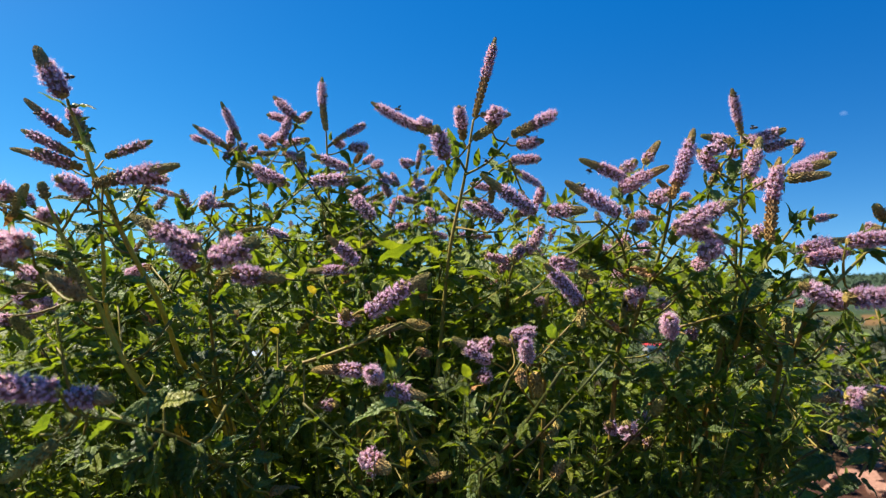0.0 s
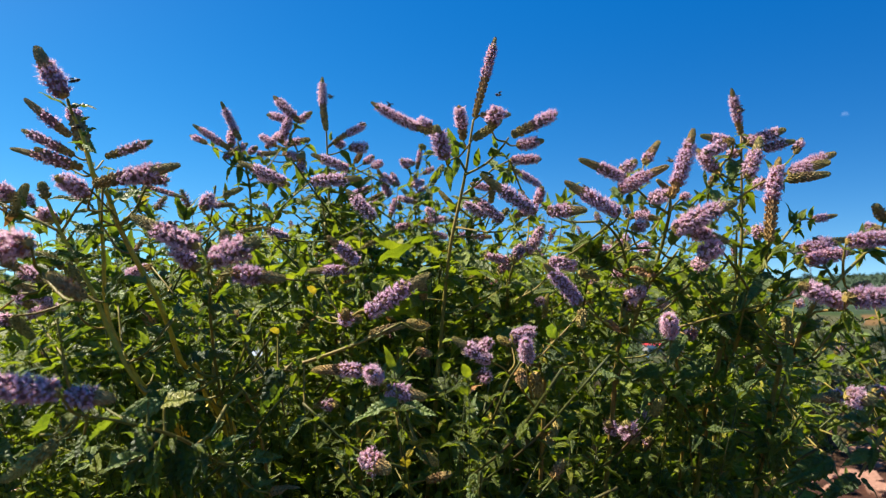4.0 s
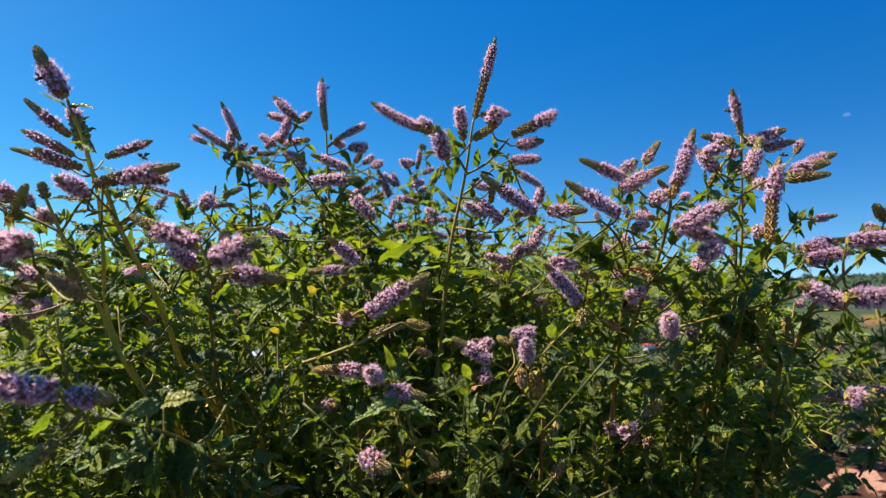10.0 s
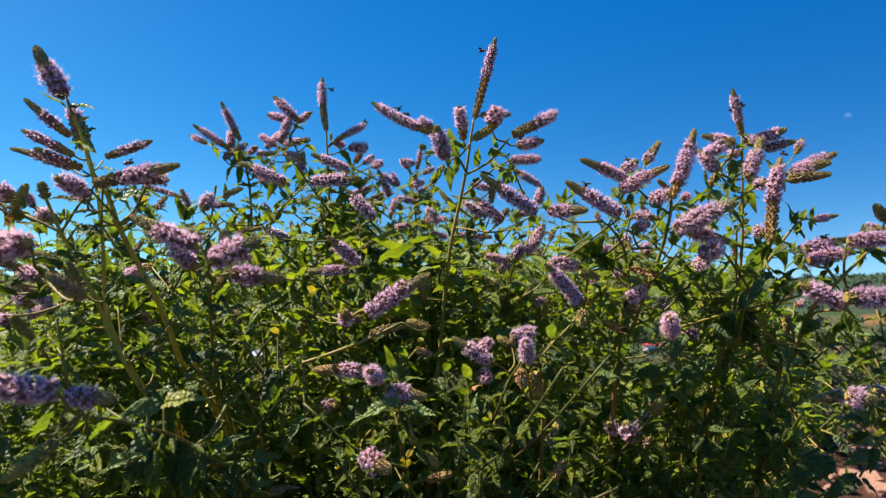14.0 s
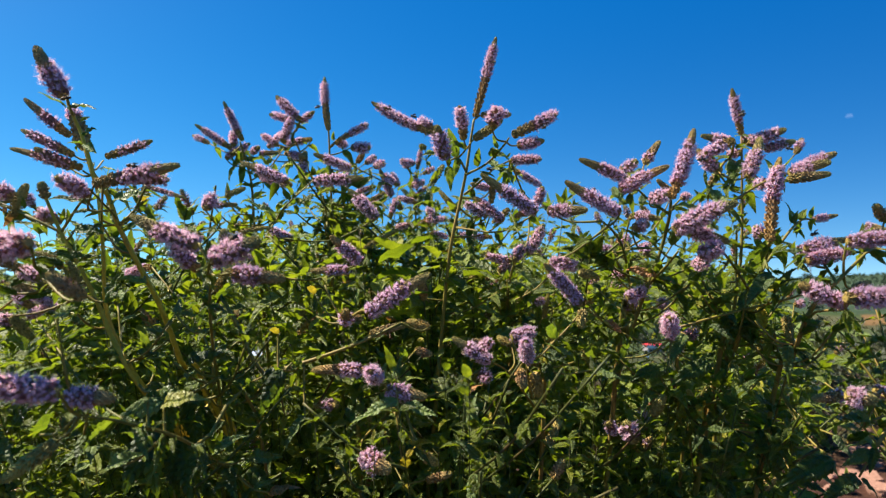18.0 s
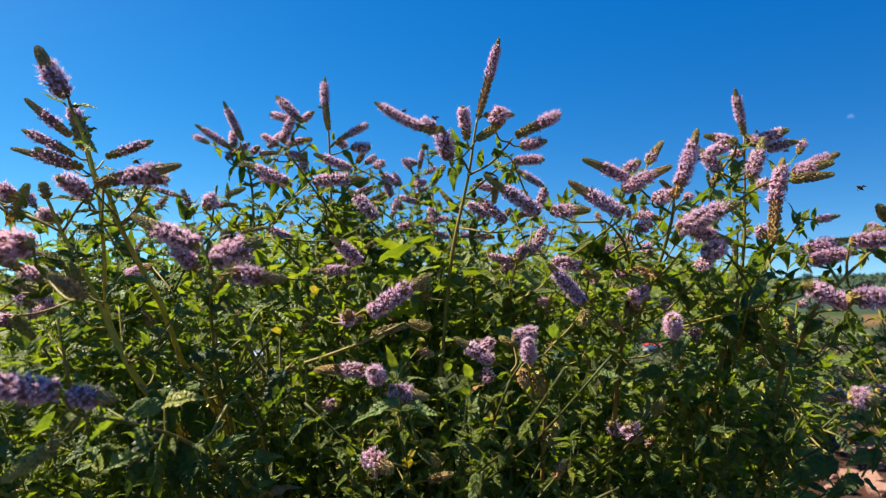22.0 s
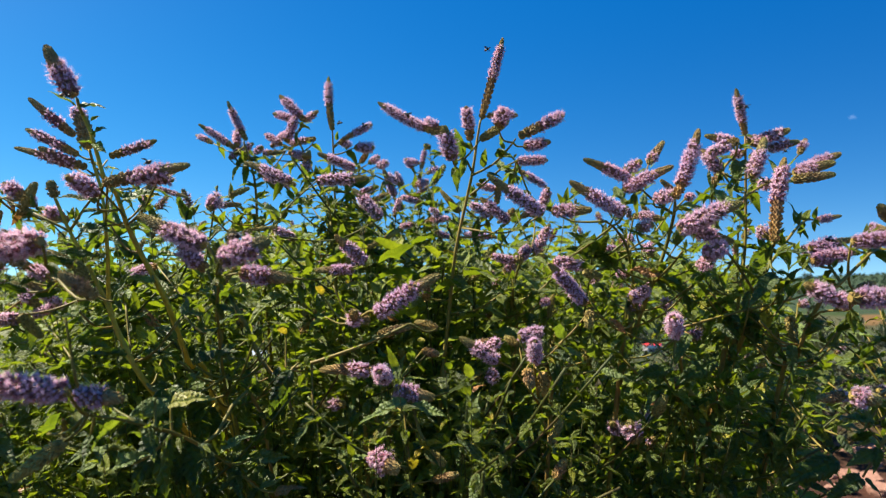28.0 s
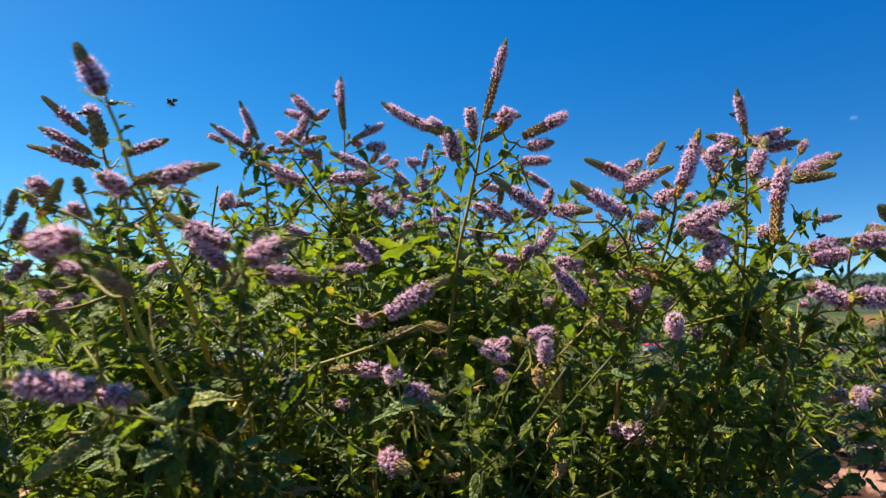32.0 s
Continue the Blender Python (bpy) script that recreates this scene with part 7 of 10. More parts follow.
spike(p, (-0.0579, 0.4436, 1.0332), (-0.0967, 0.4533, 1.0317), 0.0032, 0.00, 0.35)
branch(p, [(-0.0302, 0.4443, 1.0193), (-0.0387, 0.4416, 1.0209), (-0.0462, 0.4339, 1.0283)], 0.0009, 0.026, 0.022, 0.15, 0.9)
spike(p, (-0.0462, 0.4339, 1.0283), (-0.0488, 0.4114, 1.0373), 0.0035, 0.00, 1.00)
branch(p, [(-0.0302, 0.4443, 1.0193), (-0.0364, 0.4387, 1.0189), (-0.0406, 0.4342, 1.0211)], 0.0009, 0.026, 0.022, 0.15, 0.9)
spike(p, (-0.0406, 0.4342, 1.0211), (-0.0116, 0.4363, 1.0152), 0.0037, 0.00, 0.55)
branch(p, [(-0.0427, 0.4705, 0.9951), (-0.0571, 0.4399, 0.9851), (-0.0534, 0.4059, 0.9837)], 0.0009, 0.018, 0.022, 0.15, 0.9)
spike(p, (-0.0534, 0.4059, 0.9837), (-0.0338, 0.3945, 0.9770), 0.0045, 0.00, 0.50)
branch(p, [(-0.0507, 0.4866, 0.9720), (-0.0629, 0.4951, 0.9814), (-0.0853, 0.5054, 0.9963)], 0.0009, 0.026, 0.022, 0.15, 0.9)
spike(p, (-0.0853, 0.5054, 0.9963), (-0.1074, 0.5114, 0.9941), 0.0028, 0.20, 0.50)
branch(p, [(-0.0376, 0.4599, 1.0070), (-0.0016, 0.4860, 1.0098), (0.0306, 0.5041, 1.0245)], 0.0009, 0.026, 0.022, 0.15, 0.9)
spike(p, (0.0306, 0.5041, 1.0245), (0.0369, 0.4965, 1.0179), 0.0034, 0.10, 0.90)
branch(p, [(-0.0587, 0.4978, 0.9462), (-0.0410, 0.4833, 0.9387), (-0.0124, 0.4677, 0.9475)], 0.0009, 0.026, 0.022, 0.15, 0.9)
spike(p, (-0.0124, 0.4677, 0.9475), (0.0067, 0.4626, 0.9542), 0.0028)
branch(p, [(-0.0401, 0.4651, 1.0029), (-0.0385, 0.4838, 1.0205), (-0.0227, 0.5034, 1.0407)], 0.0009, 0.026, 0.022, 0.15, 0.9)
spike(p, (-0.0227, 0.5034, 1.0407), (-0.0089, 0.5075, 1.0365), 0.0028)
branch(p, [(-0.0302, 0.4443, 1.0193), (-0.0305, 0.4344, 1.0152), (-0.0307, 0.4244, 1.0160)], 0.0009, 0.02, 0.02, 0.2, 0.9)
big_leaf(p, (-0.0307, 0.4244, 1.0160), (-0.0620, 0.4132, 1.0003))
branch(p, [(-0.0302, 0.4443, 1.0193), (-0.0285, 0.4344, 1.0138), (-0.0269, 0.4246, 1.0133)], 0.0009, 0.02, 0.02, 0.2, 0.9)
big_leaf(p, (-0.0269, 0.4246, 1.0133), (-0.0034, 0.4129, 1.0063))
branch(p, [(-0.0302, 0.4443, 1.0193), (-0.0227, 0.4352, 0.9950), (-0.0152, 0.4261, 0.9814)], 0.0009, 0.02, 0.02, 0.2, 0.9)
big_leaf(p, (-0.0152, 0.4261, 0.9814), (-0.0216, 0.4135, 0.9923), YELLOW_LEAF)
branch(p, [(-0.0302, 0.4443, 1.0193), (-0.0240, 0.4351, 0.9967), (-0.0179, 0.4259, 0.9841)], 0.0009, 0.02, 0.02, 0.2, 0.9)
big_leaf(p, (-0.0179, 0.4259, 0.9841), (-0.0102, 0.4135, 0.9931), YELLOW_LEAF)
branch(p, [(-0.0351, 0.4547, 1.0111), (-0.0312, 0.4407, 0.9832), (-0.0272, 0.4267, 0.9678)], 0.0009, 0.02, 0.02, 0.2, 0.9)
big_leaf(p, (-0.0272, 0.4267, 0.9678), (-0.0234, 0.4139, 0.9836), YELLOW_LEAF)
branch(p, [(-0.0302, 0.4443, 1.0193), (-0.0322, 0.4441, 1.0226), (-0.0343, 0.4439, 1.0283)], 0.0009, 0.02, 0.02, 0.2, 0.9)
big_leaf(p, (-0.0343, 0.4439, 1.0283), (-0.0309, 0.4314, 1.0374), YELLOW_LEAF)
branch(p, [(-0.0401, 0.4650, 1.0029), (-0.0295, 0.4475, 0.9944), (-0.0193, 0.4300, 0.9830)], 0.0009, 0.02, 0.02, 0.2, 0.9)
big_leaf(p, (-0.0200, 0.4300, 0.9822), (-0.0123, 0.4200, 0.9903), YELLOW_LEAF)
big_leaf(p, (-0.0212, 0.4300, 0.9807), (-0.0261, 0.4200, 0.9759), YELLOW_LEAF)
big_leaf(p, (-0.0189, 0.4300, 0.9807), (-0.0073, 0.4200, 0.9736))
big_leaf(p, (-0.0181, 0.4300, 0.9822), (-0.0035, 0.4200, 0.9857))
branch(p, [(-0.0508, 0.4870, 0.9719), (-0.0389, 0.4635, 0.9639), (-0.0277, 0.4400, 0.9534)], 0.0009, 0.02, 0.02, 0.2, 0.9)
big_leaf(p, (-0.0273, 0.4400, 0.9526), (-0.0188, 0.4300, 0.9498), YELLOW_LEAF)
big_leaf(p, (-0.0281, 0.4400, 0.9542), (-0.0368, 0.4300, 0.9521))
spike(p, (-0.0176, 0.4600, 0.9707), (-0.0034, 0.4600, 0.9616), 0.0032)
dress(p, 36)
p = mint((0.025, 0.769, 0.0), [(0.0816, 0.5068, 0.9666), (0.0731, 0.4954, 0.9965), (0.0672, 0.4843, 1.0209), (0.0645, 0.4736, 1.0356)], 0.0018, 'L')
branch(p, [(0.0816, 0.5068, 0.9666), (0.0731, 0.4954, 0.9965), (0.0672, 0.4843, 1.0209), (0.0645, 0.4736, 1.0356)], 0.0006, 0.027, 0.024, 0.0, 0.9)
branch(p, [(0.0731, 0.4954, 0.9965), (0.0516, 0.4841, 1.0253), (0.0366, 0.4736, 1.0356)], 0.0009, 0.026, 0.021)
branch(p, [(0.0645, 0.4736, 1.0356), (0.0639, 0.4650, 1.0333), (0.0626, 0.4534, 1.0383)], 0.0009, 0.026, 0.022, 0.15, 0.9)
spike(p, (0.0626, 0.4534, 1.0383), (0.0575, 0.4276, 1.0559), 0.0032, 0.00, 0.95)
branch(p, [(0.0645, 0.4736, 1.0356), (0.0574, 0.4728, 1.0433), (0.0527, 0.4727, 1.0538)], 0.0009, 0.026, 0.022, 0.15, 0.9)
spike(p, (0.0527, 0.4727, 1.0538), (0.0717, 0.4830, 1.0586), 0.0031, 0.00, 0.90)
spike(p, (0.0375, 0.4736, 1.0356), (0.0070, 0.4754, 1.0536), 0.0032, 0.00, 0.60)
branch(p, [(0.0366, 0.4736, 1.0356), (0.0323, 0.4790, 1.0384), (0.0294, 0.4832, 1.0440)], 0.0009, 0.026, 0.022, 0.15, 0.9)
spike(p, (0.0294, 0.4832, 1.0440), (0.0371, 0.4791, 1.0506), 0.0031, 0.10, 0.90)
branch(p, [(0.0645, 0.4736, 1.0356), (0.0600, 0.4688, 1.0340), (0.0571, 0.4637, 1.0318)], 0.0009, 0.026, 0.022, 0.15, 0.9)
spike(p, (0.0571, 0.4637, 1.0318), (0.0606, 0.4585, 1.0176), 0.0037)
branch(p, [(0.0651, 0.4762, 1.0319), (0.0672, 0.4693, 1.0290), (0.0691, 0.4639, 1.0284)], 0.0009, 0.026, 0.022, 0.15, 0.9)
spike(p, (0.0691, 0.4639, 1.0284), (0.0738, 0.4735, 1.0088), 0.0037)
branch(p, [(0.0366, 0.4736, 1.0356), (0.0271, 0.4899, 1.0367), (0.0213, 0.5032, 1.0444)], 0.0009, 0.026, 0.022, 0.15, 0.9)
spike(p, (0.0213, 0.5032, 1.0444), (0.0329, 0.5025, 1.0477), 0.0031)
branch(p, [(0.0516, 0.4841, 1.0253), (0.0574, 0.4925, 1.0317), (0.0561, 0.5031, 1.0453)], 0.0009, 0.026, 0.022, 0.15, 0.9)
spike(p, (0.0561, 0.5031, 1.0453), (0.0451, 0.5096, 1.0512), 0.0028)
branch(p, [(0.0645, 0.4736, 1.0356), (0.0900, 0.4784, 1.0531), (0.1103, 0.4817, 1.0751)], 0.0009, 0.026, 0.022, 0.15, 0.9)
spike(p, (0.1103, 0.4817, 1.0751), (0.1077, 0.4788, 1.0603), 0.0034)
branch(p, [(0.0645, 0.4736, 1.0356), (0.0877, 0.4636, 1.0277), (0.1109, 0.4537, 1.0321)], 0.0009, 0.02, 0.02, 0.2, 0.9)
big_leaf(p, (0.1109, 0.4537, 1.0321), (0.1315, 0.4419, 1.0286))
branch(p, [(0.0645, 0.4736, 1.0356), (0.0825, 0.4685, 1.0317), (0.1006, 0.4635, 1.0369)], 0.0009, 0.02, 0.02, 0.2, 0.9)
big_leaf(p, (0.1006, 0.4635, 1.0369), (0.0731, 0.4508, 1.0510))
branch(p, [(0.0645, 0.4736, 1.0356), (0.0751, 0.4681, 1.0411), (0.0857, 0.4627, 1.0540)], 0.0009, 0.02, 0.02, 0.2, 0.9)
big_leaf(p, (0.0857, 0.4627, 1.0540), (0.0751, 0.4499, 1.0697))
branch(p, [(0.0645, 0.4736, 1.0356), (0.0708, 0.4685, 1.0343), (0.0772, 0.4635, 1.0369)], 0.0009, 0.02, 0.02, 0.2, 0.9)
big_leaf(p, (0.0772, 0.4635, 1.0369), (0.0834, 0.4526, 1.0137), SHADED_LEAF)
dress(p, 36)
p = mint((-0.007, 0.809, 0.0), [(0.2149, 0.5289, 0.9228), (0.1957, 0.4959, 0.9875), (0.1803, 0.4736, 1.0356), (0.1685, 0.4526, 1.0550)], 0.0018, 'R')
branch(p, [(0.2149, 0.5289, 0.9228), (0.1957, 0.4959, 0.9875), (0.1803, 0.4736, 1.0356), (0.1685, 0.4526, 1.0550)], 0.0006, 0.027, 0.024, 0.0, 0.9)
branch(p, [(0.1685, 0.4526, 1.0550), (0.1656, 0.4443, 1.0541), (0.1610, 0.4324, 1.0602)], 0.0009, 0.026, 0.022, 0.15, 0.9)
spike(p, (0.1610, 0.4324, 1.0602), (0.1498, 0.4057, 1.0738), 0.0037, 0.05, 0.95)
branch(p, [(0.1803, 0.4736, 1.0356), (0.1841, 0.4771, 1.0407), (0.1917, 0.4828, 1.0520)], 0.0009, 0.026, 0.022, 0.15, 0.9)
spike(p, (0.1917, 0.4828, 1.0520), (0.2038, 0.4900, 1.0602), 0.0031, 0.10, 0.50)
branch(p, [(0.1774, 0.4683, 1.0404), (0.1805, 0.4878, 1.0540), (0.1816, 0.5017, 1.0754)], 0.0009, 0.026, 0.022, 0.15, 0.9)
spike(p, (0.1816, 0.5017, 1.0754), (0.1760, 0.4936, 1.0808), 0.0034, 0.00, 1.00)
branch(p, [(0.1919, 0.4903, 0.9995), (0.1931, 0.4782, 0.9869), (0.1944, 0.4661, 0.9816)], 0.0009, 0.02, 0.02, 0.2, 0.9)
big_leaf(p, (0.1944, 0.4661, 0.9816), (0.1997, 0.4551, 0.9598), SHADED_LEAF)
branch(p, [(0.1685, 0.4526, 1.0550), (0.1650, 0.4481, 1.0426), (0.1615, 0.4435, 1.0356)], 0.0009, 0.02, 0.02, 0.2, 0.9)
big_leaf(p, (0.1615, 0.4435, 1.0356), (0.1333, 0.4317, 1.0326), SHADED_LEAF)
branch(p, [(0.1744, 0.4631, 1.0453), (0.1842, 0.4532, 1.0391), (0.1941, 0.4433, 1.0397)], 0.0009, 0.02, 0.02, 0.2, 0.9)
big_leaf(p, (0.1941, 0.4433, 1.0397), (0.1610, 0.4318, 1.0302), SHADED_LEAF)
branch(p, [(0.1919, 0.4903, 0.9995), (0.1931, 0.4730, 0.9895), (0.1943, 0.4558, 0.9883)], 0.0009, 0.02, 0.02, 0.2, 0.9)
big_leaf(p, (0.1943, 0.4558, 0.9883), (0.2094, 0.4437, 0.9893))
branch(p, [(0.1919, 0.4903, 0.9995), (0.1910, 0.4731, 0.9873), (0.1902, 0.4560, 0.9842)], 0.0009, 0.02, 0.02, 0.2, 0.9)
big_leaf(p, (0.1902, 0.4560, 0.9842), (0.1790, 0.4444, 0.9751))
branch(p, [(0.1685, 0.4526, 1.0550), (0.1501, 0.4530, 1.0429), (0.1318, 0.4533, 1.0404)], 0.0009, 0.02, 0.02, 0.2, 0.9)
big_leaf(p, (0.1318, 0.4533, 1.0404), (0.1356, 0.4405, 1.0582))
branch(p, [(0.1685, 0.4526, 1.0550), (0.1495, 0.4525, 1.0529), (0.1305, 0.4524, 1.0600)], 0.0009, 0.02, 0.02, 0.2, 0.9)
big_leaf(p, (0.1305, 0.4524, 1.0600), (0.1201, 0.4398, 1.0716), DRY_LEAF)
dress(p, 36)
p = mint((0.112, 0.908, 0.0), [(0.2159, 0.5701, 0.8988), (0.1832, 0.5483, 0.9360), (0.1610, 0.5273, 0.9565)], 0.0016, 'R')
branch(p, [(0.2159, 0.5701, 0.8988), (0.1832, 0.5483, 0.9360), (0.1610, 0.5273, 0.9565)], 0.0006, 0.032, 0.024, 0.0, 0.9)
branch(p, [(0.1610, 0.5273, 0.9565), (0.1596, 0.5159, 0.9580), (0.1580, 0.5070, 0.9643)], 0.0009, 0.026, 0.022, 0.15, 0.9)
spike(p, (0.1580, 0.5070, 0.9643), (0.1509, 0.5135, 0.9811), 0.0048, 0.10, 0.70)
branch(p, [(0.1610, 0.5273, 0.9565), (0.1595, 0.5262, 0.9596), (0.1571, 0.5269, 0.9661)], 0.0009, 0.026, 0.022, 0.15, 0.9)
spike(p, (0.1571, 0.5269, 0.9661), (0.1521, 0.5343, 0.9749), 0.0034, 0.10, 0.50)
branch(p, [(0.1610, 0.5273, 0.9565), (0.1544, 0.5289, 0.9596), (0.1465, 0.5268, 0.9685)], 0.0009, 0.026, 0.022, 0.15, 0.9)
spike(p, (0.1465, 0.5268, 0.9685), (0.1370, 0.5144, 0.9795), 0.0034, 0.10, 0.70)
branch(p, [(0.1776, 0.5431, 0.9411), (0.1766, 0.5452, 0.9445), (0.1782, 0.5476, 0.9510)], 0.0009, 0.026, 0.022, 0.15, 0.9)
spike(p, (0.1782, 0.5476, 0.9510), (0.1867, 0.5504, 0.9577), 0.0031, 0.00, 0.20)
dress(p, 36)
p = mint((0.159, 0.675, 0.0), [(0.3479, 0.4679, 0.9433), (0.3286, 0.4453, 0.9989), (0.3092, 0.4342, 1.0211)], 0.0019, 'R')
branch(p, [(0.3479, 0.4679, 0.9433), (0.3286, 0.4453, 0.9989), (0.3092, 0.4342, 1.0211)], 0.0006, 0.027, 0.024, 0.0, 0.9)
branch(p, [(0.3092, 0.4342, 1.0211), (0.2745, 0.4073, 1.0168), (0.2504, 0.3839, 1.0268)], 0.0009, 0.018, 0.022, 0.15, 0.9)
spike(p, (0.2504, 0.3839, 1.0268), (0.2665, 0.3785, 1.0244), 0.0037, 0.00, 0.50)
branch(p, [(0.3092, 0.4342, 1.0211), (0.2957, 0.4300, 1.0166), (0.2748, 0.4243, 1.0191)], 0.0009, 0.026, 0.022, 0.15, 0.9)
spike(p, (0.2748, 0.4243, 1.0191), (0.2512, 0.4188, 1.0182), 0.0031, 0.00, 0.10)
branch(p, [(0.3141, 0.4370, 1.0156), (0.3117, 0.4410, 1.0168), (0.3103, 0.4443, 1.0193)], 0.0009, 0.026, 0.022, 0.15, 0.9)
spike(p, (0.3103, 0.4443, 1.0193), (0.3202, 0.4451, 1.0167), 0.0028, 0.10, 0.90)
branch(p, [(0.3092, 0.4342, 1.0211), (0.2940, 0.4300, 0.9991), (0.2787, 0.4257, 0.9880)], 0.0009, 0.02, 0.02, 0.2, 0.9)
big_leaf(p, (0.2787, 0.4257, 0.9880), (0.2858, 0.4132, 0.9987), SHADED_LEAF)
branch(p, [(0.3285, 0.4450, 0.9990), (0.3138, 0.4375, 1.0023), (0.2996, 0.4300, 1.0005)], 0.0011, 0.02, 0.03, 0.3, 0.9)
big_leaf(p, (0.2962, 0.4280, 0.9990), (0.2638, 0.4200, 1.0039))
big_leaf(p, (0.2954, 0.4280, 0.9998), (0.2833, 0.4200, 1.0115))
branch(p, [(0.3285, 0.4450, 0.9990), (0.3143, 0.4375, 0.9932), (0.3002, 0.4300, 0.9830)], 0.0011, 0.02, 0.03, 0.3, 0.9)
big_leaf(p, (0.2980, 0.4280, 0.9828), (0.2771, 0.4200, 0.9963))
big_leaf(p, (0.3002, 0.4300, 0.9822), (0.2896, 0.4200, 0.9676))
big_leaf(p, (0.2969, 0.4300, 0.9791), (0.2737, 0.4200, 0.9751))
branch(p, [(0.3285, 0.4450, 0.9990), (0.3118, 0.4425, 0.9812), (0.2952, 0.4400, 0.9585)], 0.0011, 0.02, 0.03, 0.3, 0.9)
big_leaf(p, (0.2944, 0.4400, 0.9581), (0.2646, 0.4300, 0.9483))
big_leaf(p, (0.2968, 0.4400, 0.9581), (0.3037, 0.4300, 0.9483))
for a, b, d in ((0.70, -0.03, 0.50), (0.67, -0.07, 0.53), (0.64, -0.10, 0.50), (0.70, -0.12, 0.46), (0.66, -0.15, 0.55), (0.62, -0.17, 0.52), (0.69, -0.19, 0.50), (0.64, -0.21, 0.47), (0.61, -0.06, 0.56), (0.71, -0.22, 0.54)):
    foot = Vector((0.335 + 0.2 * (d - 0.46), 0.455 + 0.4 * (d - 0.46), 1.075 + b * d * 0.9 - 0.03))
    tip = Vector((a * d, d, 1.1 + b * d))
    branch(p, [foot, foot.lerp(tip, 0.5) + Vector((0, 0, 0.006)), tip], 0.0009, 0.030, 0.016, 0.1, 1.0)
dress(p, 36)

# drooping leaves low down; their dark colour stands for the shade there
p = mint((-0.18, 0.56, 0.0), [(-0.1850, 0.43, 0.9400), (-0.1810, 0.41, 1.0000), (-0.1776, 0.40, 1.0237)], 0.0012, 'L', label="leafy mint stem with large drooping leaves, coloured dark as in shade")
big_leaf(p, (-0.1913, 0.400, 1.0110), (-0.1720, 0.370, 0.9727), SHADED_LEAF)
big_leaf(p, (-0.1744, 0.415, 0.9933), (-0.1599, 0.390, 0.9606), SHADED_LEAF)
big_leaf(p, (-0.1850, 0.400, 1.0050), (-0.1870, 0.360, 0.9800), SHADED_LEAF)
big_leaf(p, (-0.1790, 0.402, 1.0200), (-0.2030, 0.380, 1.0150))
dress(p, 6)

# a flowering stem just past the end of the bush that faces the sun
p = mint((-0.36, 0.60, 0.0), [(-0.3317, 0.44, 0.9922), (-0.3274, 0.42, 1.0582), (-0.3243, 0.41, 1.1045), (-0.3239, 0.41, 1.135), (-0.3238, 0.41, 1.1541)], 0.0017, 'A', True, STEM)
branch(p, [(-0.3244, 0.41, 1.1083), (-0.3171, 0.41, 1.1159), (-0.3137, 0.41, 1.1273)], 0.0009, 0.026, 0.018, 0.1, 1.0)
spike(p, (-0.3137, 0.41, 1.1273), (-0.3045, 0.41, 1.1457), 0.0027, 0.10, 0.50, full=0.6)
branch(p, [(-0.3238, 0.41, 1.1312), (-0.3202, 0.41, 1.1369), (-0.3181, 0.41, 1.1426)], 0.0009, 0.026, 0.018, 0.1, 1.0)
spike(p, (-0.3181, 0.41, 1.1426), (-0.3134, 0.41, 1.161), 0.0026)
branch(p, [(-0.323, 0.41, 1.0894), (-0.3163, 0.41, 1.095), (-0.3147, 0.41, 1.1007)], 0.0009, 0.026, 0.018, 0.1, 1.0)
spike(p, (-0.3147, 0.41, 1.1007), (-0.2995, 0.41, 1.1129), 0.0028, 0.00, 0.60, full=0.6)
branch(p, [(-0.3235, 0.41, 1.1235), (-0.3137, 0.41, 1.1273), (-0.3098, 0.41, 1.1254)], 0.0009, 0.026, 0.018, 0.1, 1.0)
spike(p, (-0.3098, 0.41, 1.1254), (-0.2998, 0.41, 1.1319), 0.0024)
big_leaf(p, (-0.324, 0.41, 1.1159), (-0.3074, 0.41, 1.1113))
big_leaf(p, (-0.3232, 0.41, 1.0969), (-0.3048, 0.41, 1.0894))
big_leaf(p, (-0.3216, 0.41, 1.0743), (-0.3025, 0.41, 1.0799))
dress(p, 8)

# ---- leafy shoots that fill the bush ----
def crest(x):
    """How high the leafy mass of the bush stands at a place across it, for a depth of 0.6 m."""
    return 1.14 + 0.035 * math.exp(-((x + 0.06) / 0.16) ** 2) + 0.02 * math.exp(-((x - 0.2) / 0.12) ** 2) - 0.075 * max(0.0, x - 0.27) / 0.12 - 0.015 * max(0.0, -x - 0.25) / 0.2


def spot(rng):
    """A place in the bush's plan, an uneven oval, and how near it is to the rim (1: at the rim)."""
    w, r = rng.uniform(0, 2 * math.pi), math.sqrt(rng.random())
    rim = 1 + 0.08 * math.sin(3 * w + 1) + 0.05 * math.sin(7 * w)
    return -0.31 + 1.0 * r * rim * math.cos(w), 1.06 + 0.60 * r * rim * math.sin(w), r


def roof(x, y, r):
    """The height of the leafy mass there: uneven, and lower towards the rim behind and aside."""
    h = 1.1 + min((crest(x * 0.6 / y) - 1.1) * y / 0.6, 0.15) + 0.02 * noise.noise((x * 5, y * 5, 3)) + (0.05 * noise.noise((x * 9, y * 9, 7)) if y > 1.1 else 0.0)
    # last term: extra height left of the view, added to cast shade on that end
    return h - (0.22 * r ** 8 if y > 0.9 else 0.0) + (0.04 if x < -0.95 * y + 0.02 else 0.0)


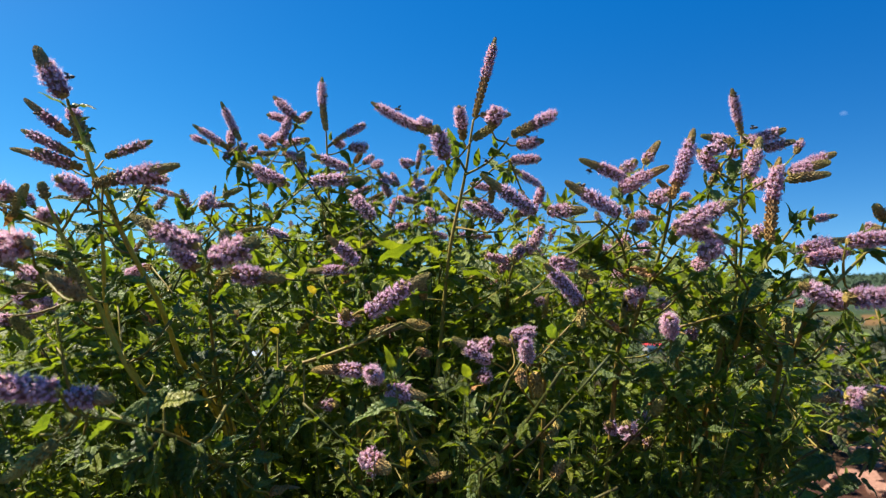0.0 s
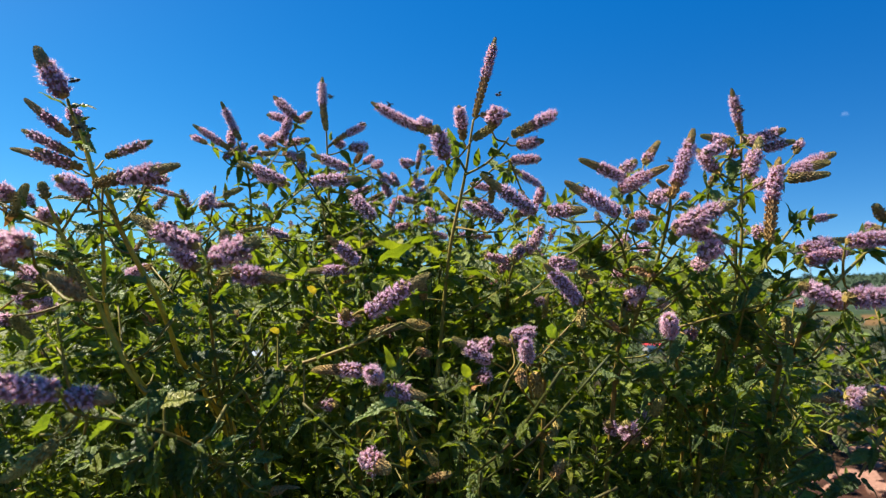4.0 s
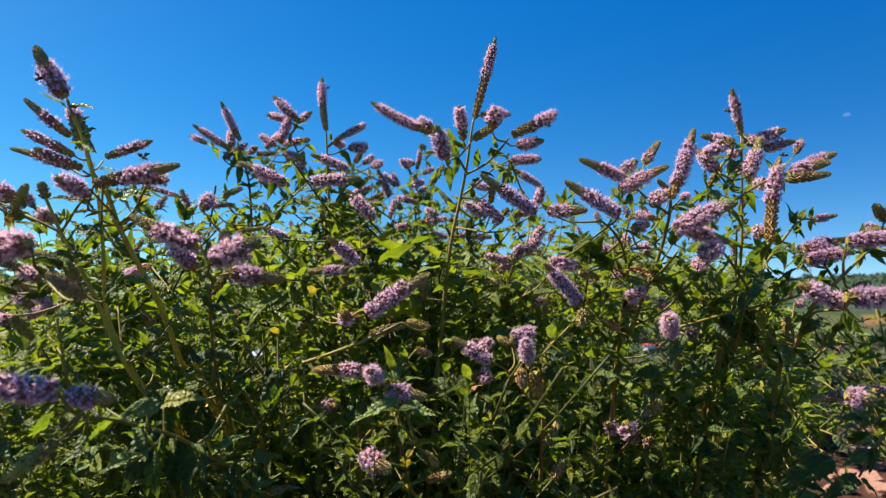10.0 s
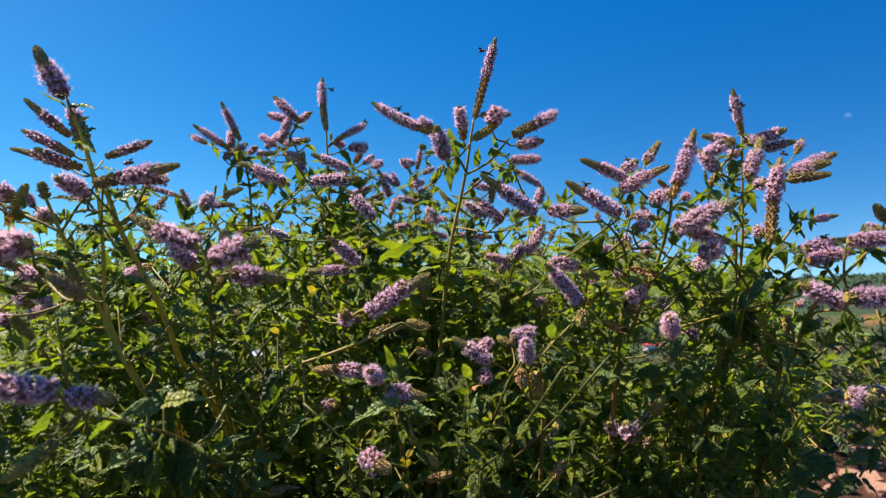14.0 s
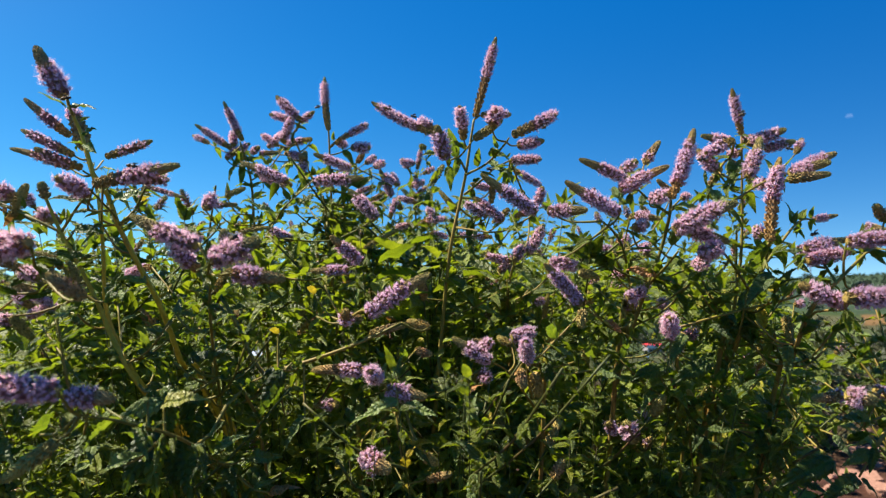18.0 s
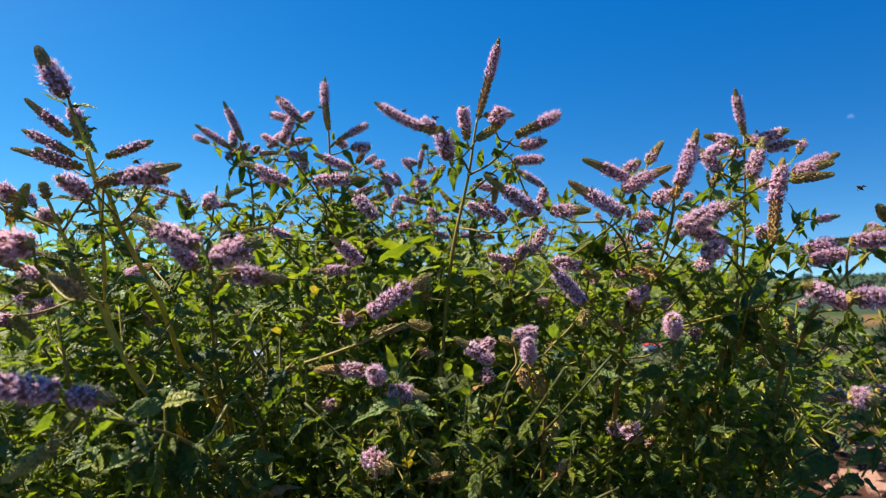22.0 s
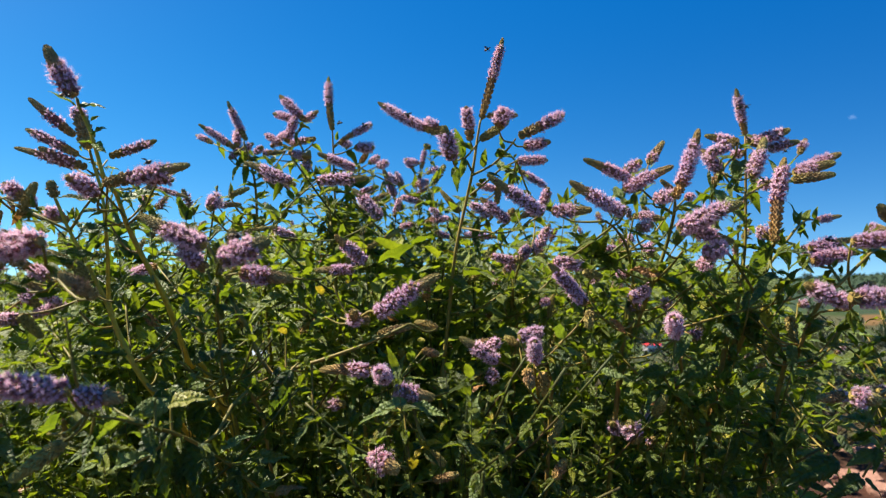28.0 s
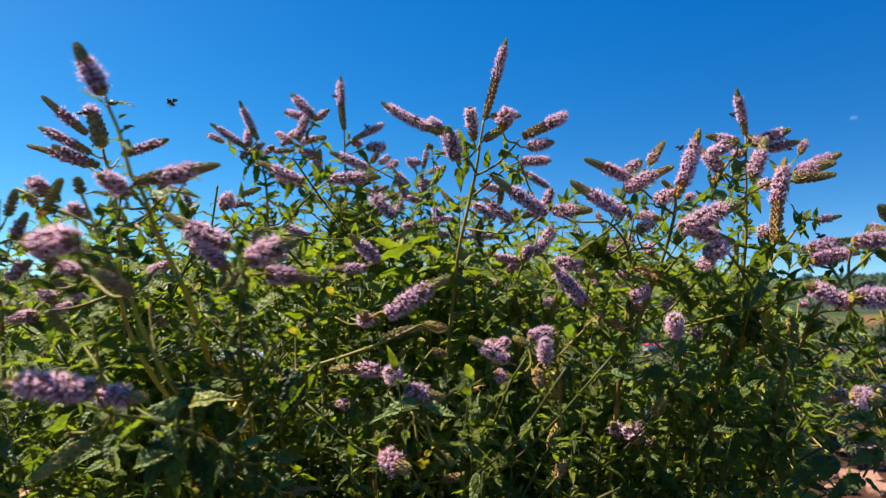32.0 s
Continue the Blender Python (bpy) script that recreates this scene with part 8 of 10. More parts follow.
place = random.Random(21)
for k in range(200):
    x, d, r = spot(place)
    z = roof(x, d, r) - 0.15 * place.random() ** 1.6 * d / 0.6
    inside = x / d > -0.82
    sway = ("F" if x < -0.16 else "G") if d < 0.7 and x < 0.05 else "S"
    shoot((x * 0.5 - 0.1 + place.uniform(-.12, .12), 0.5 * d + 0.5 + place.uniform(-.05, .12), 0.0), (x, d, z), sway, 0.034 * place.uniform(0.8, 1.25), 0.42, 5 if inside else 2, 0.55 if d > 0.65 else 0.35, (11 if d < 0.95 else 5) if inside else 1)

# low shoots in front
for k in range(28):
    d = place.uniform(0.42, 0.52)
    x = place.uniform(-0.40, 0.50) * d
    z = 1.1 - place.uniform(0.13, 0.32) * d
    shoot((x * 0.6 + place.uniform(-.08, .08), 0.72, 0.0), (x, d, z), "S", 0.030 * place.uniform(0.8, 1.2), 0.55, 4, 0.35, 16)

# shoots at the two ends of the bush
for k in range(16):
    d = place.uniform(0.38, 0.50)
    x = place.uniform(-0.74, -0.42) * d
    z = 1.1 - place.uniform(0.06, 0.28) * d
    shoot((x * 0.8 + place.uniform(-.05, .05), 0.75, 0.0), (x, d, z), "L", 0.032 * place.uniform(0.8, 1.2), 0.6, 3, 0.1, 9)
for k in range(12):
    d = place.uniform(0.46, 0.68)
    x = place.uniform(0.24, 0.62) * d
    z = 1.1 - place.uniform(0.20, 0.36) * d
    shoot((x * 0.8 + place.uniform(-.05, .05), 0.85, 0.0), (x, d, z), "R", 0.032 * place.uniform(0.8, 1.2), 0.55, 3, 0.1, 9)

for k in range(9):
    d = place.uniform(0.37, 0.44)
    x = place.uniform(-0.22, 0.06) * d
    z = 1.1 - place.uniform(0.15, 0.30) * d
    shoot((x + place.uniform(-.05, .05), 0.66, 0.0), (x, d, z), "S", 0.026 * place.uniform(0.8, 1.2), 0.65, 3, 0.3, 9)

for k in range(9):
    d = place.uniform(0.42, 0.60)
    x = place.uniform(0.55, 0.73) * d
    z = 1.1 - place.uniform(0.08, 0.20) * d
    shoot((x * 0.85 + place.uniform(-.04, .04), 0.8, 0.0), (x, d, z), "R", 0.027 * place.uniform(0.8, 1.2), 0.62, 3, 0.2, 6)

# taller unseen shoots at the sunward end, added to shade the near left spike
for k in range(10):
    d = place.uniform(0.285, 0.32)
    shoot((-0.40 + place.uniform(-.05, .05), 0.66, 0.0), (-0.87 * d + place.uniform(-.025, .0), d, 1.1 + place.uniform(0.02, 0.10)), "S", 0.040, 0.84, 0, 0.6, 4)

# thin shoots that stand out of the mass with small spikes
for k in range(34):
    d = place.uniform(0.55, 0.95)
    x = place.uniform(-0.68, 0.54) * d
    z = 1.1 + (crest(x * 0.6 / d) - 1.1) * d / 0.6 + place.uniform(-0.01, 0.032) * d / 0.6
    shoot((x * 0.35 + place.uniform(-.12, .12), 0.5 * d + 0.45, 0.0), (x, d, z), "S", (0.036 if x < 0 else 0.029) * place.uniform(0.8, 1.2), 0.6, 5, 0.5, 12)

# leafy shoots behind the tall plant at the end towards the sun
for k in range(14):
    d = place.uniform(0.50, 0.66)
    x = place.uniform(-0.68, -0.30) * d
    z = 1.1 + place.uniform(-0.04, 0.085) * d
    shoot((x * 0.8 + place.uniform(-.05, .05), 0.75, 0.0), (x, d, z), "F", 0.043 * place.uniform(0.85, 1.15), 0.72, 2, 0.3, 9)

# leafy tops between the flower groups, against the sky
for a, b, spread, count in ((-0.44, 0.095, 0.05, 4), (-0.53, 0.12, 0.05, 3), (0.015, 0.150, 0.025, 3), (0.367, 0.185, 0.025, 2), (-0.10, 0.14, 0.04, 2)):
    for k in range(count):
        d = place.uniform(0.62, 0.78)
        x = (a + place.uniform(-spread, spread)) * d
        shoot((x * 0.6 + place.uniform(-.08, .08), 0.9, 0.0), (x, d, 1.1 + (b + place.uniform(-0.045, 0.012)) * d), "S", 0.036 * place.uniform(0.85, 1.15), 0.78, 2, 0.25, 6)


def leaf_mass():
    """The uncounted leaves deep inside and behind, one piece."""
    rng = random.Random(8)
    verts, faces, uvs = [], [], []
    small = TINY_SHAPES
    for k in range(31000):
        x, d, r = spot(rng)
        top = roof(x, d, r) - 0.05 - (0.22 * max(0.0, noise.noise((x * 6, d * 6, 11))) if d > 0.85 else 0.0)
        z = top - (top - 0.15) * rng.random() ** 1.2
        if in_gap(Vector((x, d, z))) or in_corner(Vector((x, d, z))) or d < 0.52 or (x / d < -0.85 and rng.random() < 0.4):
            continue
        v, f, u = small[rng.randrange(len(small))]
        w = rng.uniform(0, 6.28)
        way = Vector((math.cos(w), math.sin(w), rng.uniform(-.5, .6)))
        size = rng.uniform(0.024, 0.046)
        m = aim((x, d, z), way, Vector((rng.uniform(-.5, .5), rng.uniform(-.6, .4), 1)), (size, size, size), "Y")
        n = len(verts)
        verts += [m @ Vector(q) for q in v]
        faces += [tuple(n + i for i in q) for q in f]
        uvs += u
    for k in range(5500):   # thick growth at the end that lies in its own shade
        w, r = rng.uniform(0, 6.28), math.sqrt(rng.random())
        x, d = 0.36 + 0.21 * r * math.cos(w), 0.87 + 0.28 * r * math.sin(w)
        z = rng.uniform(0.30, 0.97 - 0.2 * r ** 4)
        if in_gap(Vector((x, d, z)), 0.01) or in_corner(Vector((x, d, z))):
            continue
        v, f, u = small[rng.randrange(len(small))]
        w = rng.uniform(0, 6.28)
        size = rng.uniform(0.026, 0.046)
        m = aim((x, d, z), Vector((math.cos(w), math.sin(w), rng.uniform(-.5, .6))), Vector((rng.uniform(-.5, .5), rng.uniform(-.6, .4), 1)), (size, size, size), "Y")
        n = len(verts)
        verts += [m @ Vector(q) for q in v]
        faces += [tuple(n + i for i in q) for q in f]
        uvs += u
    ob = new("mint_foliage", mesh("mint_foliage", verts, faces, [MASS], uvs))
    tagged(ob, "dense green mint leaves deep inside the bush", "foliage", kind="stuff")


leaf_mass()
hang_leaves()


# ---- far things ----
def box(w, d, h, x=0, y=0, z=0):
    v = [(x + sx * w / 2, y + sy * d / 2, z + sz * h) for sz in (0, 1) for sx, sy in ((-1, -1), (1, -1), (1, 1), (-1, 1))]
    return v, [(3, 2, 1, 0), (4, 5, 6, 7), (0, 1, 5, 4), (1, 2, 6, 5), (2, 3, 7, 6), (3, 0, 4, 7)]


def prism(w, d, h, z):
    v = [(-w / 2, -d / 2, z), (w / 2, -d / 2, z), (w / 2, d / 2, z), (-w / 2, d / 2, z), (-w / 2, 0, z + h), (w / 2, 0, z + h)]
    return v, [(0, 1, 5, 4), (2, 3, 4, 5), (0, 4, 3), (1, 2, 5), (3, 2, 1, 0)]


def far_house(x, y, turn, wide, tall, rise, roof, label):
    z = height(x, y)
    h = new("house")
    h.matrix_world = pose(x, y, z - 0.5, 0, 0, turn)
    tagged(h, label, "house")
    part("wall", mesh("house_wall", *box(wide, wide * 0.7, tall), [RENDERED], smooth=False), h)
    part("roof", mesh("house_roof", *prism(wide + 0.9, wide * 0.7 + 0.9, rise, tall + 0.02), [roof], smooth=False), h)
    part("fascia", mesh("house_fascia", *box(wide + 0.9, 0.15, 1.3, 0, -wide * 0.35 - 0.5, tall - 1.3), [WHITE], smooth=False), h, None, "white painted fascia board")
    for sx in (-0.28, 0.28):
        w = part("window", mesh("house_window", *box(1.2, 0.12, 1.3, sx * wide, -wide * 0.35 - 0.04, 0.55), [WHITE], smooth=False), h)
        part("pane", mesh("house_pane", *box(1.0, 0.06, 1.1, sx * wide, -wide * 0.35 - 0.10, 0.65), [DARK_GLASS], smooth=False), w)
    return h


def field(name, corners, mat, label):
    ob = new(name, mesh(name, [(x, y, height(x, y) + 0.25) for x, y in corners], [tuple(range(len(corners)))], [mat], smooth=False))
    tagged(ob, label, "field", kind="structure")


STUBBLE = plain("stubble", (0.15, 0.088, 0.034), 0.9, 0.08, 0.25, 0.1)
MEADOW = plain("meadow", (0.13, 0.17, 0.045), 0.9, 0.05, 0.3, 0.1)
field("field_1", [(292, 425), (520, 425), (560, 520), (372, 545)], STUBBLE, "tan stubble field in the valley")
field("field_2", [(160, 340), (248, 340), (262, 470), (170, 500)], MEADOW, "light green meadow in the valley")
field("field_3", [(-10, 560), (40, 560), (45, 610), (-8, 610)], STUBBLE, "tan stubble field in the valley")
field("field_4", [(-330, 420), (-190, 420), (-200, 560), (-360, 580)], MEADOW, "light green meadow in the valley")

far_house(94.0, 276.0, 8, 6.5, 3.6, 0.5, ROOF_RED, "small grey house with a red roof and white fascia")
far_house(-71.0, 240.0, -38, 9.0, 3.3, 1.9, ROOF_BLUE, "house with a blue-grey slate roof among trees")


def far_car(x, y, turn):
    z = height(x, y)
    c = new("car")
    c.matrix_world = pose(x, y, z + 0.02, 0, 0, turn)
    tagged(c, "light blue car parked beside the grey house", "car")
    v, f = box(4.1, 1.7, 0.65, 0, 0, 0.35)
    part("body", mesh("car_body", v, f, [CAR_BLUE], smooth=False), c)
    v, f = box(2.3, 1.5, 0.55, -0.2, 0, 1.0)
    v = [(q[0] * (0.78 if q[2] > 1.2 else 1.0), q[1] * (0.85 if q[2] > 1.2 else 1.0), q[2]) for q in v]
    part("cabin", mesh("car_cabin", v, f, [DARK_GLASS], smooth=False), c)
    part("roof", mesh("car_roof", *box(1.8, 1.28, 0.05, -0.2, 0, 1.55), [WHITE], smooth=False), c)
    wheel = mesh("car_wheel", *tube([(0, -.1, 0), (0, .1, 0)], [0.33, 0.33], 14), [RUBBER])
    for sx in (-1.3, 1.3):
        for sy in (-0.8, 0.8):
            part("wheel", wheel, c, pose(sx, sy, 0.33))


far_car(82.5, 251.0, 20)


def far_woods():
    """Tree crowns on the hills and hedges between the fields: too many and too far to count."""
    rng = random.Random(5)
    ico = bmesh.new()
    bmesh.ops.create_icosphere(ico, subdivisions=1, radius=1)
    base = [v.co.copy() for v in ico.verts]
    tri = [tuple(v.index for v in f.verts) for f in ico.faces]
    ico.free()
    verts, faces = [], []
    spots = []
    for k in range(3000):
        spots.append((rng.uniform(-0.75, 0.75), rng.uniform(900, 1600), rng.uniform(1.3, 2.6)))
    for k in range(200):
        spots.append((rng.uniform(-0.75, 0.75), rng.choice((190, 240, 330, 430, 560)) + rng.uniform(-8, 8), rng.uniform(2.5, 5)))
    for k in range(90):   # thickets down the slope
        spots.append((rng.uniform(-0.75, 0.75), rng.uniform(45, 150), rng.uniform(1.0, 2.3)))
    for a, r, s in spots:
        if r < 290 and min(abs(a - 0.328), abs(a + 0.288)) < 0.04:   # the yards of the two houses
            continue
        x, y = r * math.sin(a), r * math.cos(a)
        z = height(x, y)
        for c in range(2):
            ox, oy, oz = rng.uniform(-.5, .5) * s, rng.uniform(-.5, .5) * s, s * (0.6 + 0.5 * c)
            n = len(verts)
            for b in base:
                q = b * s * (1.0 - 0.35 * c) * (1 + rng.uniform(-.25, .25))
                verts.append((x + ox + q.x, y + oy + q.y, z + oz + q.z))
            faces += [tuple(n + i for i in t) for t in tri]
    ob = new("far_woods", mesh("far_woods", verts, faces, [WOODS], smooth=False))
    tagged(ob, "dark green woods on the distant hills", "woods", kind="stuff")


far_woods()


# ---- low shrubs behind the bush ----
def shrub(x, y, wide, tall, seed, mat, label):
    rng = random.Random(seed)
    t = new("shrub")
    t.location = (x, y, height(x, y) - 0.02)
    tagged(t, label, "shrub", "low shrubs behind the bush")
    verts, faces, uvs = [], [], []
    shape = TINY_SHAPES[0]
    for k in range(26):
        w, out = rng.uniform(0, 6.28), rng.random() ** 0.6
        tip = Vector((math.cos(w) * out * wide / 2, math.sin(w) * out * wide / 2, tall * (1.05 - 0.5 * out * out) * rng.uniform(0.75, 1.1)))
        line = smooth_line([Vector((0, 0, 0)), tip * 0.5 + Vector((0, 0, tall * 0.12)), tip], 3)
        part("stalk", mesh("shrub_stalk", *tube(line, [tall * 0.012 * (1 - 0.1 * i) for i in range(len(line))], 4), [BARK]), t)
        for c in range(40):
            q = line[min(len(line) - 1, 1 + int(len(line) * rng.random() ** 0.6))]
            at = q + Vector((rng.gauss(0, 1), rng.gauss(0, 1), rng.gauss(0, .8))) * tall * 0.085
            at.z = max(0.02, at.z)
            size = tall * rng.uniform(0.07, 0.14)
            m = aim(at, Vector((rng.uniform(-1, 1), rng.uniform(-1, 1), rng.uniform(-.2, 1))), Vector((0, 0.2, 1)), (size, size, size), "Y")
            n = len(verts)
            verts += [m @ Vector(v) for v in shape[0]]
            faces += [tuple(n + i for i in f) for f in shape[1]]
            uvs += shape[2]
    tagged(part("foliage", mesh("shrub_foliage", verts, faces, [mat], uvs), t), kind="stuff")


shrub(2.45, 4.0, 1.1, 0.62, 1, GREY, "low grey-green shrub on the reddish soil")
shrub(3.3, 4.6, 1.2, 0.70, 2, GREY, "low grey-green shrub on the reddish soil")
shrub(2.6, 6.4, 1.8, 0.75, 3, GREY, "low grey-green shrub on the slope")
shrub(4.3, 6.8, 2.0, 0.55, 4, GREY, "low grey-green shrub on the slope")
shrub(5.6, 9.0, 2.6, 0.50, 5, GREY, "low grey-green shrub on the slope")
shrub(7.4, 10.2, 2.4, 0.42, 6, GREY, "low grey-green shrub on the slope")
shrub(0.6, 6.0, 2.2, 0.75, 7, MASS, "low green shrub on the slope")
shrub(-2.2, 5.6, 2.0, 0.80, 8, MASS, "low green shrub on the slope")
shrub(-4.4, 6.6, 2.6, 0.90, 9, MASS, "low green shrub on the slope")


# ---- stones on the soil ----
def stone(x, y, size, slim, seed):
    """A broken slab: a lump cut flat on several sides."""
    rng = random.Random(seed)
    bm = bmesh.new()
    bmesh.ops.create_icosphere(bm, subdivisions=3, radius=1)
    cuts = [(Vector((0, 0, 1)), 0.45)] + [(Vector((math.cos(w), math.sin(w), rng.uniform(-.3, .5))).normalized(), rng.uniform(0.55, 0.85)) for w in (rng.uniform(0, 6.28) for _ in range(7))]
    for v in bm.verts:
        for n, far in cuts:
            over = v.co.dot(n) - far
            if over > 0:
                v.co -= n * over * 0.93
        v.co *= 1 + 0.10 * noise.noise(v.co * 3.1 + Vector((seed * 3.1, 0, 0))) + 0.04 * noise.noise(v.co * 9.0 + Vector((0, seed, 0)))
    me = bpy.data.meshes.new("rock")
    bm.to_mesh(me)
    bm.free()
    me.materials.append(STONE)
    ob = new("rock", me)
    ob.matrix_world = pose(x, y, height(x, y) + size * 0.16, rng.uniform(-9, 9), rng.uniform(-9, 9), rng.uniform(0, 360)) @ Matrix.Diagonal((size, size * slim, size * rng.uniform(0.35, 0.6), 1))
    tagged(ob, "flat broken reddish sandstone slab lying on the soil", "rock", "rocks by the bush")


lay = random.Random(17)
for k, (x, y, size, slim) in enumerate((
    (2.57, 4.15, 0.20, 0.80), (2.59, 3.91, 0.16, 0.70), (2.31, 3.37, 0.20, 0.75), (2.28, 3.49, 0.14, 0.60),
    (2.76, 3.91, 0.14, 0.90), (2.34, 3.91, 0.10, 0.70), (2.41, 4.30, 0.07, 0.50), (2.17, 4.18, 0.06, 0.60),
    (2.04, 3.21, 0.15, 0.80), (1.97, 3.37, 0.12, 0.70), (2.25, 3.20, 0.16, 0.80), (2.35, 4.70, 0.09, 0.50),
    (4.50, 6.66, 0.30, 0.50), (3.35, 4.75, 0.22, 0.60), (1.89, 4.21, 0.07, 0.70), (2.64, 4.41, 0.12, 0.60))):
    stone(x, y, size * 0.6, slim, k)
for k in range(22):
    stone(lay.uniform(1.5, 3.4), lay.uniform(2.5, 4.6), lay.uniform(0.04, 0.13), lay.uniform(0.5, 0.9), 40 + k)


# ---- the tree beyond ----
def far_tree(x, y, tall, label):
    """A tree with an uneven open crown: trunk, limbs, and the crown's leaf clumps."""
    rng = random.Random(int(x * 10))
    z = height(x, y) - 0.3
    t = new("tree")
    t.location = (x, y, z)
    tagged(t, label, "tree")
    line = [Vector((0.2 * math.sin(k * 0.9), 0.2 * math.cos(k * 1.3), tall * k / 9)) for k in range(10)]
    part("trunk", mesh("trunk", *tube(line, [tall * 0.016 * (1 - 0.095 * k) for k in range(10)], 7), [BARK]), t)
    verts, faces, uvs = [], [], []
    shape = TINY_SHAPES[0]
    for k in range(34):
        s = rng.uniform(0.22, 0.98)
        a = line[int(s * 9)]
        w, reach = rng.uniform(0, 6.28), tall * 0.24 * (1.12 - s) * rng.uniform(0.6, 1.2)
        b = a + Vector((math.cos(w) * reach, math.sin(w) * reach, reach * rng.uniform(0.0, 0.5)))
        part("limb", mesh("limb", *tube([a, a.lerp(b, .5) + Vector((0, 0, reach * .06)), b], [tall * .004, tall * .003, tall * .0012], 5), [BARK]), t)
        for c in range(60):
            at = a.lerp(b, rng.uniform(0.25, 1.05)) + Vector((rng.gauss(0, 1), rng.gauss(0, 1), rng.gauss(0, .6))) * tall * 0.014
            size = tall * rng.uniform(0.014, 0.032)
            m = aim(at, Vector((rng.uniform(-1, 1), rng.uniform(-1, 1), rng.uniform(-.4, .8))), Vector((0, 0.2, 1)), (size, size, size), "Y")
            n = len(verts)
            verts += [m @ Vector(q) for q in shape[0]]
            faces += [tuple(n + i for i in q) for q in shape[1]]
            uvs += shape[2]
    tagged(part("crown", mesh("crown", verts, faces, [CROWN], uvs), t), kind="stuff")
    return t


CROWN = leaf_material("tree_leaf", (0.022, 0.036, 0.018), (0.040, 0.058, 0.028), (0.06, 0.10, 0.03), 0.2, islands=True)
far_tree(48.0, 80.0, 18.5, "dark feathery conifer beyond the bush")
far_tree(-38.0, 95.0, 14.5, "dark green tree down the slope")
far_tree(64.0, 104.0, 12.0, "dark green tree down the slope")


# ---- the moon ----
def moon():
    m, nt, b = material("moon_pale")
    nt.nodes.remove(b)
    glow = node(nt, "ShaderNodeEmission", Strength=0.035)
    co = nt.nodes.new("ShaderNodeTexCoord")
    n = node(nt, "ShaderNodeTexNoise", Scale=2.2)
    nt.links.new(co.outputs["Object"], n.inputs["Vector"])
    nt.links.new(ramp(nt, n.outputs[0], [(0.35, (0.4, 0.45, 0.5)), (0.65, (1, 1, 1))]), glow.inputs["Color"])
    clear = nt.nodes.new("ShaderNodeBsdfTransparent")
    add = nt.nodes.new("ShaderNodeAddShader")
    nt.links.new(glow.outputs[0], add.inputs[0])
    nt.links.new(clear.outputs[0], add.inputs[1])
    nt.links.new(add.outputs[0], nt.nodes["Material Output"].inputs["Surface"])
    bm = bmesh.new()
    bmesh.ops.create_uvsphere(bm, u_segments=24, v_segments=12, radius=16.0)
    bmesh.ops.delete(bm, geom=[v for v in bm.verts if v.co.z < -0.8], context="VERTS")
    me = bpy.data.meshes.new("moon")
    bm.to_mesh(me)
    bm.free()
    me.materials.append(m)
    ob = new("moon", me)
    tagged(ob, "faint pale half moon in the daytime sky", "moon")
    return ob


MOON = moon()


# ---- bees ----
def lump(cuts, sides=8):
    """A body turned along y from pairs of place and radius."""
    return tube([(0, y, 0) for y, r in cuts], [r for y, r in cuts], sides)


def bee():
    b = new("bee")
    tagged(b, "small dark brown bee visiting the mint flowers", "bee", "bees at the flowers")
    part("thorax", mesh("bee_thorax", *lump([(-.0015, .0004), (-.0011, .0012), (0, .0016), (.0011, .0012), (.0015, .0005)]), [BEE_BODY]), b)
    part("head", mesh("bee_head", *lump([(.0015, .0005), (.0019, .0010), (.0026, .0010), (.0031, .0004)]), [BEE_BODY]), b)
    v, f = lump([(-.0015, .0004), (-.0021, .0012), (-.0032, .0016), (-.0043, .0013), (-.0055, .0007), (-.0061, .0002)])
    me = mesh("bee_abdomen", v, f, [BEE_BODY, BEE_BAND])
    for i, q in enumerate(me.polygons):
        q.material_index = (i // 8) % 2
    part("abdomen", me, b, None, "abdomen with amber bands")
    for s in (-1, 1):
        for w, y in ((1.0, 0.0006), (0.7, -0.0004)):
            pts = [(0, 0, 0), (s * .0022, .0009, .0008), (s * .0046 * w, .0004, .0012), (s * .0050 * w, -.0008, .0012), (s * .0034 * w, -.0018, .0009), (s * .0012, -.0010, .0004)]
            up = [(x, yy, z + .00008) for x, yy, z in pts]
            n = len(pts)
            fs = [tuple(range(n)), tuple(range(2 * n - 1, n - 1, -1))] + [(i, (i + 1) % n, n + (i + 1) % n, n + i) for i in range(n)]
            part("wing", mesh("bee_wing", [(x, yy + y, z + .0012) for x, yy, z in pts + up], fs, [WING], smooth=False), b, None, "thin smoky wing")
        for y in (-.0008, .0, .0009):
            part("leg", mesh("bee_leg", *tube([(s * .0008, y, -.0008), (s * .0022, y * 1.6, -.0010), (s * .0026, y * 2.0, -.0024)], [.00022, .0002, .00012], 4), [BEE_BODY]), b)
    for o in b.children:
        o.matrix_basis = Matrix.Diagonal((0.75, 0.75, 0.75, 1))
    return b


BEES = [bee()]
for k in range(18 - 1):
    BEES.append(copy_thing(BEES[0], pose(0, 0, 1)))

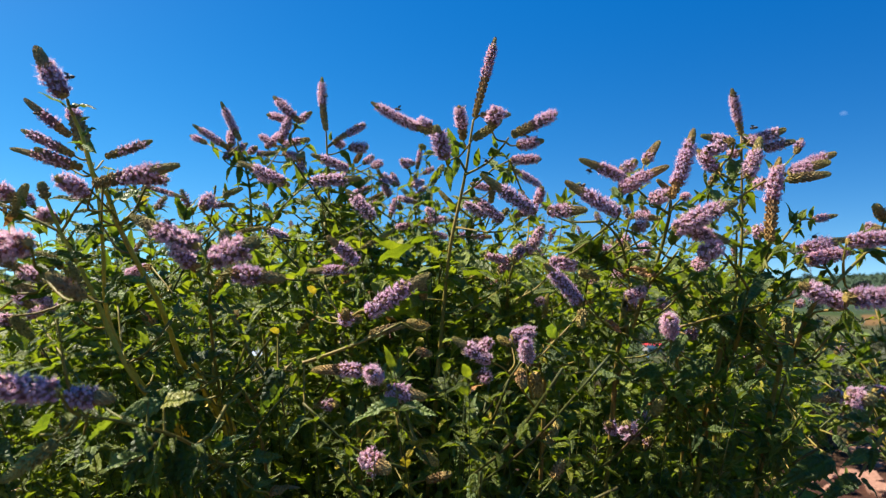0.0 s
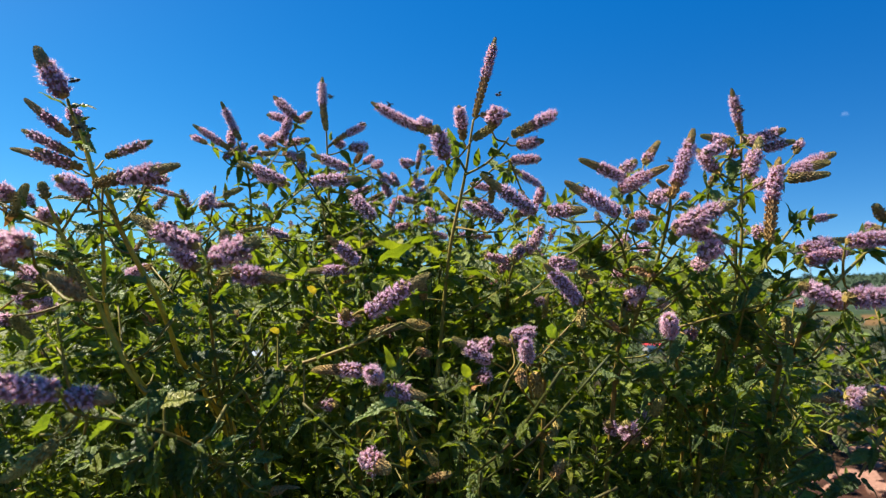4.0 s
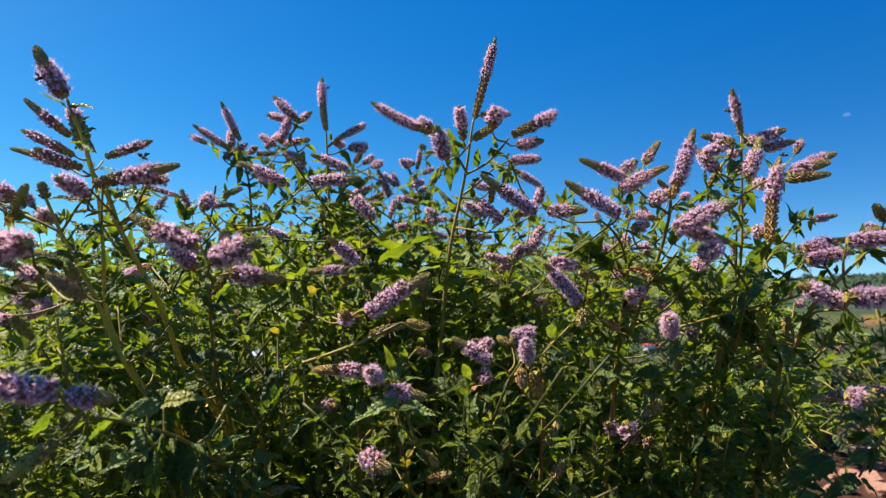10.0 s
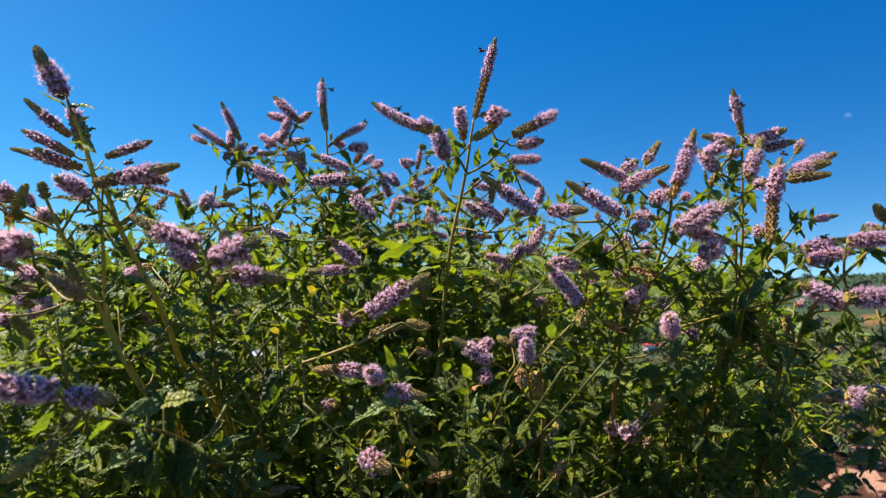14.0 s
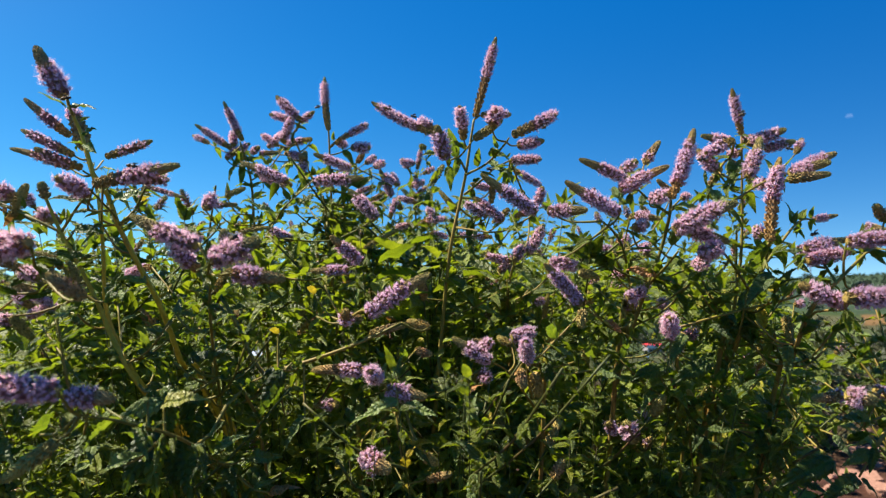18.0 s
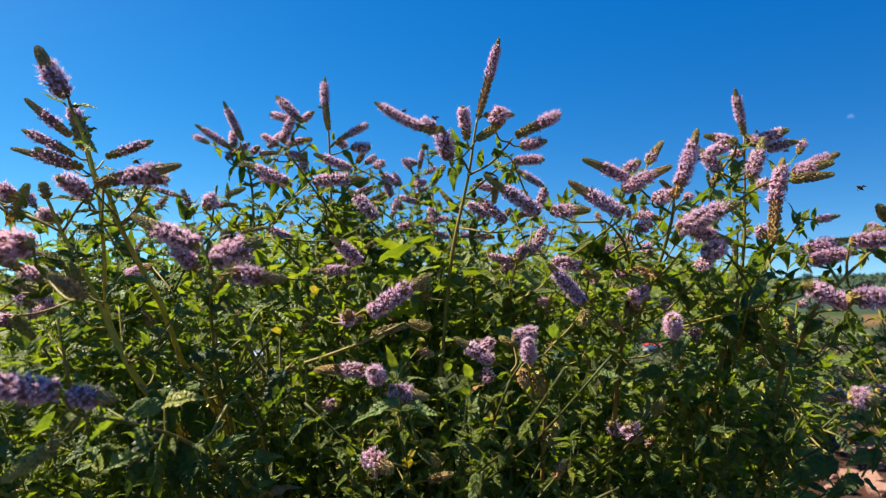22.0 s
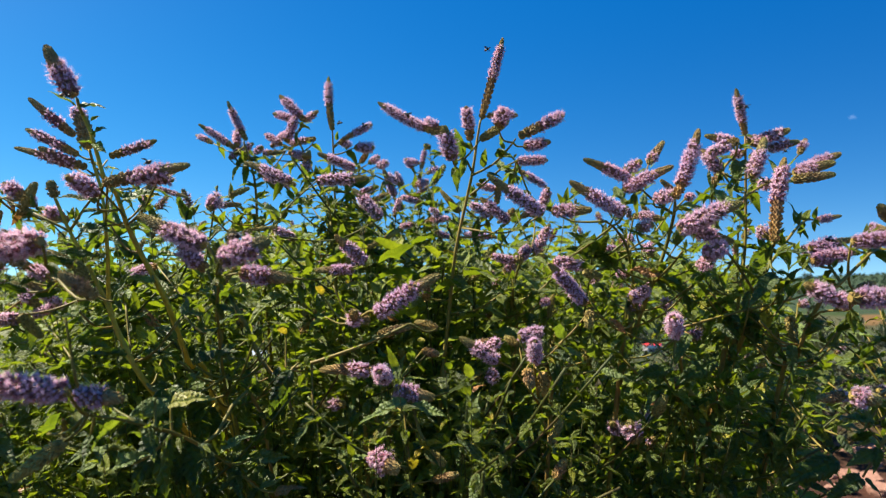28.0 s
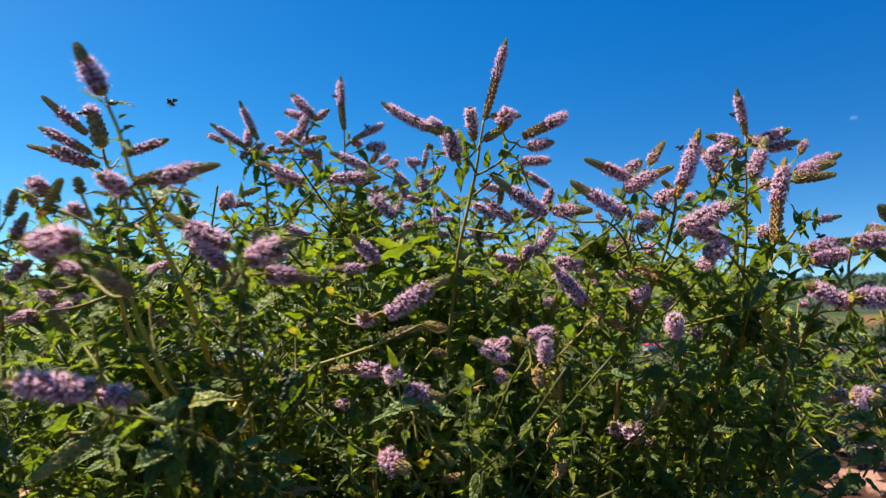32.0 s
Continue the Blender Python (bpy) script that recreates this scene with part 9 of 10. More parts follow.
# ---- what moves: the wind in the stems (seconds, millimetres aside at 1.1 m height), bees, moon ----
GUSTS = {
    "A": [(0, 0), (1, 1), (2, .3), (3.5, .3), (5.5, -.6), (6, 2.6), (6.5, 1), (7, 0), (7.5, -.6), (8, .3), (8.5, 1), (9, 0), (20.5, 0), (21, 1), (21.5, 4.1), (22, .8), (22.5, 3.4), (23, .7), (23.5, 1.4), (24.5, 1.4), (25, 8), (25.5, 6.4), (27.5, 4.4), (28, 5.8), (28.5, 5.8), (29, 5), (29.5, 1.4), (30, 1), (30.5, 2), (31, 2), (31.5, 1.2), (31.75, 1.5), (32, 23)],
    "B": [(0, 0), (3.5, 0), (5.5, 1.8), (6.5, 2.4), (7, 0), (8.5, .3), (9, 2.2), (9.5, 0), (17, .6), (18, 2.4), (19, 0), (21, 0), (21.5, 5.2), (22, 2.4), (22.5, 1), (23, 1.8), (23.5, .6), (24.5, 1.8), (25, 2.6), (25.5, 7.3), (27.5, 7.6), (28, 6), (28.5, 4.2), (29, 6), (29.5, .6), (30, 0), (30.5, 1.8), (31, 1.8), (31.5, 5.4), (31.75, 4), (32, 17)],
    "C": [(0, 0), (3.5, 0), (5.5, 0), (6, 2.8), (6.5, 1.4), (7, 0), (16.5, .4), (17, 1.3), (17.5, .4), (21, .3), (21.5, 1.9), (22, 2.8), (22.5, 1.9), (23, .5), (24.5, .5), (25, 2.8), (25.5, 8.2), (27.5, 3.3), (28, 5.5), (28.5, 2.8), (29, 5.5), (29.5, 1.9), (30, 1.4), (31, 1.4), (31.5, 2.8), (32, 8.2)],
    "L": [(0, 0), (5.5, 0), (6, 2.3), (6.5, .4), (7, 0), (20.5, 0), (21, .4), (21.5, 2.7), (22, 1.6), (22.5, 3.5), (23, 1.2), (24.5, 1.2), (25, 4.3), (25.5, 5.9), (27.5, 2.7), (28, 6.2), (28.5, 3.5), (29, 4.3), (29.5, 1.6), (30, 1.2), (31, 1.6), (31.5, 1.2), (31.75, 1.4), (32, 14)],
    "R": [(0, 0), (1, .4), (3.5, 0), (5.5, -.6), (6, 1.4), (6.5, .4), (7, 0), (8.5, -.6), (9.5, -.4), (10, 0), (17, .5), (17.5, .2), (20.5, 0), (21.5, .8), (22, 2.3), (22.5, 1.4), (23, .5), (25, .5), (25.5, 4.1), (27.5, 1.8), (28, 3.2), (28.5, 1.4), (29, 3.2), (29.5, 1.8), (30, .5), (31, .9), (31.5, 3.8), (32, 3.6)],
}
BENT = {"A": ("A", 1.0), "H": ("A", 0.5), "N": ("A", 0.8), "M": ("A", 0.72), "B": ("B", 1.0), "C": ("C", 1.0), "L": ("L", 1.0), "R": ("R", 1.0), "F": ("A", 0.4), "G": ("C", 0.5), "S": ("R", 0.5)}


def motions():
    for plant, sway in PLANTS:
        gust, share = BENT[sway]
        x, y, z = plant.location
        walk(plant, [(t, pose(x, y, z, 0, math.degrees(mm * share / 1100.0), 0)) for t, mm in GUSTS[gust]])
    walk(BEES[0], [(0.0, pose(0.016, 0.518, 1.246, -18, 14, 148)), (1.0, pose(-0.220, 0.686, 1.285, 0, 15, 79)), (1.6, pose(-0.046, 0.586, 1.288, 2, 4, 21)),
        (2.0, pose(0.092, 0.536, 1.285, -6, 8, -43)), (3.0, pose(0.049, 0.518, 1.245, 11, -13, -49)), (6.0, pose(0.048, 0.525, 1.294, -19, 0, -86)),
        (7.0, pose(0.043, 0.526, 1.285, 4, 10, -27)), (8.0, pose(0.075, 0.498, 1.235, 12, -15, -43)), (9.0, pose(0.089, 0.498, 1.234, 8, 9, -72)),
        (10.0, pose(0.087, 0.499, 1.226, -20, -9, -83)), (11.0, pose(0.082, 0.498, 1.234, -10, 12, -124)), (12.0, pose(-0.001, 0.585, 1.305, 19, 15, -166)),
        (13.0, pose(0.029, 0.526, 1.285, -6, 0, -228)), (14.0, pose(0.033, 0.525, 1.298, -3, 16, -295)), (17.0, pose(0.048, 0.525, 1.295, 4, -15, -349)),
        (18.0, pose(0.044, 0.526, 1.289, 19, -11, -338)), (19.0, pose(-0.012, 0.528, 1.239, -20, 1, -407)), (20.0, pose(-0.022, 0.528, 1.242, -20, 0, -475)),
        (21.0, pose(-0.021, 0.528, 1.236, -3, -4, -416)), (22.0, pose(-0.007, 0.528, 1.239, -20, 3, -396)), (25.0, pose(0.092, 0.498, 1.235, 5, 18, -442)),
        (28.0, pose(0.039, 0.525, 1.300, 2, 4, -504)), (29.0, pose(0.044, 0.526, 1.284, -11, 19, -554)), (30.0, pose(0.044, 0.526, 1.282, -18, 8, -484)),
        (31.0, pose(0.036, 0.525, 1.296, -13, 4, -421)), (32.0, pose(0.020, 0.509, 1.209, -6, 6, -485))])
    walk(BEES[1], [(0.0, pose(-0.090, 0.637, 1.260, -20, -6, 250)), (1.0, pose(-0.086, 0.637, 1.261, 4, -1, 301)), (2.0, pose(-0.110, 0.636, 1.292, 24, 2, 288)),
        (3.0, pose(-0.119, 0.635, 1.303, 14, -6, 220)), (6.0, pose(-0.086, 0.637, 1.256, -14, -2, 211)), (6.5, pose(-0.035, 0.587, 1.266, -20, 5, 186)),
        (7.0, pose(0.008, 0.518, 1.244, 14, -18, 131)), (7.5, pose(-0.052, 0.586, 1.282, 15, 0, 170)), (8.0, pose(-0.121, 0.635, 1.310, -12, 9, 199)),
        (9.0, pose(-0.120, 0.635, 1.298, -13, 18, 189)), (11.0, pose(-0.123, 0.635, 1.303, -6, 14, 175)), (12.0, pose(-0.103, 0.637, 1.267, 8, -13, 157)),
        (13.0, pose(-0.039, 0.528, 1.248, -12, -17, 205)), (14.0, pose(-0.031, 0.528, 1.243, -16, 17, 271)), (17.0, pose(-0.006, 0.528, 1.242, 5, -19, 339)),
        (18.0, pose(-0.047, 0.528, 1.248, -14, -4, 278)), (19.0, pose(-0.012, 0.518, 1.239, 23, -5, 294)), (20.0, pose(0.009, 0.518, 1.235, 3, -14, 243)),
        (20.5, pose(-0.052, 0.587, 1.271, 2, 7, 185)), (21.0, pose(-0.133, 0.636, 1.294, -2, 8, 125)), (22.0, pose(-0.130, 0.636, 1.280, -5, 15, 162)),
        (23.0, pose(-0.116, 0.635, 1.302, 10, 10, 115)), (24.0, pose(-0.131, 0.635, 1.304, 0, -16, 169)), (25.0, pose(-0.128, 0.635, 1.307, 1, -13, 105)),
        (28.0, pose(-0.110, 0.637, 1.263, -20, 11, 123)), (29.0, pose(-0.123, 0.636, 1.295, -24, -12, 85)), (30.0, pose(-0.131, 0.636, 1.292, 2, -4, 79)),
        (31.0, pose(-0.124, 0.635, 1.298, 0, 17, 33)), (32.0, pose(-0.107, 0.635, 1.298, 22, -18, 38))])
    walk(BEES[2], [(0.0, pose(0.271, 0.528, 1.231, 2, 0, 411)), (1.0, pose(0.268, 0.529, 1.228, 20, -17, 417)), (2.0, pose(0.264, 0.528, 1.245, 2, -7, 437)),
        (3.0, pose(0.259, 0.527, 1.257, 11, -15, 468)), (6.0, pose(0.260, 0.529, 1.226, -2, 0, 496)), (7.0, pose(0.264, 0.528, 1.248, -22, 4, 515)),
        (8.0, pose(0.255, 0.529, 1.223, 18, -10, 497)), (9.0, pose(0.264, 0.527, 1.252, 11, 4, 543)), (10.0, pose(0.250, 0.528, 1.246, -23, 3, 595)),
        (11.0, pose(0.248, 0.528, 1.249, 8, -3, 611)), (12.0, pose(0.260, 0.528, 1.244, -15, 4, 551)), (13.0, pose(0.261, 0.528, 1.237, -21, -5, 506)),
        (14.0, pose(0.252, 0.528, 1.247, 1, -18, 502)), (17.0, pose(0.265, 0.528, 1.249, -8, 11, 541)), (18.0, pose(0.261, 0.528, 1.244, 22, 3, 472)),
        (20.0, pose(0.261, 0.528, 1.236, 24, 13, 539)), (21.0, pose(0.259, 0.528, 1.233, -7, -10, 483)), (22.0, pose(0.275, 0.529, 1.228, -15, -11, 523)),
        (23.0, pose(0.258, 0.528, 1.242, -18, 17, 468)), (25.0, pose(0.250, 0.528, 1.239, -6, 9, 535)), (28.0, pose(0.266, 0.528, 1.250, 1, -5, 530)),
        (29.0, pose(0.278, 0.528, 1.229, -13, -9, 549)), (30.0, pose(0.248, 0.527, 1.257, -15, -2, 552)), (31.0, pose(0.264, 0.528, 1.238, -23, -15, 614)),
        (32.0, pose(0.254, 0.528, 1.242, -22, -9, 656))])
    walk(BEES[3], [(0.0, pose(0.112, 0.461, 1.181, -13, -17, 321)), (1.0, pose(0.112, 0.461, 1.182, -9, 12, 289)), (3.0, pose(0.163, 0.440, 1.186, 14, 16, 356)),
        (6.0, pose(0.167, 0.441, 1.183, 18, 16, 416)), (8.0, pose(0.282, 0.490, 1.192, -20, -7, 482)), (8.7, pose(0.295, 0.441, 1.167, 5, 0, 446)),
        (9.0, pose(0.282, 0.412, 1.147, 16, -4, 425)), (9.6, pose(0.274, 0.441, 1.167, -11, -1, 384)), (10.0, pose(0.262, 0.441, 1.181, 3, -2, 400)),
        (11.0, pose(0.231, 0.519, 1.222, -4, -6, 356)), (12.0, pose(0.303, 0.519, 1.215, 2, -12, 310)), (12.6, pose(0.236, 0.488, 1.233, 7, -14, 339)),
        (13.0, pose(0.181, 0.489, 1.220, -8, -2, 357)), (14.0, pose(0.140, 0.460, 1.190, 13, 15, 372)), (14.5, pose(0.117, 0.489, 1.221, -14, 1, 404)),
        (17.0, pose(0.168, 0.430, 1.200, -24, 2, 381)), (18.0, pose(0.190, 0.440, 1.186, 18, -7, 377)), (18.6, pose(0.190, 0.340, 1.199, 0, -16, 424)),
        (19.0, pose(0.188, 0.280, 1.196, -10, 1, 454)), (19.4, pose(0.218, 0.389, 1.214, -24, 16, 394)), (20.0, pose(0.209, 0.490, 1.205, -17, -13, 330)),
        (21.0, pose(0.114, 0.461, 1.182, 16, 19, 274)), (21.6, pose(0.253, 0.441, 1.179, -5, 15, 294)), (22.0, pose(0.304, 0.441, 1.165, -18, 7, 295)),
        (22.5, pose(0.212, 0.441, 1.183, -11, -7, 276)), (23.0, pose(0.127, 0.460, 1.188, -15, 4, 259)), (24.0, pose(0.136, 0.460, 1.186, 3, -19, 311)),
        (25.0, pose(0.119, 0.490, 1.203, -23, 0, 337)), (28.0, pose(0.233, 0.441, 1.170, 8, 16, 388)), (29.0, pose(0.132, 0.460, 1.186, -11, -14, 424)),
        (30.0, pose(0.169, 0.430, 1.202, 8, -10, 417)), (30.6, pose(0.120, 0.350, 1.196, 12, -6, 393)), (31.0, pose(0.108, 0.280, 1.184, 2, 17, 407)),
        (31.5, pose(0.148, 0.390, 1.199, -15, 11, 341)), (32.0, pose(0.169, 0.430, 1.192, -20, -14, 365))])
    walk(BEES[4], [(0.0, pose(-0.234, 0.375, 1.225, -6, 4, 90)), (3.0, pose(-0.231, 0.375, 1.225, -21, -19, 106)), (6.0, pose(-0.234, 0.378, 1.216, -12, -10, 146)),
        (7.0, pose(-0.252, 0.380, 1.221, -1, 13, 206)), (8.0, pose(-0.234, 0.378, 1.220, 6, -13, 203)), (9.0, pose(-0.238, 0.380, 1.218, 18, 0, 219)),
        (10.0, pose(-0.255, 0.380, 1.226, 8, -17, 248)), (11.0, pose(-0.232, 0.378, 1.224, 4, -7, 279)), (12.0, pose(-0.229, 0.385, 1.207, 18, -1, 223)),
        (13.0, pose(-0.234, 0.380, 1.213, 18, 8, 249)), (14.0, pose(-0.240, 0.380, 1.214, -5, 12, 299)), (17.0, pose(-0.237, 0.380, 1.213, 21, 15, 293)),
        (21.0, pose(-0.238, 0.380, 1.215, -18, -11, 244)), (25.0, pose(-0.236, 0.380, 1.214, -3, 5, 300)), (28.0, pose(-0.238, 0.380, 1.215, 0, -4, 276)),
        (30.0, pose(-0.238, 0.380, 1.222, 4, 3, 258)), (31.0, pose(-0.239, 0.378, 1.233, 9, 17, 307)), (31.6, pose(-0.239, 0.380, 1.216, 24, 6, 350)),
        (32.0, pose(-0.226, 0.380, 1.204, 18, 18, 309))])
    walk(BEES[5], [(0.0, pose(-0.288, 0.430, 1.217, 10, -11, 333)), (1.0, pose(-0.226, 0.390, 1.196, 3, -8, 373)), (3.0, pose(-0.228, 0.390, 1.192, 17, 19, 321)),
        (6.0, pose(-0.276, 0.430, 1.222, 15, -3, 272)), (6.6, pose(-0.230, 0.400, 1.204, -10, 10, 230)), (7.0, pose(-0.228, 0.450, 1.203, -22, 4, 274)),
        (7.6, pose(-0.228, 0.410, 1.204, 10, -6, 220)), (8.0, pose(-0.233, 0.390, 1.208, 24, 0, 265)), (9.0, pose(-0.228, 0.390, 1.192, -9, -16, 325)),
        (10.0, pose(-0.174, 0.352, 1.170, -23, -12, 337)), (11.0, pose(-0.180, 0.352, 1.166, 5, -13, 326)), (12.0, pose(-0.186, 0.352, 1.169, 18, -7, 271)),
        (14.0, pose(-0.182, 0.352, 1.167, 19, -4, 326)), (17.0, pose(-0.180, 0.352, 1.166, 1, 5, 322)), (20.0, pose(-0.179, 0.352, 1.163, 2, 4, 333)),
        (23.0, pose(-0.178, 0.352, 1.170, 0, -2, 386)), (24.0, pose(-0.177, 0.352, 1.171, -13, -7, 412)), (25.0, pose(-0.165, 0.352, 1.172, 1, 1, 470)),
        (28.0, pose(-0.172, 0.352, 1.167, -4, 3, 411)), (29.0, pose(-0.170, 0.352, 1.168, 5, 5, 353)), (31.0, pose(-0.166, 0.352, 1.170, 6, -1, 301)),
        (31.5, pose(-0.160, 0.360, 1.188, -7, 8, 322)), (32.0, pose(-0.162, 0.360, 1.204, -23, -17, 351))])
    walk(BEES[6], [(0.0, pose(-0.159, 0.353, 1.132, -18, -7, 0)), (7.0, pose(-0.155, 0.353, 1.130, -16, 5, -37)), (12.0, pose(-0.147, 0.348, 1.126, -6, 5, 23)),
        (17.0, pose(-0.101, 0.298, 1.120, 20, 2, -1)), (22.0, pose(-0.102, 0.293, 1.120, 12, -11, -67)), (25.0, pose(-0.101, 0.293, 1.118, -24, 13, -130)),
        (28.0, pose(-0.099, 0.293, 1.120, -7, 2, -101)), (29.0, pose(-0.097, 0.294, 1.116, -21, 8, -72)), (31.0, pose(-0.098, 0.294, 1.117, 22, -17, -43)),
        (32.0, pose(-0.080, 0.294, 1.114, 0, 13, -33))])
    walk(BEES[7], [(0.0, pose(0.220, 0.500, 1.207, 19, -6, 153)), (3.0, pose(0.218, 0.500, 1.203, 19, -18, 155)), (7.0, pose(0.223, 0.499, 1.209, -9, -1, 222)),
        (12.0, pose(0.218, 0.421, 1.164, 14, 1, 192)), (17.0, pose(0.220, 0.421, 1.167, -19, 15, 227)), (18.0, pose(0.210, 0.490, 1.196, 9, -11, 272)),
        (22.0, pose(0.207, 0.490, 1.196, -2, -17, 238)), (25.0, pose(0.223, 0.500, 1.197, -4, 18, 302)), (29.0, pose(0.227, 0.500, 1.207, 7, 11, 257)),
        (30.0, pose(0.229, 0.500, 1.201, -3, -19, 277)), (31.0, pose(0.229, 0.411, 1.177, -5, 17, 268)), (32.0, pose(0.229, 0.500, 1.190, 22, 19, 335))])
    walk(BEES[8], [(0.0, pose(-0.123, 0.630, 1.290, -18, 14, 151)), (2.4, pose(-0.118, 0.630, 1.291, 0, 15, 92)), (5.0, pose(-0.122, 0.630, 1.284, 2, 4, 41)),
        (6.4, pose(-0.156, 0.630, 1.248, -6, 8, -13)), (7.4, pose(-0.118, 0.630, 1.297, 11, -13, -18)), (8.5, pose(-0.121, 0.630, 1.296, -19, 0, -50)),
        (9.5, pose(-0.131, 0.630, 1.297, 4, 10, 0)), (10.5, pose(-0.124, 0.630, 1.278, 12, -15, -13)), (12.5, pose(-0.129, 0.630, 1.306, 8, 9, -38)),
        (13.5, pose(-0.117, 0.630, 1.296, -20, -9, -47)), (17.5, pose(-0.115, 0.630, 1.300, -10, 12, -82)), (18.4, pose(-0.141, 0.630, 1.263, 19, 15, -118)),
        (20.5, pose(-0.130, 0.630, 1.289, -6, 0, -172)), (25.0, pose(-0.124, 0.630, 1.293, -3, 16, -229)), (28.0, pose(-0.121, 0.630, 1.289, 4, -15, -275)),
        (32.0, pose(-0.114, 0.630, 1.290, 19, -11, -266))])
    walk(BEES[9], [(0.0, pose(-0.039, 0.530, 1.248, 1, -19, -47)), (0.5, pose(-0.038, 0.530, 1.249, 0, 16, -96)), (1.5, pose(-0.035, 0.530, 1.247, -5, 5, -106)),
        (4.0, pose(-0.047, 0.530, 1.252, 3, -13, -155)), (8.5, pose(-0.022, 0.530, 1.237, 22, -17, -142)), (10.0, pose(-0.012, 0.520, 1.230, 5, -14, -135)),
        (13.5, pose(-0.039, 0.530, 1.249, 24, 19, -163)), (17.0, pose(-0.032, 0.530, 1.242, 10, 18, -208)), (18.5, pose(-0.023, 0.530, 1.242, 5, -18, -240)),
        (20.5, pose(-0.012, 0.520, 1.235, 8, 3, -256)), (21.5, pose(-0.035, 0.530, 1.247, -20, -6, -223)), (25.0, pose(-0.027, 0.530, 1.241, 4, -1, -179)),
        (28.0, pose(-0.031, 0.530, 1.243, 24, 2, -191)), (32.0, pose(-0.024, 0.530, 1.240, 14, -6, -249))])
    walk(BEES[10], [(0.0, pose(-0.085, 0.630, 1.259, -2, -7, 121)), (2.5, pose(-0.084, 0.630, 1.262, 6, -15, 72)), (5.0, pose(-0.087, 0.630, 1.258, -23, 11, 106)),
        (9.0, pose(-0.091, 0.630, 1.256, 0, 8, 143)), (13.0, pose(-0.082, 0.630, 1.263, 11, -2, 113)), (17.5, pose(-0.084, 0.630, 1.260, 23, -3, 80)),
        (20.5, pose(-0.088, 0.630, 1.257, 17, -5, 65)), (25.0, pose(-0.085, 0.630, 1.259, -16, 13, 85)), (32.0, pose(-0.080, 0.630, 1.257, -22, 19, 56))])
    walk(BEES[11], [(0.0, pose(0.068, 0.500, 1.218, 24, 4, 115)), (6.5, pose(0.071, 0.500, 1.222, -21, -11, 57)), (8.5, pose(0.071, 0.500, 1.219, 5, 18, 43)),
        (9.5, pose(0.079, 0.500, 1.222, -17, 2, 26)), (11.0, pose(0.063, 0.505, 1.220, -20, 2, -17)), (17.5, pose(0.078, 0.500, 1.215, -21, -1, 6)),
        (18.5, pose(0.088, 0.505, 1.235, 13, -4, 30)), (21.5, pose(0.076, 0.505, 1.226, -16, 8, 77)), (25.0, pose(0.066, 0.500, 1.218, 19, 0, 109)),
        (28.0, pose(0.071, 0.500, 1.220, -22, 1, 61)), (32.0, pose(0.073, 0.500, 1.218, 6, -16, 22))])
    walk(BEES[12], [(0.0, pose(0.252, 0.520, 1.257, -24, -12, 247)), (2.0, pose(0.259, 0.520, 1.244, 2, -4, 242)), (9.0, pose(0.255, 0.520, 1.248, 0, 17, 203)),
        (12.0, pose(0.258, 0.520, 1.251, 22, -18, 207)), (18.0, pose(0.259, 0.520, 1.241, 19, 1, 266)), (24.0, pose(0.254, 0.520, 1.254, 1, 16, 269)),
        (28.0, pose(0.257, 0.520, 1.247, 7, 1, 217)), (32.0, pose(0.256, 0.520, 1.250, 11, 8, 193))])
    walk(BEES[13], [(0.0, pose(0.286, 0.500, 1.211, -2, 0, 61)), (4.0, pose(0.290, 0.500, 1.207, -22, 4, 77)), (12.0, pose(0.279, 0.500, 1.201, 18, -10, 62)),
        (18.0, pose(0.286, 0.500, 1.207, 11, 4, 101)), (25.0, pose(0.282, 0.500, 1.204, -23, 3, 146)), (32.0, pose(0.287, 0.500, 1.207, 8, -3, 159))])
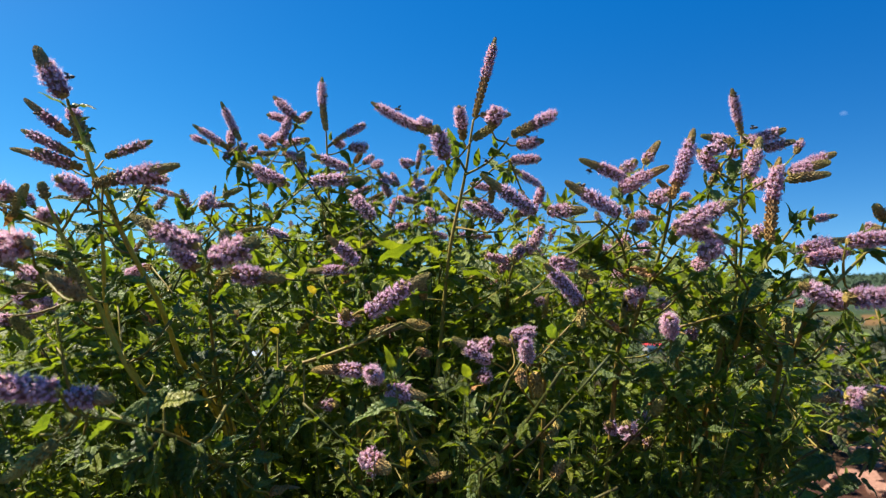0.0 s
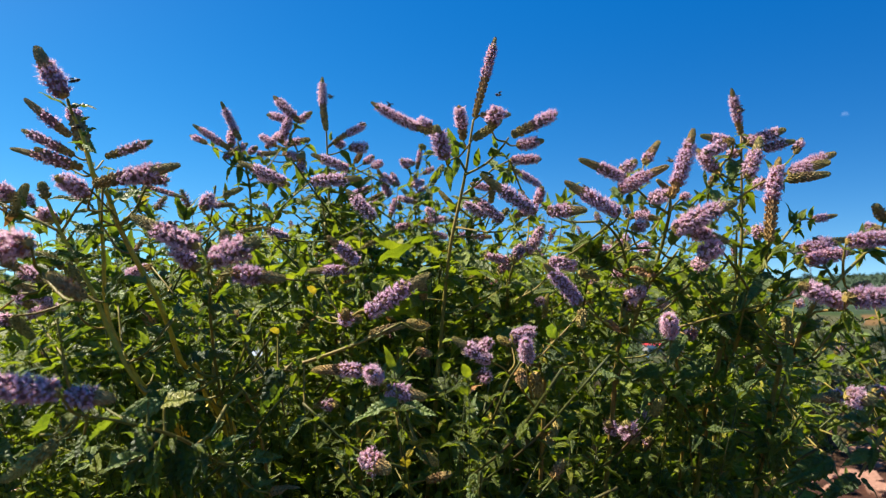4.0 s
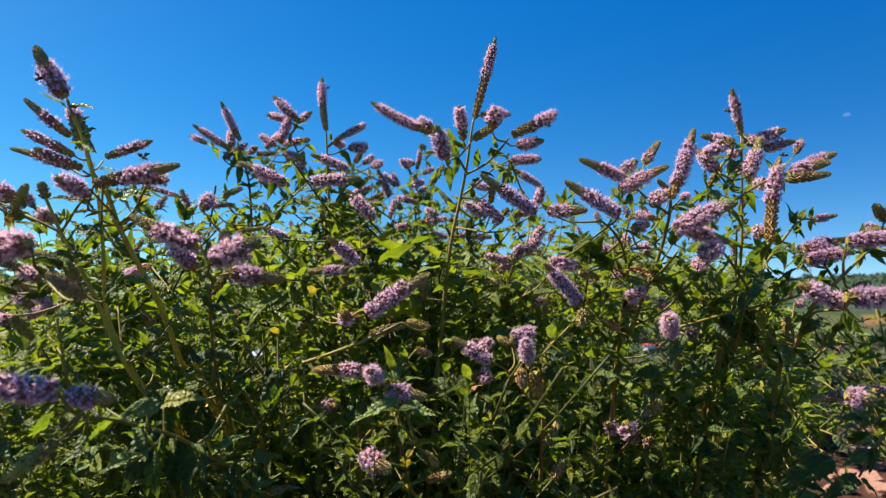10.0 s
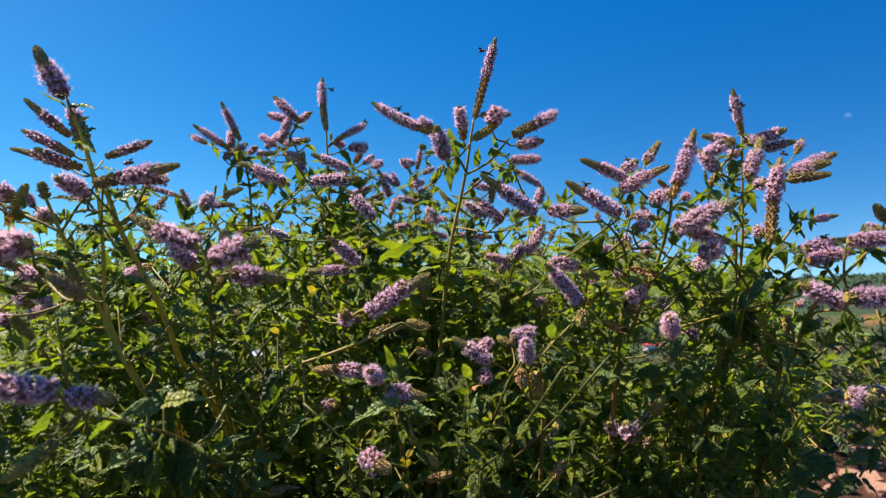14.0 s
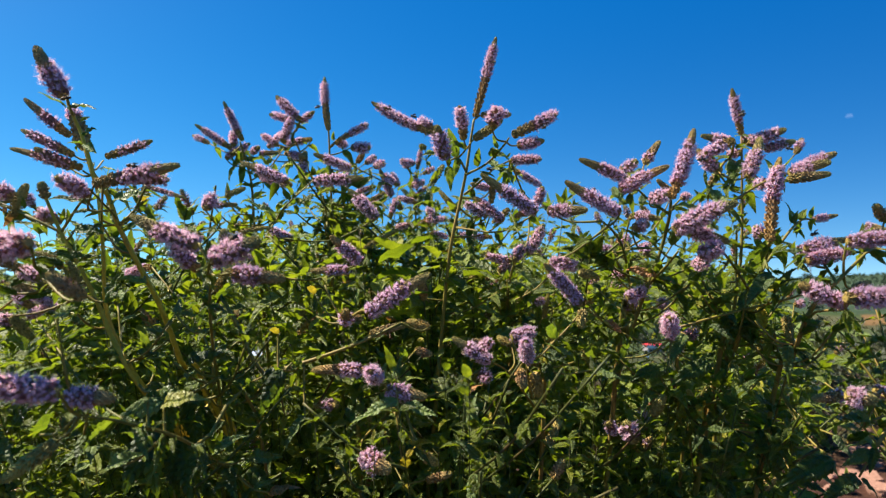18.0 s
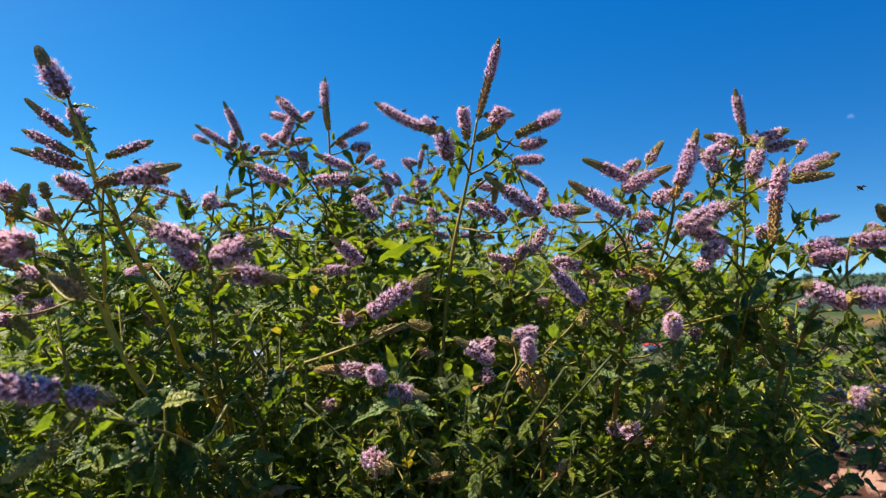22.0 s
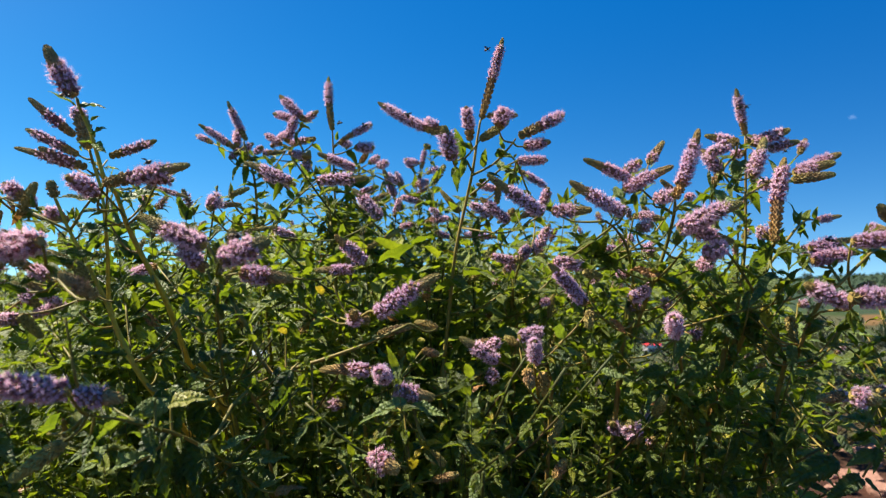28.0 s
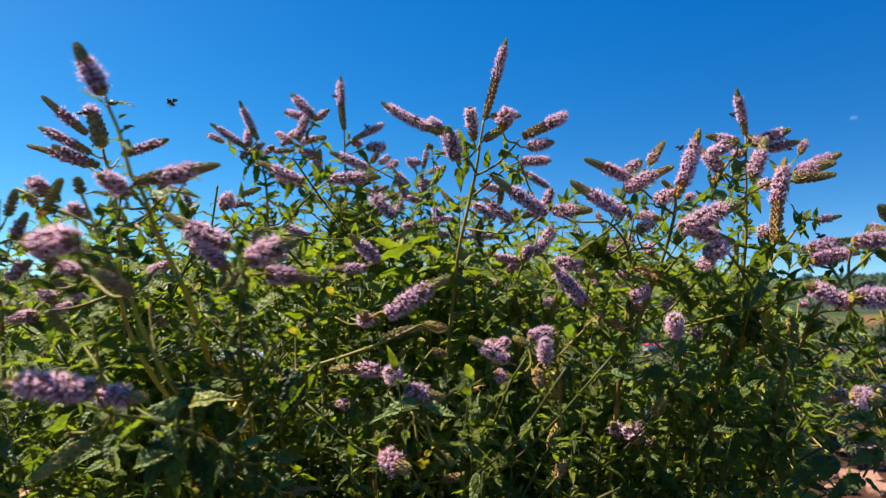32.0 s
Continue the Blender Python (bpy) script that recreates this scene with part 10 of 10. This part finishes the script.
    walk(BEES[14], [(0.0, pose(0.253, 0.415, 1.128, 5, -12, -12)), (6.0, pose(0.257, 0.415, 1.126, -7, -1, -64)), (10.0, pose(0.264, 0.415, 1.125, -23, 11, -60)),
        (18.0, pose(0.254, 0.415, 1.130, 14, -19, -80)), (22.0, pose(0.251, 0.415, 1.125, 4, 19, -25)), (28.0, pose(0.263, 0.415, 1.126, 16, -15, 32)),
        (32.0, pose(0.257, 0.415, 1.128, -13, 11, 14))])
    walk(BEES[15], [(0.0, pose(-0.175, 0.660, 1.243, -19, -15, 35)), (3.0, pose(-0.168, 0.660, 1.246, 23, -5, 88)), (8.0, pose(-0.178, 0.660, 1.234, -1, 0, 117)),
        (12.0, pose(-0.185, 0.630, 1.213, 6, -10, 101)), (18.0, pose(-0.172, 0.660, 1.242, 0, -12, 72)), (24.0, pose(-0.179, 0.630, 1.219, 22, -19, 65)),
        (28.0, pose(-0.174, 0.660, 1.238, 14, -17, 17)), (32.0, pose(-0.165, 0.660, 1.239, 17, 4, -12))])
    walk(BEES[16], [(0.0, pose(0.103, 0.450, 1.168, -11, -7, 26)), (6.0, pose(0.108, 0.450, 1.165, 23, 11, 62)), (10.0, pose(0.115, 0.450, 1.161, 21, 15, 110)),
        (14.0, pose(0.106, 0.450, 1.169, 23, -16, 161)), (19.0, pose(0.112, 0.450, 1.165, -12, 4, 139)), (25.0, pose(0.107, 0.450, 1.166, -7, 13, 138)),
        (32.0, pose(0.113, 0.450, 1.163, -14, -8, 126))])
    walk(BEES[17], [(0.0, pose(0.035, 0.490, 1.195, 3, -2, 179)), (5.0, pose(0.040, 0.490, 1.179, -4, -6, 141)), (12.0, pose(0.048, 0.490, 1.174, 2, -12, 102)),
        (18.0, pose(0.037, 0.490, 1.188, 7, -14, 127)), (24.0, pose(0.044, 0.490, 1.177, -8, -2, 142)), (32.0, pose(0.039, 0.490, 1.183, 13, 15, 155))])
    walk(MOON, [(0.0, pose(1971.1, 2965.5, 803.4)), (32.0, pose(2021.2, 2966.5, 781.1))])


motions()
